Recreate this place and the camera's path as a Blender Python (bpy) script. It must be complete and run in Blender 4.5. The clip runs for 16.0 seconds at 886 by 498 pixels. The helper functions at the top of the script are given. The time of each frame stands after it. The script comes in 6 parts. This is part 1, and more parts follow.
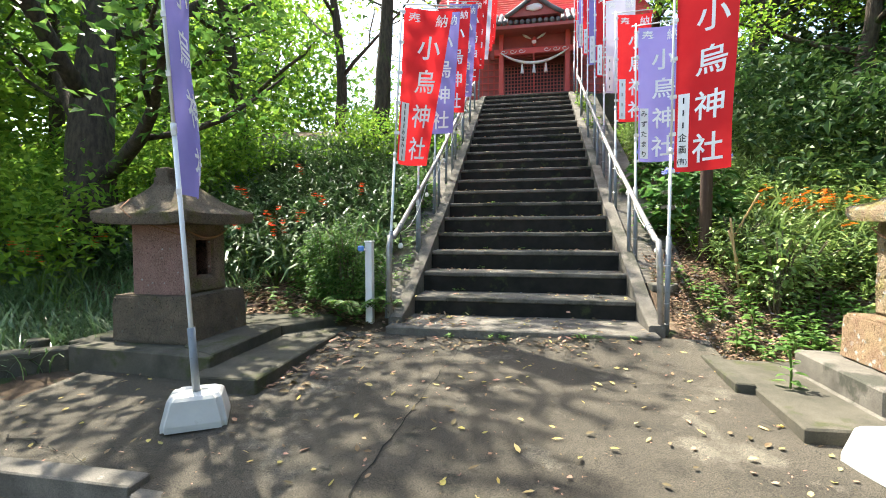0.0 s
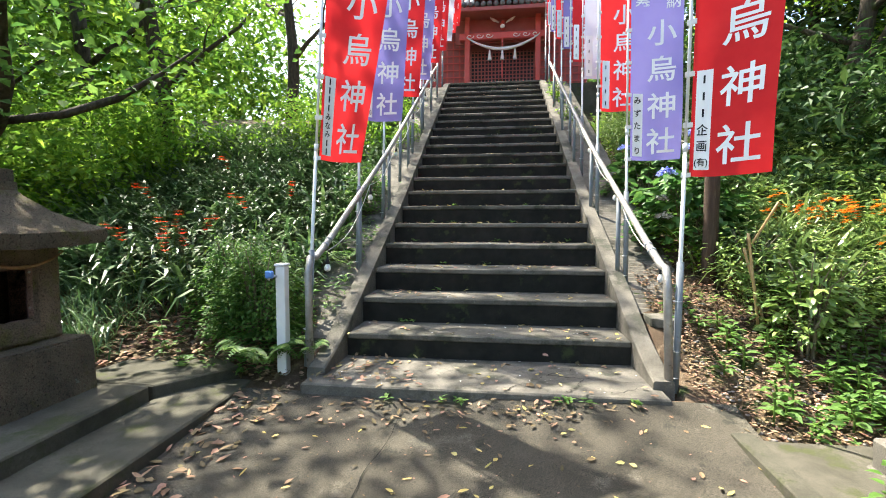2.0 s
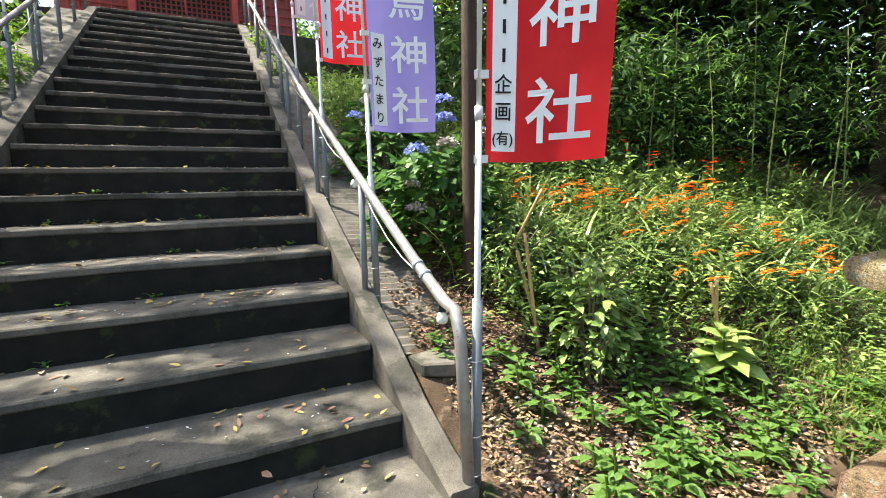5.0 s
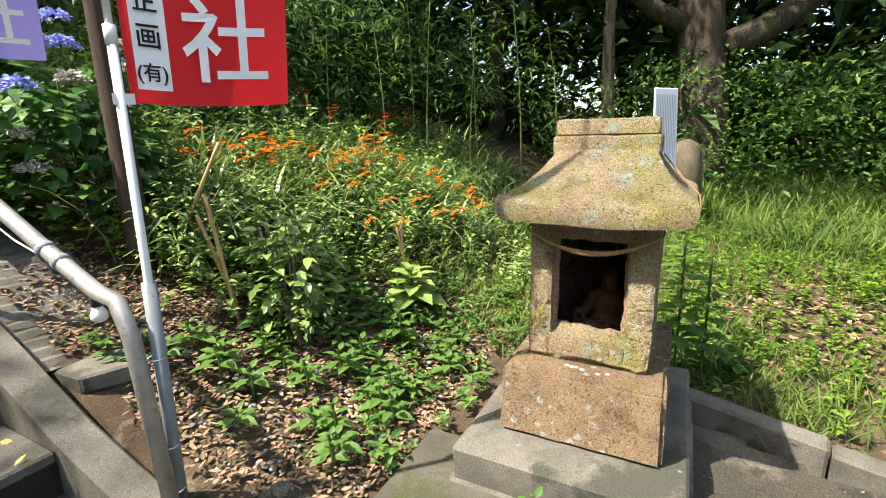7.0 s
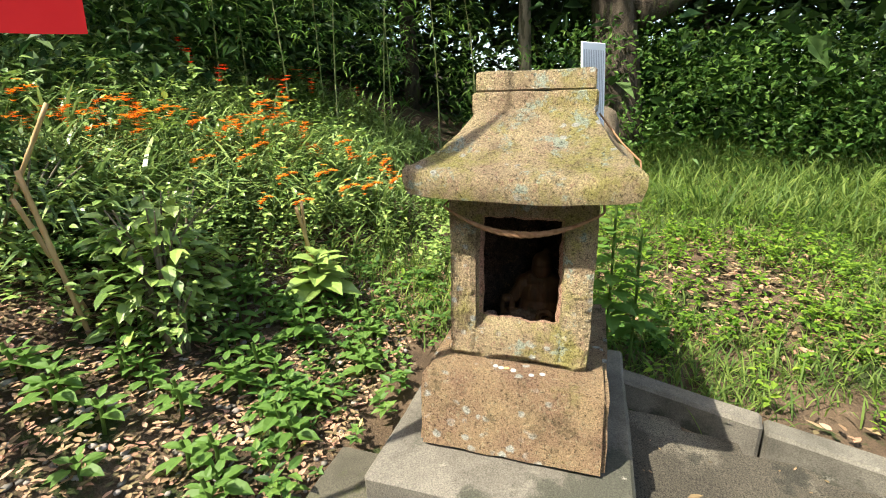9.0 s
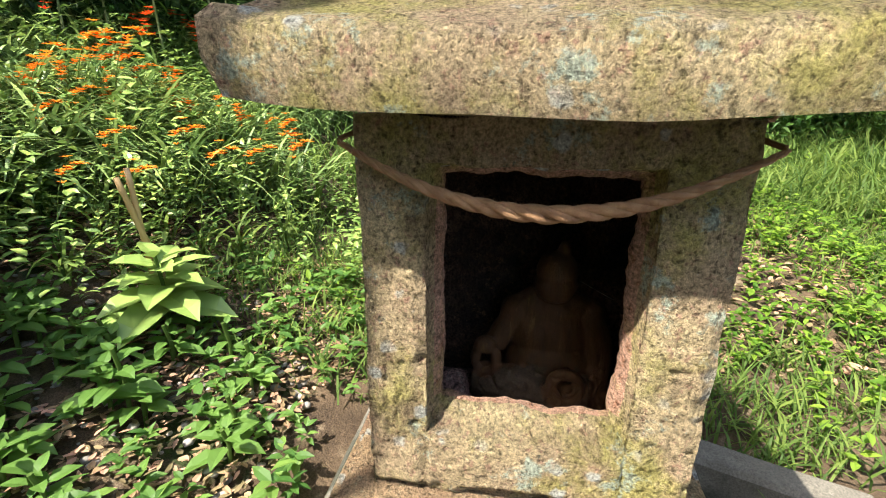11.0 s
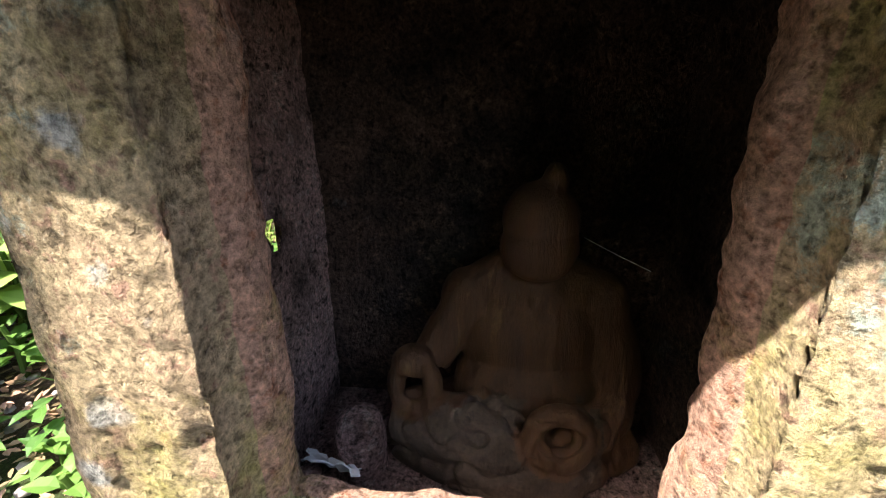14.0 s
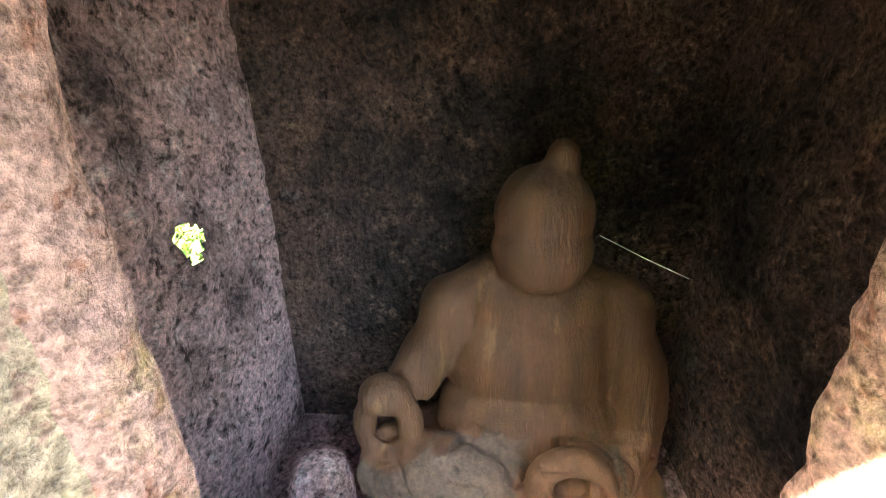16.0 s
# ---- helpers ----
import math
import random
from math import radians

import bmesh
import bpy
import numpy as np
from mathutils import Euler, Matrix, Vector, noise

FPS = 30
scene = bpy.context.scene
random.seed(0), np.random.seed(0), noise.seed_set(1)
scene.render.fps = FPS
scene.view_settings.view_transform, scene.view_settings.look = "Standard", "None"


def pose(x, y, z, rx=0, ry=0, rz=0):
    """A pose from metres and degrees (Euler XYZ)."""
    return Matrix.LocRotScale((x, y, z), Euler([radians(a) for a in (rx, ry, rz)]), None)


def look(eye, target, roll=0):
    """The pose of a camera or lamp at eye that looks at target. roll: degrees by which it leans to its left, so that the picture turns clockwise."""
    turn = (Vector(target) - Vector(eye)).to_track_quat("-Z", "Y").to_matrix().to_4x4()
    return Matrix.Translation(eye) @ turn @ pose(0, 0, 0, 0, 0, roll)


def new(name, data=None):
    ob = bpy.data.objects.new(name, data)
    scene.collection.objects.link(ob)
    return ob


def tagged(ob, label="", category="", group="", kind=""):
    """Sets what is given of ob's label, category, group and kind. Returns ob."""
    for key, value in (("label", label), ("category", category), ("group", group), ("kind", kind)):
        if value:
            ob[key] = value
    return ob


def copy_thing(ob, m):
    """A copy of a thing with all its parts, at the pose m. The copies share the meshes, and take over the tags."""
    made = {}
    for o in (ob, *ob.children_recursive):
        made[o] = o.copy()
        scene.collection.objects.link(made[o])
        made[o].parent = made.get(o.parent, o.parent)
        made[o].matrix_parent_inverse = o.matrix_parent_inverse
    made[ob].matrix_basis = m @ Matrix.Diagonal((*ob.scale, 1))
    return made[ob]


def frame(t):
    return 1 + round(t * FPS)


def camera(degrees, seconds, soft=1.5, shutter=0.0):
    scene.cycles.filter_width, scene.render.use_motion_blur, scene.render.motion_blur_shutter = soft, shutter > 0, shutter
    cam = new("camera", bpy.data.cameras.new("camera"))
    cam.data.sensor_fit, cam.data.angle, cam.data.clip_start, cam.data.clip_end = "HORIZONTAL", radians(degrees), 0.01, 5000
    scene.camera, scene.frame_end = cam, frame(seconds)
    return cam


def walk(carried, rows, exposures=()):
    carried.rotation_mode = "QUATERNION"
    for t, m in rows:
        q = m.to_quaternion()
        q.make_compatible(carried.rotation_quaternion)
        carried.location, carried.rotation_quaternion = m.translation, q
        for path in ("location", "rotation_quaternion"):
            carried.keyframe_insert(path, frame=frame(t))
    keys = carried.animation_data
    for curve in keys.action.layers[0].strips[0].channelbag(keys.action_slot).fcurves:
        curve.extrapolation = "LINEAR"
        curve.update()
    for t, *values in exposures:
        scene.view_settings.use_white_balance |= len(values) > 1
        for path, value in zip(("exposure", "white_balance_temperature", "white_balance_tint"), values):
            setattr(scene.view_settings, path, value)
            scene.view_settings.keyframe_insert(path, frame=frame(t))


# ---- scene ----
cam = camera(87.1, 16.0, soft=1.0)
PATH = [
    (0, (0.248, 0.004, 1.236), (-0.137, 1.965, 1.151), -0.2),
    (0.5, (0.294, 0.368, 1.261), (-0.054, 2.336, 1.172), -0.3),
    (1, (0.311, 0.691, 1.261), (-0.004, 2.664, 1.169), -0.3),
    (1.5, (0.266, 1.057, 1.48), (-0.016, 3.034, 1.373), -0.3),
    (2, (0.245, 1.362, 1.462), (-0.007, 3.343, 1.345), -0.0),
    (2.5, (0.269, 1.766, 1.505), (0.048, 3.749, 1.377), 0.2),
    (3, (0.29, 2.077, 1.474), (0.142, 4.067, 1.334), 0.2),
    (3.2, (0.291, 2.252, 1.522), (0.202, 4.245, 1.378), 0.2),
    (5.3, (0.515, 3.281, 1.672), (1.589, 4.941, 1.37), -1.5),
    (5.5, (0.514, 3.33, 1.671), (1.726, 4.886, 1.341), -1.7),
    (6, (0.537, 3.37, 1.664), (2.004, 4.673, 1.279), -1.7),
    (6.5, (0.576, 3.351, 1.669), (2.219, 4.407, 1.237), -1.4),
    (7, (0.613, 3.332, 1.656), (2.341, 4.225, 1.19), -1.3),
    (7.5, (0.63, 3.346, 1.652), (2.393, 4.156, 1.165), -1.2),
    (8, (0.644, 3.347, 1.653), (2.427, 4.094, 1.142), -1.2),
    (8.5, (0.715, 3.369, 1.627), (2.517, 4.046, 1.087), -1.2),
    (9, (1.023, 3.435, 1.595), (2.845, 4.019, 1.013), -1.1),
    (9.2, (1.148, 3.47, 1.579), (2.98, 4.004, 0.98), -1.0),
    (11.3, (2.104, 3.713, 1.234), (3.978, 3.992, 0.592), 0.5),
    (11.5, (2.131, 3.708, 1.188), (4.006, 3.973, 0.544), 0.6),
    (12, (2.178, 3.698, 1.153), (4.052, 3.936, 0.494), 0.4),
    (12.5, (2.244, 3.691, 1.152), (4.112, 3.915, 0.472), 0.4),
    (13, (2.306, 3.684, 1.141), (4.168, 3.899, 0.443), 0.2),
    (13.5, (2.365, 3.668, 1.154), (4.221, 3.872, 0.436), 0.1),
    (14, (2.484, 3.667, 1.105), (4.332, 3.874, 0.369), -0.4),
    (14.5, (2.541, 3.672, 1.085), (4.383, 3.862, 0.33), -0.6),
    (15, (2.579, 3.671, 1.093), (4.419, 3.854, 0.33), -0.8),
    (15.5, (2.593, 3.664, 1.085), (4.426, 3.836, 0.304), -1.1),
    (16, (2.603, 3.669, 1.077), (4.431, 3.822, 0.28), -1.2),
]
EXPOSURES = [(0.0, 2.16, 6800, 7), (3.2, 2.22, 6800, 6), (5.3, 1.85, 6850, 8), (9.2, 1.62, 7000, 6), (11.3, 1.86, 6700, 8), (13.4, 1.86, 6600, 11), (14.0, 2.6, 6600, 14), (14.6, 3.65, 6900, 8), (15.3, 4.9, 6700, 8), (16.0, 5.5, 6500, 8)]
walk(cam, [(t, look(eye, target, roll)) for t, eye, target, roll in PATH], EXPOSURES)

# ---- light ----
SUN_AZ, SUN_EL = radians(138), radians(58)      # azimuth from +x towards +y
SUN_DIR = Vector((math.cos(SUN_AZ) * math.cos(SUN_EL), math.sin(SUN_AZ) * math.cos(SUN_EL), math.sin(SUN_EL)))
world = bpy.data.worlds.new("sky_world")
scene.world = world
world.use_nodes = True
wn = world.node_tree.nodes
sky = wn.new("ShaderNodeTexSky")
sky.sky_type = 'NISHITA'
sky.sun_disc = False
sky.sun_elevation = SUN_EL
sky.sun_rotation = math.pi / 2 - SUN_AZ
sky.dust_density = 2.5
sky.ozone_density = 1.0
world.node_tree.links.new(sky.outputs[0], wn["Background"].inputs[0])
wn["Background"].inputs[1].default_value = 0.15
sun_data = bpy.data.lights.new("sun", 'SUN')
sun_data.energy = 4.2
sun_data.angle = radians(0.6)
sun_data.color = (1.0, 0.95, 0.86)
sun = new("sun", sun_data)
sun.matrix_world = look(SUN_DIR * 50, (0, 0, 0))


# ---- materials ----
def mat(name, c1, c2, scale=8.0, rough=0.85, bump=0.3, bscale=60.0, metal=0.0, spots=None, spot_scale=5.0, spot_cut=0.6,
        spots2=None, spot2_scale=9.0, spot2_cut=0.62, rnd=0.0, trans=0.0, spec=0.3, bdist=0.01, stretch=None, island=False, speck=0.0):
    """Two-tone noise colour, optional patches of a third and fourth colour, fine relief, optional variation per object or island."""
    m = bpy.data.materials.new(name)
    m.use_nodes = True
    nt = m.node_tree
    n, l = nt.nodes, nt.links
    b = n["Principled BSDF"]
    tc = n.new("ShaderNodeTexCoord")
    src = tc.outputs["Object"]
    if stretch:
        mp = n.new("ShaderNodeMapping")
        mp.inputs["Scale"].default_value = stretch
        l.new(src, mp.inputs[0])
        src = mp.outputs[0]

    def noise_tex(s, detail=6.0, r=0.6):
        t = n.new("ShaderNodeTexNoise")
        t.inputs["Scale"].default_value = s
        t.inputs["Detail"].default_value = detail
        t.inputs["Roughness"].default_value = r
        l.new(src, t.inputs["Vector"])
        return t

    def ramp(fac, lo, hi):
        r = n.new("ShaderNodeMapRange")
        r.inputs[1].default_value, r.inputs[2].default_value = lo, hi
        l.new(fac, r.inputs[0])
        return r.outputs[0]

    def mix(fac, a, bb):
        x = n.new("ShaderNodeMix")
        x.data_type = 'RGBA'
        if isinstance(fac, float):
            x.inputs[0].default_value = fac
        else:
            l.new(fac, x.inputs[0])
        for sock, v in ((x.inputs[6], a), (x.inputs[7], bb)):
            if isinstance(v, tuple):
                sock.default_value = (*v, 1)
            else:
                l.new(v, sock)
        return x.outputs[2]

    col = mix(ramp(noise_tex(scale).outputs[0], 0.32, 0.68), c1, c2)
    if spots:
        col = mix(ramp(noise_tex(spot_scale, 8.0, 0.65).outputs[0], spot_cut, spot_cut + 0.07), col, spots)
    if spots2:
        col = mix(ramp(noise_tex(spot2_scale, 8.0, 0.7).outputs[0], spot2_cut, spot2_cut + 0.05), col, spots2)
    if rnd:
        if island:
            g = n.new("ShaderNodeNewGeometry")
            fac = g.outputs["Random Per Island"]
        else:
            o = n.new("ShaderNodeObjectInfo")
            fac = o.outputs["Random"]
        hsv = n.new("ShaderNodeHueSaturation")
        r = n.new("ShaderNodeMapRange")
        r.inputs[3].default_value, r.inputs[4].default_value = 1 - rnd, 1 + rnd
        l.new(fac, r.inputs[0])
        l.new(r.outputs[0], hsv.inputs["Value"])
        r2 = n.new("ShaderNodeMapRange")
        r2.inputs[3].default_value, r2.inputs[4].default_value = 0.5 + 0.05 * rnd, 0.5 - 0.06 * rnd
        l.new(fac, r2.inputs[0])
        l.new(r2.outputs[0], hsv.inputs["Hue"])
        l.new(col, hsv.inputs["Color"])
        col = hsv.outputs[0]
    if speck:
        hs = n.new("ShaderNodeHueSaturation")
        r3 = n.new("ShaderNodeMapRange")
        r3.inputs[1].default_value, r3.inputs[2].default_value = 0.3, 0.7
        r3.inputs[3].default_value, r3.inputs[4].default_value = 1 - speck, 1 + speck
        l.new(noise_tex(150.0, 3.0, 0.8).outputs[0], r3.inputs[0])
        l.new(r3.outputs[0], hs.inputs["Value"])
        l.new(col, hs.inputs["Color"])
        col = hs.outputs[0]
    l.new(col, b.inputs["Base Color"])
    b.inputs["Roughness"].default_value = rough
    b.inputs["Metallic"].default_value = metal
    b.inputs["Specular IOR Level"].default_value = spec
    if bump:
        bp = n.new("ShaderNodeBump")
        bp.inputs["Strength"].default_value = bump
        bp.inputs["Distance"].default_value = bdist
        l.new(noise_tex(bscale, 8.0, 0.7).outputs[0], bp.inputs["Height"])
        l.new(bp.outputs[0], b.inputs["Normal"])
    if trans:
        tr = n.new("ShaderNodeBsdfTranslucent")
        mx = n.new("ShaderNodeMixShader")
        mx.inputs[0].default_value = trans
        l.new(col, tr.inputs["Color"])
        l.new(b.outputs[0], mx.inputs[1])
        l.new(tr.outputs[0], mx.inputs[2])
        l.new(mx.outputs[0], n["Material Output"].inputs["Surface"])
    return m


def stone_mat(name, tones, moss=None, moss_cut=0.54, teal=None, teal_cut=0.60, white=0.0, soot=None, soot_cut=0.5, pit=0.3, grain=0.5, relief=0.010):
    """Pitted volcanic tuff: two tones and reddish inclusions, moss, bluish and white lichen, soot stains, pits of two sizes."""
    m = bpy.data.materials.new(name)
    m.use_nodes = True
    n, l = m.node_tree.nodes, m.node_tree.links
    b = n["Principled BSDF"]
    b.inputs["Roughness"].default_value = 0.95
    b.inputs["Specular IOR Level"].default_value = 0.12
    src = n.new("ShaderNodeTexCoord").outputs["Object"]

    def noise_tex(scale, detail=6.0, r=0.62, shift=0.0):
        v = src
        if shift:
            mp = n.new("ShaderNodeMapping")
            mp.inputs["Location"].default_value = (shift, shift * 0.7, -shift)
            l.new(src, mp.inputs[0])
            v = mp.outputs[0]
        t = n.new("ShaderNodeTexNoise")
        t.inputs["Scale"].default_value, t.inputs["Detail"].default_value, t.inputs["Roughness"].default_value = scale, detail, r
        l.new(v, t.inputs["Vector"])
        return t

    def ramp(fac, lo, hi, a=0.0, c=1.0):
        r = n.new("ShaderNodeMapRange")
        for k, v in zip((1, 2, 3, 4), (lo, hi, a, c)):
            r.inputs[k].default_value = v
        l.new(fac, r.inputs[0])
        return r.outputs[0]

    def mix(fac, a, c):
        x = n.new("ShaderNodeMix")
        x.data_type = 'RGBA'
        l.new(fac, x.inputs[0])
        for sock, v in ((x.inputs[6], a), (x.inputs[7], c)):
            if isinstance(v, tuple):
                sock.default_value = (*v, 1)
            else:
                l.new(v, sock)
        return x.outputs[2]

    def times(a, c):
        x = n.new("ShaderNodeMath")
        x.operation = 'MULTIPLY'
        l.new(a, x.inputs[0])
        if isinstance(c, float):
            x.inputs[1].default_value = c
        else:
            l.new(c, x.inputs[1])
        return x.outputs[0]

    # coordinates bent by noise, so that pits and grains are ragged
    bent = n.new("ShaderNodeMix")
    bent.data_type = 'RGBA'
    bent.inputs[0].default_value = 0.022
    l.new(src, bent.inputs[6])
    l.new(noise_tex(42.0, 4.0).outputs[1], bent.inputs[7])

    def cells(scale, out="Distance"):
        v = n.new("ShaderNodeTexVoronoi")
        v.inputs["Scale"].default_value = scale
        l.new(bent.outputs[2], v.inputs["Vector"])
        return v.outputs[out]

    col = mix(ramp(noise_tex(5.5, 7.0).outputs[0], 0.36, 0.64), tones[0], tones[1])
    col = mix(ramp(noise_tex(60.0, 3.0, 0.7, 3.1).outputs[0], 0.56, 0.66), col, tones[2])
    if moss:
        col = mix(ramp(noise_tex(4.2, 8.0, 0.72, 1.7).outputs[0], moss_cut, moss_cut + 0.13, 0.0, 0.85), col, moss)
    if teal:
        col = mix(ramp(noise_tex(8.5, 9.0, 0.75, 5.3).outputs[0], teal_cut, teal_cut + 0.06, 0.0, 0.8), col, teal)
    if white:
        spot = times(ramp(cells(17.0), white, white * 0.7), ramp(noise_tex(3.5, 3.0, 0.6, 8.0).outputs[0], 0.5, 0.56))
        col = mix(spot, col, (0.60, 0.60, 0.55))
    if soot:
        col = mix(ramp(noise_tex(6.0, 10.0, 0.75, 9.4).outputs[0], soot_cut - 0.08, soot_cut + 0.08), col, soot)
    big = ramp(noise_tex(78.0, 4.0, 0.6, 2.2).outputs[0], 0.33, 0.45, pit, 1.0)
    small = ramp(cells(120.0), 0.10, 0.32, 0.55, 1.0)
    fine = ramp(noise_tex(170.0, 6.0, 0.75).outputs[0], 0.32, 0.68, 1.0 - grain, 1.0 + grain)
    shade = times(times(big, small), fine)
    hsv = n.new("ShaderNodeHueSaturation")
    l.new(col, hsv.inputs["Color"])
    l.new(shade, hsv.inputs["Value"])
    l.new(hsv.outputs[0], b.inputs["Base Color"])
    bp = n.new("ShaderNodeBump")
    bp.inputs["Strength"].default_value = 1.0
    bp.inputs["Distance"].default_value = relief
    l.new(shade, bp.inputs["Height"])
    l.new(bp.outputs[0], b.inputs["Normal"])
    return m


ASPHALT = mat("worn_asphalt", (0.056, 0.049, 0.037), (0.10, 0.087, 0.065), 1.6, 0.9, 1.0, 190, spots=(0.16, 0.142, 0.108), spot_scale=1.1, spot_cut=0.56,
              spots2=(0.048, 0.045, 0.034), spot2_scale=3.0, spot2_cut=0.58, bdist=0.012, speck=1.0)
CONCRETE = mat("weathered_concrete", (0.085, 0.078, 0.064), (0.165, 0.15, 0.125), 5, 0.92, 0.5, 110, spots=(0.055, 0.055, 0.042), spot_scale=2.2, spot_cut=0.54,
               spots2=(0.25, 0.235, 0.2), spot2_scale=7, spot2_cut=0.64, rnd=0.12, speck=0.45)
MOSSY = mat("damp_mossy_concrete", (0.045, 0.042, 0.030), (0.095, 0.087, 0.065), 4, 0.92, 0.5, 110, spots=(0.05, 0.055, 0.022), spot_scale=2.5, spot_cut=0.54,
            spots2=(0.16, 0.15, 0.125), spot2_scale=5, spot2_cut=0.66, rnd=0.12, speck=0.45)
# Near-black concrete: shade on the risers is put into the colour; cracks share it.
RISER = mat("shade_dark_concrete", (0.009, 0.009, 0.007), (0.022, 0.020, 0.016), 6, 0.95, 0.5, 90, spots=(0.035, 0.045, 0.018), spot_scale=4, spot_cut=0.58, rnd=0.15)
SOIL = mat("leafy_soil", (0.055, 0.036, 0.022), (0.14, 0.095, 0.06), 3.0, 0.97, 0.9, 45, spots=(0.20, 0.15, 0.10), spot_scale=6, spot_cut=0.57,
           spots2=(0.035, 0.05, 0.014), spot2_scale=2.0, spot2_cut=0.55, bdist=0.03, speck=0.5)
TEAL = (0.44, 0.53, 0.45)
STONE = stone_mat("tan_tuff", ((0.62, 0.50, 0.30), (0.46, 0.335, 0.225), (0.46, 0.29, 0.205)), moss=(0.42, 0.38, 0.125), moss_cut=0.48, teal=TEAL, teal_cut=0.555, white=0.26, soot=(0.16, 0.115, 0.075), soot_cut=0.62, pit=0.36, grain=0.65, relief=0.014)
STONE_BASE = stone_mat("brown_tuff", ((0.52, 0.37, 0.22), (0.37, 0.23, 0.155), (0.52, 0.42, 0.27)), moss=(0.34, 0.30, 0.12), moss_cut=0.58, teal=TEAL, teal_cut=0.65, white=0.34, soot=(0.07, 0.07, 0.035), soot_cut=0.62, pit=0.36, grain=0.65, relief=0.014)
STONE_PINK = stone_mat("pink_tuff", ((0.46, 0.27, 0.22), (0.36, 0.22, 0.175), (0.52, 0.36, 0.30)), white=0.2)
STONE_REVEAL = stone_mat("cut_pink_tuff", ((0.62, 0.38, 0.28), (0.53, 0.32, 0.24), (0.42, 0.21, 0.14)), moss=(0.46, 0.38, 0.13), moss_cut=0.52, pit=0.4, grain=0.65)
STONE_OLD = stone_mat("old_tan_tuff", ((0.36, 0.27, 0.19), (0.26, 0.19, 0.14), (0.34, 0.22, 0.17)), moss=(0.22, 0.20, 0.08), moss_cut=0.5)
STONE_DARK = stone_mat("mossy_dark_tuff", ((0.26, 0.205, 0.145), (0.16, 0.135, 0.10), (0.22, 0.14, 0.11)), moss=(0.16, 0.155, 0.05), teal=(0.28, 0.31, 0.25), teal_cut=0.63)
STONE_INNER = stone_mat("rough_inner_tuff", ((0.60, 0.39, 0.34), (0.45, 0.285, 0.245), (0.66, 0.50, 0.44)), soot=(0.085, 0.06, 0.052), soot_cut=0.54, pit=0.2, grain=0.85, relief=0.014)
# Tones far below STONE_INNER: chamber shade is put into the colour, with soot patches.
STONE_SOOTY_SHADED = stone_mat("shade_darkened_sooty_tuff", ((0.18, 0.11, 0.078), (0.09, 0.062, 0.05), (0.26, 0.16, 0.11)), soot=(0.026, 0.022, 0.019), soot_cut=0.525, teal=(0.22, 0.19, 0.165), teal_cut=0.62, grain=0.85, relief=0.014)
PIPE = mat("galvanised_pipe", (0.30, 0.29, 0.28), (0.42, 0.40, 0.38), 14, 0.5, 0.15, 80, metal=0.55, spots=(0.20, 0.17, 0.14), spot_scale=12, spot_cut=0.6)
PVC = mat("grey_pvc", (0.17, 0.19, 0.215), (0.21, 0.235, 0.26), 9, 0.45, 0.05, 60, spots=(0.13, 0.14, 0.15), spot_scale=18, spot_cut=0.62)
POLE = mat("white_plastic_pole", (0.70, 0.72, 0.74), (0.78, 0.79, 0.80), 10, 0.35, 0.03, 50)
TIE = mat("steel_wire", (0.55, 0.56, 0.58), (0.65, 0.65, 0.66), 30, 0.4, 0.0, 50, metal=0.6)
BULB = mat("frosted_bulb", (0.82, 0.82, 0.80), (0.88, 0.88, 0.86), 20, 0.25, 0.0, 50)
BLACK = mat("black_plastic", (0.02, 0.02, 0.022), (0.035, 0.035, 0.036), 20, 0.5, 0.05, 50)
CABLE = mat("white_cable", (0.62, 0.60, 0.57), (0.72, 0.70, 0.68), 20, 0.5, 0.0, 50)
RED = mat("red_banner_cloth", (0.72, 0.028, 0.035), (0.80, 0.04, 0.045), 4, 0.8, 0.12, 400, trans=0.3, spec=0.1, bdist=0.002)
LAV = mat("lavender_banner_cloth", (0.25, 0.22, 0.58), (0.29, 0.26, 0.62), 4, 0.8, 0.12, 400, trans=0.3, spec=0.1, bdist=0.002)
PALE = mat("pale_lavender_cloth", (0.68, 0.66, 0.80), (0.74, 0.72, 0.84), 4, 0.8, 0.12, 400, trans=0.3, spec=0.1, bdist=0.002)
INK_WHITE = mat("white_print", (0.86, 0.86, 0.87), (0.90, 0.90, 0.90), 6, 0.8, 0.0, 50, spec=0.1)
INK_BLACK = mat("black_print", (0.02, 0.02, 0.025), (0.03, 0.03, 0.035), 6, 0.8, 0.0, 50, spec=0.1)
INK_LAV = mat("violet_print", (0.22, 0.19, 0.5), (0.25, 0.22, 0.55), 6, 0.8, 0.0, 50, spec=0.1)
WHITE_CONC = mat("white_plastic_block", (0.46, 0.45, 0.42), (0.56, 0.55, 0.51), 6, 0.7, 0.1, 60, spots=(0.45, 0.43, 0.38), spot_scale=6, spot_cut=0.6)
WOOD_DARK = mat("creosoted_wood", (0.045, 0.028, 0.020), (0.085, 0.055, 0.04), 5, 0.85, 0.6, 30, stretch=(6, 6, 0.6), spots=(0.13, 0.10, 0.075), spot_scale=4, spot_cut=0.62)
BARK = mat("dark_bark", (0.035, 0.027, 0.02), (0.10, 0.078, 0.055), 5, 0.95, 1.0, 14, stretch=(3, 3, 0.8), spots=(0.07, 0.085, 0.03), spot_scale=1.5, spot_cut=0.56, bdist=0.04)
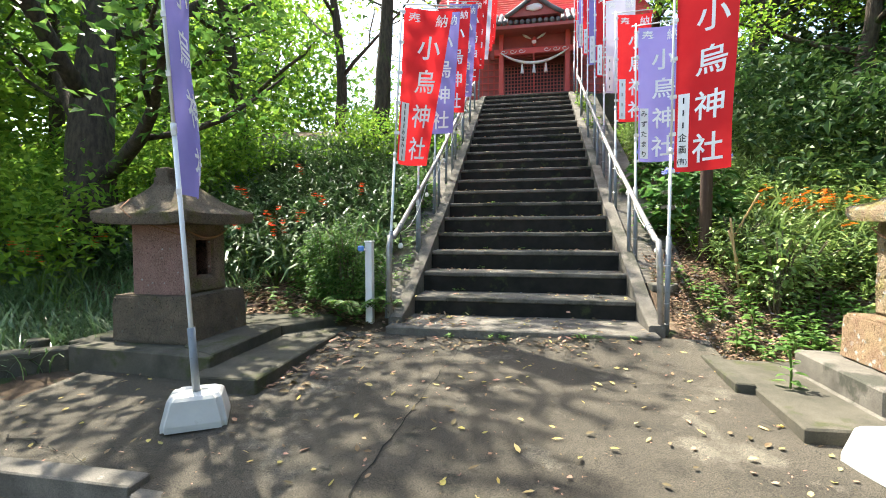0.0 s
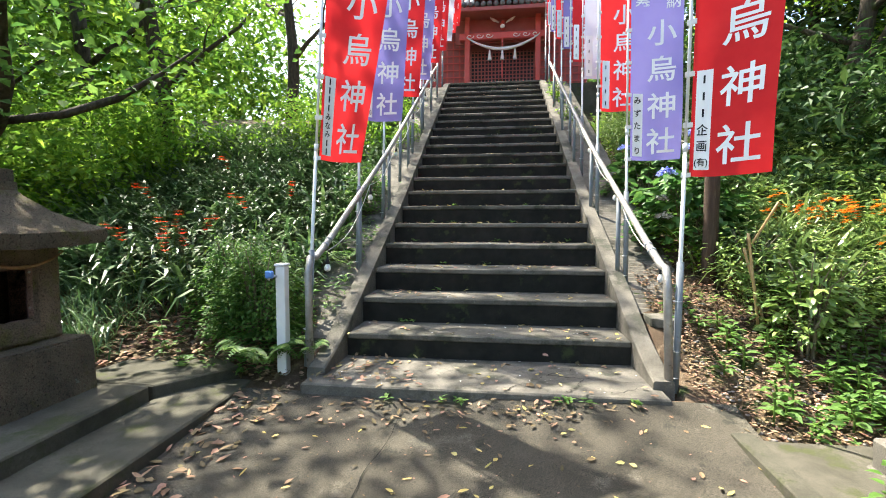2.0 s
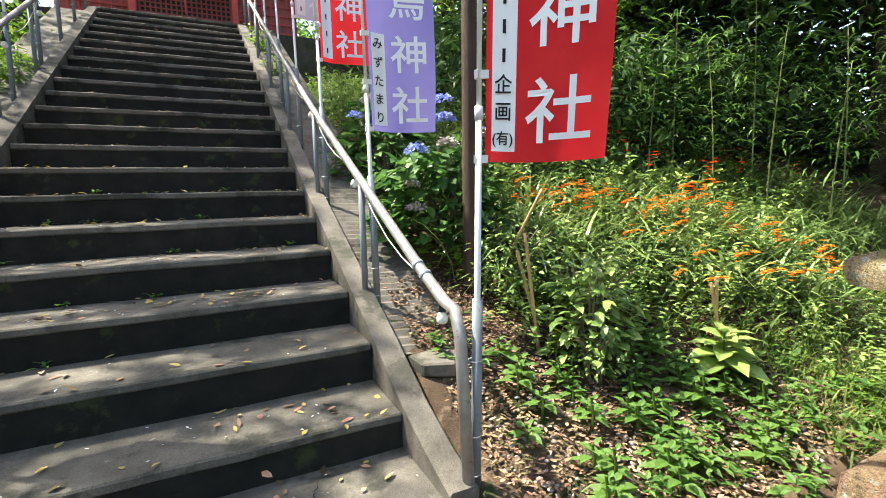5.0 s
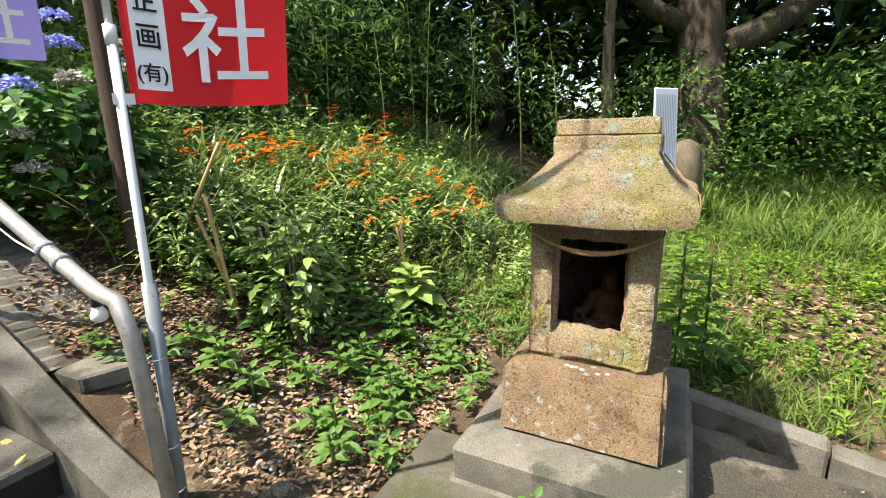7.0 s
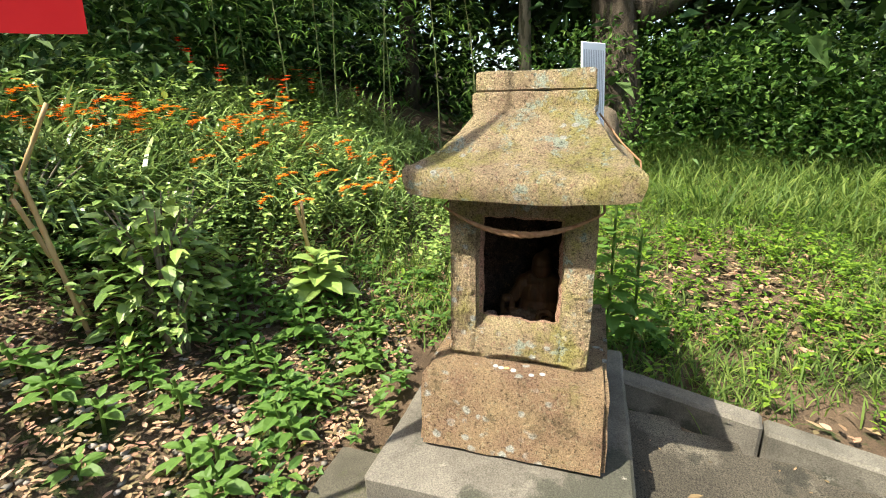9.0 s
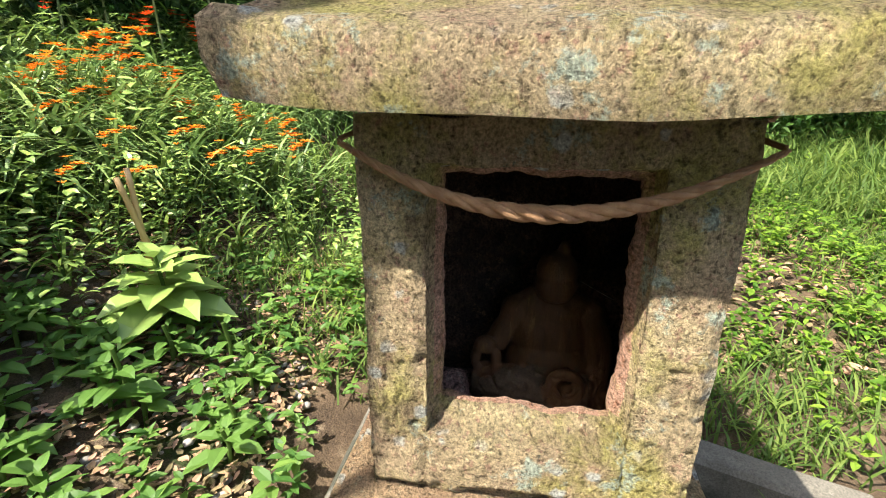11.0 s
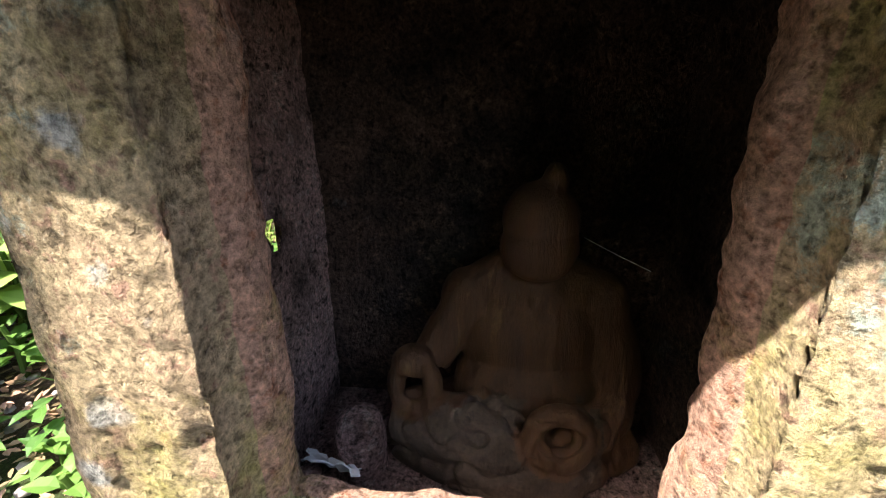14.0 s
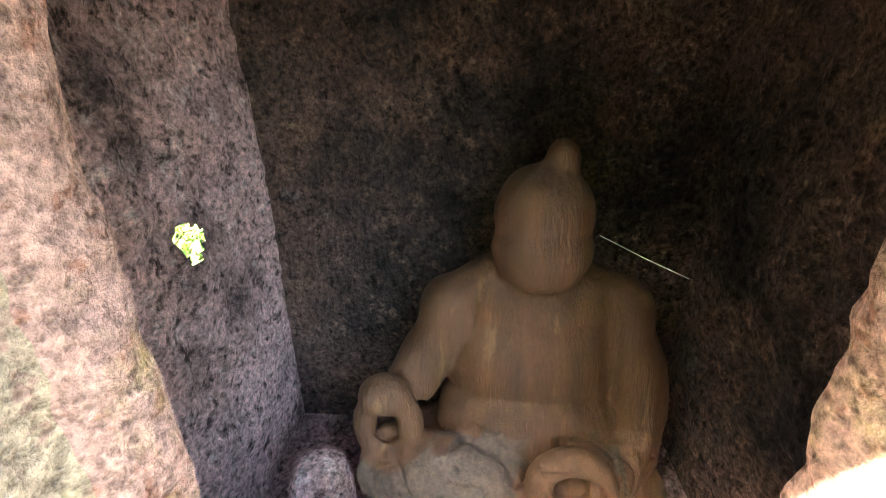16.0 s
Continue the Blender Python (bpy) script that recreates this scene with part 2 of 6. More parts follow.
BARK_PALE = mat("pale_bark", (0.16, 0.13, 0.09), (0.26, 0.22, 0.16), 4, 0.95, 0.6, 20, stretch=(3, 3, 0.8), spots=(0.09, 0.08, 0.05), spot_scale=3, spot_cut=0.52, bdist=0.02)
BAMBOO = mat("dry_bamboo", (0.42, 0.27, 0.12), (0.55, 0.38, 0.20), 8, 0.6, 0.1, 40, stretch=(5, 5, 0.6))
CULM = mat("green_bamboo", (0.16, 0.20, 0.07), (0.28, 0.28, 0.13), 6, 0.6, 0.1, 40)
ROPE = mat("straw_rope", (0.22, 0.115, 0.06), (0.37, 0.215, 0.12), 40, 0.9, 1.0, 260, stretch=(1, 1, 1), spots=(0.25, 0.14, 0.07), spot_scale=20, spot_cut=0.58, bdist=0.004)
STATUE = mat("carved_wood", (0.078, 0.034, 0.0115), (0.043, 0.0185, 0.0075), 13, 0.6, 0.9, 24, stretch=(4, 4, 0.45), spots=(0.115, 0.062, 0.026), spot_scale=7, spot_cut=0.58, spots2=(0.022, 0.011, 0.006), spot2_scale=30, spot2_cut=0.655, bdist=0.005, speck=0.22)
DRIFT = mat("cracked_old_wood", (0.042, 0.027, 0.017), (0.075, 0.051, 0.034), 9, 0.9, 1.0, 40, spots=(0.085, 0.061, 0.043), spot_scale=22, spot_cut=0.60, spots2=(0.025, 0.017, 0.012), spot2_scale=26, spot2_cut=0.625, bdist=0.008, speck=0.4)
PAPER = mat("crumpled_paper", (0.72, 0.72, 0.70), (0.82, 0.82, 0.80), 8, 0.8, 0.2, 40)
# Both hall reds are paled: the glare haze over the hall is put into the colour.
SHRINE_RED = mat("vermilion_paint", (0.50, 0.085, 0.075), (0.58, 0.12, 0.105), 3, 0.6, 0.1, 30)
SHRINE_DARK = mat("haze_lightened_red_wood", (0.32, 0.095, 0.09), (0.40, 0.13, 0.12), 3, 0.7, 0.1, 30)
ROOF_RED = mat("red_roof_tile", (0.55, 0.06, 0.05), (0.68, 0.10, 0.08), 2, 0.5, 0.1, 30, rnd=0.1)
TILE_GREY = mat("grey_roof_tile", (0.10, 0.11, 0.12), (0.17, 0.18, 0.19), 4, 0.5, 0.15, 30, rnd=0.12)
SHRINE_WHITE = mat("white_paint", (0.72, 0.70, 0.68), (0.80, 0.78, 0.76), 4, 0.6, 0.05, 30)
SIGN = mat("white_sign_sheet", (0.66, 0.70, 0.76), (0.72, 0.76, 0.82), 3, 0.5, 0.02, 30)
SIGN_INK = mat("grey_print", (0.30, 0.33, 0.40), (0.36, 0.39, 0.45), 8, 0.7, 0.0, 30)
GRASS = mat("grass_blades", (0.10, 0.175, 0.036), (0.165, 0.25, 0.062), 1.2, 0.6, 0.0, 30, rnd=0.45, island=True, trans=0.55, spec=0.25)
GRASS_DEEP = mat("broad_grass_leaves", (0.062, 0.125, 0.042), (0.11, 0.195, 0.07), 0.8, 0.34, 0.0, 30, rnd=0.45, island=True, trans=0.3, spec=0.7)
LEAF = mat("green_leaves", (0.085, 0.19, 0.036), (0.13, 0.25, 0.055), 1.0, 0.5, 0.0, 30, rnd=0.4, island=True, trans=0.5, spec=0.35)
# Lighter copies for the right bank: sunlight on the leaves is put into the colour.
LEAF_SUN_TINT = mat("sun_tinted_weed_leaves", (0.15, 0.25, 0.055), (0.24, 0.35, 0.09), 1.0, 0.42, 0.0, 30, rnd=0.4, island=True, trans=0.22, spec=0.55)
STRAP_SUN_TINT = mat("sun_tinted_strap_leaves", (0.14, 0.23, 0.065), (0.23, 0.33, 0.11), 0.9, 0.4, 0.0, 30, rnd=0.4, island=True, trans=0.25, spec=0.6)
# Lightened leaf green: sun on the foliage is put into the colour.
LEAF_LIGHT = mat("sun_lightened_leaves", (0.13, 0.26, 0.03), (0.20, 0.34, 0.045), 0.6, 0.6, 0.0, 30, rnd=0.4, island=True, trans=0.6, spec=0.25)
# Darkened leaf green: the deep shade of the wood is put into the colour.
LEAF_DARK = mat("shade_darkened_leaves", (0.035, 0.08, 0.022), (0.06, 0.12, 0.034), 0.6, 0.55, 0.0, 30, rnd=0.5, island=True, trans=0.25, spec=0.3)
HYDRANGEA_LEAF = mat("hydrangea_leaves", (0.06, 0.16, 0.036), (0.095, 0.21, 0.05), 3, 0.45, 0.3, 60, rnd=0.35, island=True, trans=0.4, spec=0.4, bdist=0.004)
LILY = mat("orange_flowers", (0.84, 0.22, 0.015), (0.90, 0.34, 0.03), 6, 0.6, 0.0, 30, rnd=0.25, island=True, trans=0.35)
LILY_RED = mat("red_orange_flowers", (0.75, 0.07, 0.012), (0.82, 0.12, 0.015), 6, 0.6, 0.0, 30, rnd=0.25, island=True, trans=0.35)
HYD_BLUE = mat("blue_florets", (0.20, 0.26, 0.72), (0.34, 0.38, 0.80), 10, 0.7, 0.0, 30, rnd=0.3, island=True, trans=0.2)
HYD_FADED = mat("faded_florets", (0.42, 0.36, 0.40), (0.50, 0.48, 0.40), 10, 0.8, 0.0, 30, rnd=0.3, island=True, trans=0.2)
DEAD_LEAF = mat("fallen_leaves", (0.16, 0.102, 0.055), (0.35, 0.245, 0.14), 5, 0.8, 0.0, 30, rnd=0.7, island=True, trans=0.1)
YELLOW_LEAF = mat("yellow_fallen_leaves", (0.46, 0.35, 0.07), (0.52, 0.45, 0.20), 5, 0.75, 0.0, 30, rnd=0.3, island=True, trans=0.15)
PEBBLE = mat("pebbles", (0.16, 0.14, 0.12), (0.30, 0.27, 0.24), 9, 0.85, 0.2, 50, rnd=0.4, island=True)
BLUE = mat("blue_plastic", (0.10, 0.25, 0.62), (0.14, 0.30, 0.68), 9, 0.4, 0.0, 30)


# ---- mesh helpers ----
def thing(name, label, category, loc=(0, 0, 0), group="", kind=""):
    e = new(name)
    e.location = loc
    return tagged(e, label, category, group, kind)


def obj(name, me, material, parent=None, label=""):
    me.materials.append(material)
    o = new(name, me)
    if parent is not None:
        o.parent = parent
        if parent.type == 'EMPTY' or parent.parent is None:
            o.matrix_parent_inverse = Matrix.Translation(-total_loc(parent))
        else:
            o.matrix_parent_inverse = Matrix.Translation(-total_loc(parent))
    if label:
        o["label"] = label
    return o


def total_loc(o):
    v = Vector(o.location)
    return v if o.parent is None else v * 1.0


def part(name, bm, material, parent=None, label="", smooth=False):
    """One bmesh, in world coordinates, as one mesh object under a thing or a part."""
    bmesh.ops.recalc_face_normals(bm, faces=bm.faces)
    me = bpy.data.meshes.new(name)
    bm.to_mesh(me)
    bm.free()
    if smooth:
        me.polygons.foreach_set("use_smooth", [True] * len(me.polygons))
        if smooth != True:
            me.set_sharp_from_angle(angle=radians(smooth))
    return obj(name, me, material, parent, label)


def pydata(name, verts, faces, material, parent=None, label="", smooth=False):
    me = bpy.data.meshes.new(name)
    me.from_pydata(np.asarray([tuple(v) for v in verts]) if not isinstance(verts, np.ndarray) else verts, [], faces)
    me.update()
    if smooth:
        me.polygons.foreach_set("use_smooth", [True] * len(me.polygons))
    return obj(name, me, material, parent, label)


def box(x0, x1, y0, y1, z0, z1, bevel=0.0, bm=None, segs=1):
    b = bm or bmesh.new()
    r = bmesh.ops.create_cube(b, size=1, matrix=Matrix.Translation(((x0 + x1) / 2, (y0 + y1) / 2, (z0 + z1) / 2)) @ Matrix.Diagonal((x1 - x0, y1 - y0, z1 - z0, 1)))
    if bevel:
        es = list({e for v in r["verts"] for e in v.link_edges})
        bmesh.ops.bevel(b, geom=es, offset=bevel, segments=segs, affect='EDGES', profile=0.6)
    return b


def roughen(bm, amount, scale=6.0, cuts=0, fine=0.0, fine_scale=30.0, keep=None):
    """Worn stone: subdivide and push the surface about along its normals."""
    if cuts:
        bmesh.ops.subdivide_edges(bm, edges=bm.edges[:], cuts=cuts, use_grid_fill=True)
    bm.normal_update()
    for v in bm.verts:
        if keep and keep(v.co):
            continue
        d = noise.noise(v.co * scale) * amount
        if fine:
            d += noise.noise(v.co * fine_scale) * fine
        v.co += v.normal * d
    return bm


def tube(points, radius, sides=10, bm=None, cap=True, radii=None):
    """A pipe along a line of points."""
    b = bm or bmesh.new()
    pts = [Vector(p) for p in points]
    rings = []
    prev = None
    for i, p in enumerate(pts):
        d = (pts[min(i + 1, len(pts) - 1)] - pts[max(i - 1, 0)]).normalized()
        if prev is None:
            a = d.orthogonal().normalized()
        else:
            a = (prev - d * prev.dot(d)).normalized()
        prev = a
        c = d.cross(a)
        r = radii[i] if radii else radius
        rings.append([b.verts.new(p + (a * math.cos(k * math.tau / sides) + c * math.sin(k * math.tau / sides)) * r) for k in range(sides)])
    for r0, r1 in zip(rings, rings[1:]):
        for k in range(sides):
            b.faces.new((r0[k], r0[(k + 1) % sides], r1[(k + 1) % sides], r1[k]))
    if cap:
        b.faces.new(rings[0][::-1])
        b.faces.new(rings[-1])
    return b


def prism(poly, z0, z1, bevel=0.0):
    b = bmesh.new()
    lo = [b.verts.new((x, y, z0)) for x, y in poly]
    hi = [b.verts.new((x, y, z1)) for x, y in poly]
    k = len(poly)
    b.faces.new(lo[::-1])
    b.faces.new(hi)
    for i in range(k):
        b.faces.new((lo[i], lo[(i + 1) % k], hi[(i + 1) % k], hi[i]))
    if bevel:
        bmesh.ops.bevel(b, geom=b.edges[:], offset=bevel, segments=1, affect='EDGES')
    return b


def blades(pos, az, length, width, rise, droop, segs=3, fold=0.0):
    """Strap leaves: strips that rise and then droop. All arguments are arrays of one length. Returns verts, faces."""
    n = len(pos)
    pos = np.asarray(pos, float)
    az, length, width, rise, droop = (np.broadcast_to(np.asarray(a, float), (n,)) for a in (az, length, width, rise, droop))
    s = np.linspace(0, 1, segs + 1)
    ang = rise[:, None] - droop[:, None] * s[None]
    step = (length / segs)[:, None]
    h = np.concatenate([np.zeros((n, 1)), np.cumsum(np.cos(ang[:, :-1]) * step, 1)], 1)
    z = np.concatenate([np.zeros((n, 1)), np.cumsum(np.sin(ang[:, :-1]) * step, 1)], 1)
    ca, sa = np.cos(az)[:, None], np.sin(az)[:, None]
    w = width[:, None] * 0.5 * np.sin(np.pi * np.clip(0.15 + 0.82 * s, 0, 1))[None] ** 0.8
    cx, cy, cz = pos[:, :1] + h * ca, pos[:, 1:2] + h * sa, pos[:, 2:3] + z
    left = np.stack([cx - sa * w, cy + ca * w, cz], -1)
    right = np.stack([cx + sa * w, cy - ca * w, cz], -1)
    v = np.stack([left, right], 2).reshape(n, -1, 3)
    m = 2 * (segs + 1)
    f = np.array([[2 * i, 2 * i + 1, 2 * i + 3, 2 * i + 2] for i in range(segs)])
    faces = (f[None] + (np.arange(n) * m)[:, None, None]).reshape(-1, 4)
    return v.reshape(-1, 3), faces


def ovals(pos, az, length, width, tilt, roll, bend=0.25):
    """Broad leaves of six faces, folded along the midrib. Returns verts, faces."""
    n = len(pos)
    pos = np.asarray(pos, float)
    az, length, width, tilt, roll = (np.broadcast_to(np.asarray(a, float), (n,)) for a in (az, length, width, tilt, roll))
    s = np.array([0.0, 0.3, 0.68, 1.0])
    hw = np.array([0.0, 1.0, 0.78, 0.0])
    base = [(0, 0, 0)]
    for k in (1, 2):
        base += [(s[k], -0.5 * hw[k], 0.12), (s[k], 0, 0), (s[k], 0.5 * hw[k], 0.12)]
    base += [(1, 0, 0)]
    base = np.array(base)
    f = np.array([[0, 1, 2], [0, 2, 3], [7, 5, 4], [7, 6, 5]])
    q = np.array([[1, 4, 5, 2], [2, 5, 6, 3]])
    L = base[None, :, 0] * length[:, None]
    W = base[None, :, 1] * width[:, None]
    H = base[None, :, 2] * width[:, None] - bend * (base[None, :, 0] ** 2) * length[:, None]
    cr, sr = np.cos(roll)[:, None], np.sin(roll)[:, None]
    W, H = W * cr - H * sr, W * sr + H * cr
    ct, st = np.cos(tilt)[:, None], np.sin(tilt)[:, None]
    X, Z = L * ct - H * st, L * st + H * ct
    ca, sa = np.cos(az)[:, None], np.sin(az)[:, None]
    v = np.stack([pos[:, :1] + X * ca - W * sa, pos[:, 1:2] + X * sa + W * ca, pos[:, 2:3] + Z], -1).reshape(-1, 3)
    off = (np.arange(n) * 8)[:, None, None]
    faces = (f[None] + off).reshape(-1, 3).tolist() + (q[None] + off).reshape(-1, 4).tolist()
    return v, faces


def diamonds(pos, az, length, width, tilt, roll):
    """Small leaves of two faces, folded along the midrib, for crowns and thickets. Returns verts, faces."""
    n = len(pos)
    pos = np.asarray(pos, float)
    base = np.array([(0, 0, 0), (0.45, -0.5, 0.1), (1, 0, -0.12), (0.45, 0.5, 0.1)])
    L, W, H = base[None, :, 0] * length[:, None], base[None, :, 1] * width[:, None], base[None, :, 2] * length[:, None]
    cr, sr = np.cos(roll)[:, None], np.sin(roll)[:, None]
    W, H = W * cr - H * sr, W * sr + H * cr
    ct, st = np.cos(tilt)[:, None], np.sin(tilt)[:, None]
    X, Z = L * ct - H * st, L * st + H * ct
    ca, sa = np.cos(az)[:, None], np.sin(az)[:, None]
    v = np.stack([pos[:, :1] + X * ca - W * sa, pos[:, 1:2] + X * sa + W * ca, pos[:, 2:3] + Z], -1).reshape(-1, 3)
    f = (np.array([[0, 1, 2], [0, 2, 3]])[None] + (np.arange(n) * 4)[:, None, None]).reshape(-1, 3)
    return v, f.tolist()


rng = np.random.default_rng(7)


def U(a, b, n=None):
    return rng.uniform(a, b, n)


# ---- the lie of the land ----
def soft(v, w=0.35):
    return np.where(v > 6 * w, v, w * np.log1p(np.exp(np.clip(v / w, -30, 30))))


def kerb_x(y):
    return 3.62 - 0.42 * np.clip(3.5 - y, 0, 9) + 0.02 * np.clip(3.5 - y, 0, 9) ** 2


def ground_z(x, y):
    x, y = np.asarray(x, float), np.asarray(y, float)
    base = 0.045 * np.clip(y - 3.4, -2.4, 1.5)
    edge = np.clip((1.15 + 0.45 * np.clip(-x, 0, 1.7) - y) / 0.05, 0, 1)
    base = base - 0.17 * edge
    y0 = np.where(x > 0, 4.72 + 0.10 * np.clip(x - 3.4, 0, 4), 4.95 + 0.12 * np.clip(-x - 4, 0, 12))
    hill = 0.41 * soft(y - y0, 0.16)
    hill = np.where(hill > 4.2, 4.2 + 1.3 * np.tanh((hill - 4.2) / 1.3), hill)
    east = 0.115 * np.clip(x - kerb_x(np.minimum(y, 3.5)) - 0.1, 0, 9) * np.clip((5.4 - y) / 1.2, 0.35, 1)
    west = 0.05 * np.clip(-x - 4.5, 0, 12)
    lumps = 0.05 * np.sin(1.7 * x + 0.6) * np.cos(1.3 * y) * np.clip((np.abs(x) - 2.0) / 2, 0, 1)
    under = np.where((x > -1.35) & (x < 1.5) & (y > 4.9), -0.45, 0)
    return base + hill + east + west + lumps + under


def gz(x, y):
    return float(ground_z(x, y))


def thin_for_sunlight(p, lr):
    """Which leaves stay: shadow-casting leaves are dropped by area, an added gap that lets light into the clearing and
    on to the bank.
    """
    z = np.full(len(p), 0.6)
    for _ in range(3):
        q = p[:, :2] - np.outer((p[:, 2] - z) / SUN_DIR.z, np.array(SUN_DIR[:2]))
        z = ground_z(q[:, 0], q[:, 1]) + 0.5
    x, y = q[:, 0], q[:, 1]
    # Share kept where the shadow lands, set per area to shape sun and shade.
    keep = np.where((x > 1.3) & (x < 8.2) & (y > 1.8) & (y < 8.5), 0.03, 1.0)
    keep = np.where((np.abs(x) <= 1.4) & (y > 4.6) & (y <= 13), 0.55, keep)
    keep = np.where((np.abs(x) <= 5) & (y > 12), 0.12, keep)
    keep = np.where((x > 0.2) & (x <= 1.4) & (y > 0) & (y <= 4.6), 0.6, keep)
    keep = np.where((x > -1.6) & (x <= 0.2) & (y > 0) & (y <= 4.6), 0.8, keep)
    keep = np.where((x <= -1.4) & (x > -9) & (y > 5.4), 0.15, keep)
    keep = np.where((x <= -1.6) & (x > -7) & (y > 1) & (y <= 5.4), 0.55, keep)
    keep = np.where((x <= -9) & (x > -24) & (y > 2), 0.65, keep)
    return lr.uniform(0, 1, len(p)) < keep


# ---- ground, paving ----
def grid_mesh(name, xs, ys, zf, material, label, category, smooth=True, mask=None):
    X, Y = np.meshgrid(xs, ys)
    v = np.stack([X, Y, zf(X, Y)], -1).reshape(-1, 3)
    nx = len(xs)
    faces = []
    for j in range(len(ys) - 1):
        for i in range(nx - 1):
            if mask is None or mask((xs[i] + xs[i + 1]) / 2, (ys[j] + ys[j + 1]) / 2):
                a = j * nx + i
                faces.append((a, a + 1, a + nx + 1, a + nx))
    return tagged(pydata(name, v, faces, material, smooth=smooth), label, category, kind="structure")


xs = np.concatenate([[-900, -300, -120, -60, -40], np.arange(-26, -6, 0.8), np.arange(-6, 7, 0.1), np.arange(7, 30, 0.8), [40, 60, 120, 300, 900]])
ys = np.concatenate([[-900, -300, -100, -40, -20], np.arange(-10, 0, 1.0), np.arange(0, 10, 0.1), np.arange(10, 24, 0.5), np.arange(24, 40, 2.0), [60, 120, 300, 900]])


def rough_ground(x, y):
    return ground_z(x, y) + 0.02 * np.sin(9 * x) * np.sin(8 * y) - 0.03


grid_mesh("ground", xs, ys, rough_ground, SOIL, "brown leaf-strewn soil of a wooded bank", "ground")


def paved(x, y):
    if y < 1.15 + 0.45 * min(max(-x, 0), 1.7):
        return False
    if y > 4.86 or x > kerb_x(y) - 0.02 or x < -7.5:
        return False
    if x > 1.86 and y > 4.5 - 0.1 * x:
        return False
    if x < -3.6 and y > 2.75 - 0.2 * (x + 3.6):
        return False
    return True


grid_mesh("pavement", np.arange(-7.5, 4.4, 0.1), np.arange(1.0, 4.95, 0.05), lambda x, y: ground_z(x, np.maximum(y, 1.95 + 0 * x)) * 1.0 + 0.012 + 0.006 * np.sin(2.1 * x + y),
          ASPHALT, "worn grey asphalt forecourt with scattered leaves", "pavement", mask=paved)
grid_mesh("road", np.arange(-9, 6, 0.5), np.arange(-8, 2.3, 0.25), lambda x, y: 0 * x - 0.262, ASPHALT, "worn asphalt at the foot of the forecourt", "road",
          mask=lambda x, y: y < 1.3 + 0.45 * min(max(-x, 0), 1.7))
# concrete edge of the forecourt
edge = thing("pavement_edge", "cracked concrete edging of the raised forecourt", "kerb", kind="structure")
for xa, xb in ((-7.5, -1.7), (-1.7, 0.0), (0.0, 3.4)):
    ya, yb = (1.15 + 0.45 * min(max(-v, 0), 1.7) for v in (xa, xb))
    za = gz((xa + xb) / 2, 2.0) + 0.016
    b = prism([(xa + 0.002, ya - 0.02), (xb, yb - 0.02), (xb, yb + 0.12), (xa + 0.002, ya + 0.12)], -0.3, za - 0.012, 0.008)
    part("kerbstone", b, CONCRETE, edge)

# ---- stairs ----
NOSE_Z = [0.405 + 0.2583 * k for k in range(21)]
NOSE_Y = [5.60 + 0.53 * min(k, 5) + 0.476 * max(k - 5, 0) for k in range(21)]
XL, XR = -1.215, 1.385


def shift_x(y):
    return -0.012 * (y - 5.6)


stairs = thing("stairs", "long concrete shrine stairs with risers coloured dark for shade and leaves on the treads", "stairs", kind="structure")
slab = box(-1.335, 1.465, 4.81, 5.75, -0.1, 0.185, 0.012)
roughen(slab, 0.006, 5, cuts=6)
part("landing_slab", slab, CONCRETE, stairs, "cracked concrete bottom landing")
for k in range(21):
    y, z = NOSE_Y[k], NOSE_Z[k]
    yn = NOSE_Y[k + 1] if k < 20 else y + 0.6
    sx = shift_x(y)
    rise = z - (NOSE_Z[k - 1] if k else 0.185)
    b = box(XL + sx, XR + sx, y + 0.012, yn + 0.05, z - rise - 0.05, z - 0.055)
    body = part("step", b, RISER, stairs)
    t = box(XL + sx, XR + sx, y, yn + 0.02, z - 0.055, z, 0.010)
    bmesh.ops.subdivide_edges(t, edges=[e for e in t.edges if abs(e.verts[0].co.x - e.verts[1].co.x) > 1], cuts=14)
    for v in t.verts:
        v.co.y += 0.010 * noise.noise((v.co.x * 3, k * 7.3, 0)) + 0.006 * noise.noise((v.co.x * 11, k * 3.1, 4))
        v.co.z += 0.007 * noise.noise((v.co.x * 2, k * 5.1, 2))
    part("tread", t, CONCRETE, body, "worn concrete tread")


def crack(x0, y0, x1, y1, z, width, seed, label):
    """A dark ragged crack lying in a paved surface."""
    rg = random.Random(seed)
    k = 26
    vs = []
    ox = oy = 0.0
    for i in range(k + 1):
        t = i / k
        ox, oy = ox * 0.8 + rg.uniform(-0.018, 0.018), oy * 0.8 + rg.uniform(-0.018, 0.018)
        x, y = x0 + (x1 - x0) * t + ox, y0 + (y1 - y0) * t + oy
        w = width * (0.3 + rg.uniform(0.2, 1.0)) * (1 - 0.7 * t)
        nx, ny = -(y1 - y0), x1 - x0
        m = math.hypot(nx, ny)
        zz = z(x, y) if callable(z) else z
        vs += [(x - nx / m * w, y - ny / m * w, zz), (x + nx / m * w, y + ny / m * w, zz)]
    tagged(pydata("crack", vs, [(2 * i, 2 * i + 1, 2 * i + 3, 2 * i + 2) for i in range(k)], RISER), label, "crack", kind="structure")


for seed, a in enumerate(((0.28, 4.86, 0.62, 5.22), (0.62, 5.22, 1.30, 5.12), (0.62, 5.22, 0.95, 5.58), (0.75, 4.86, 0.9, 5.16), (1.05, 4.86, 1.35, 5.05))):
    crack(*a, 0.1935, 0.006, 900 + seed, "dark crack across the concrete landing")
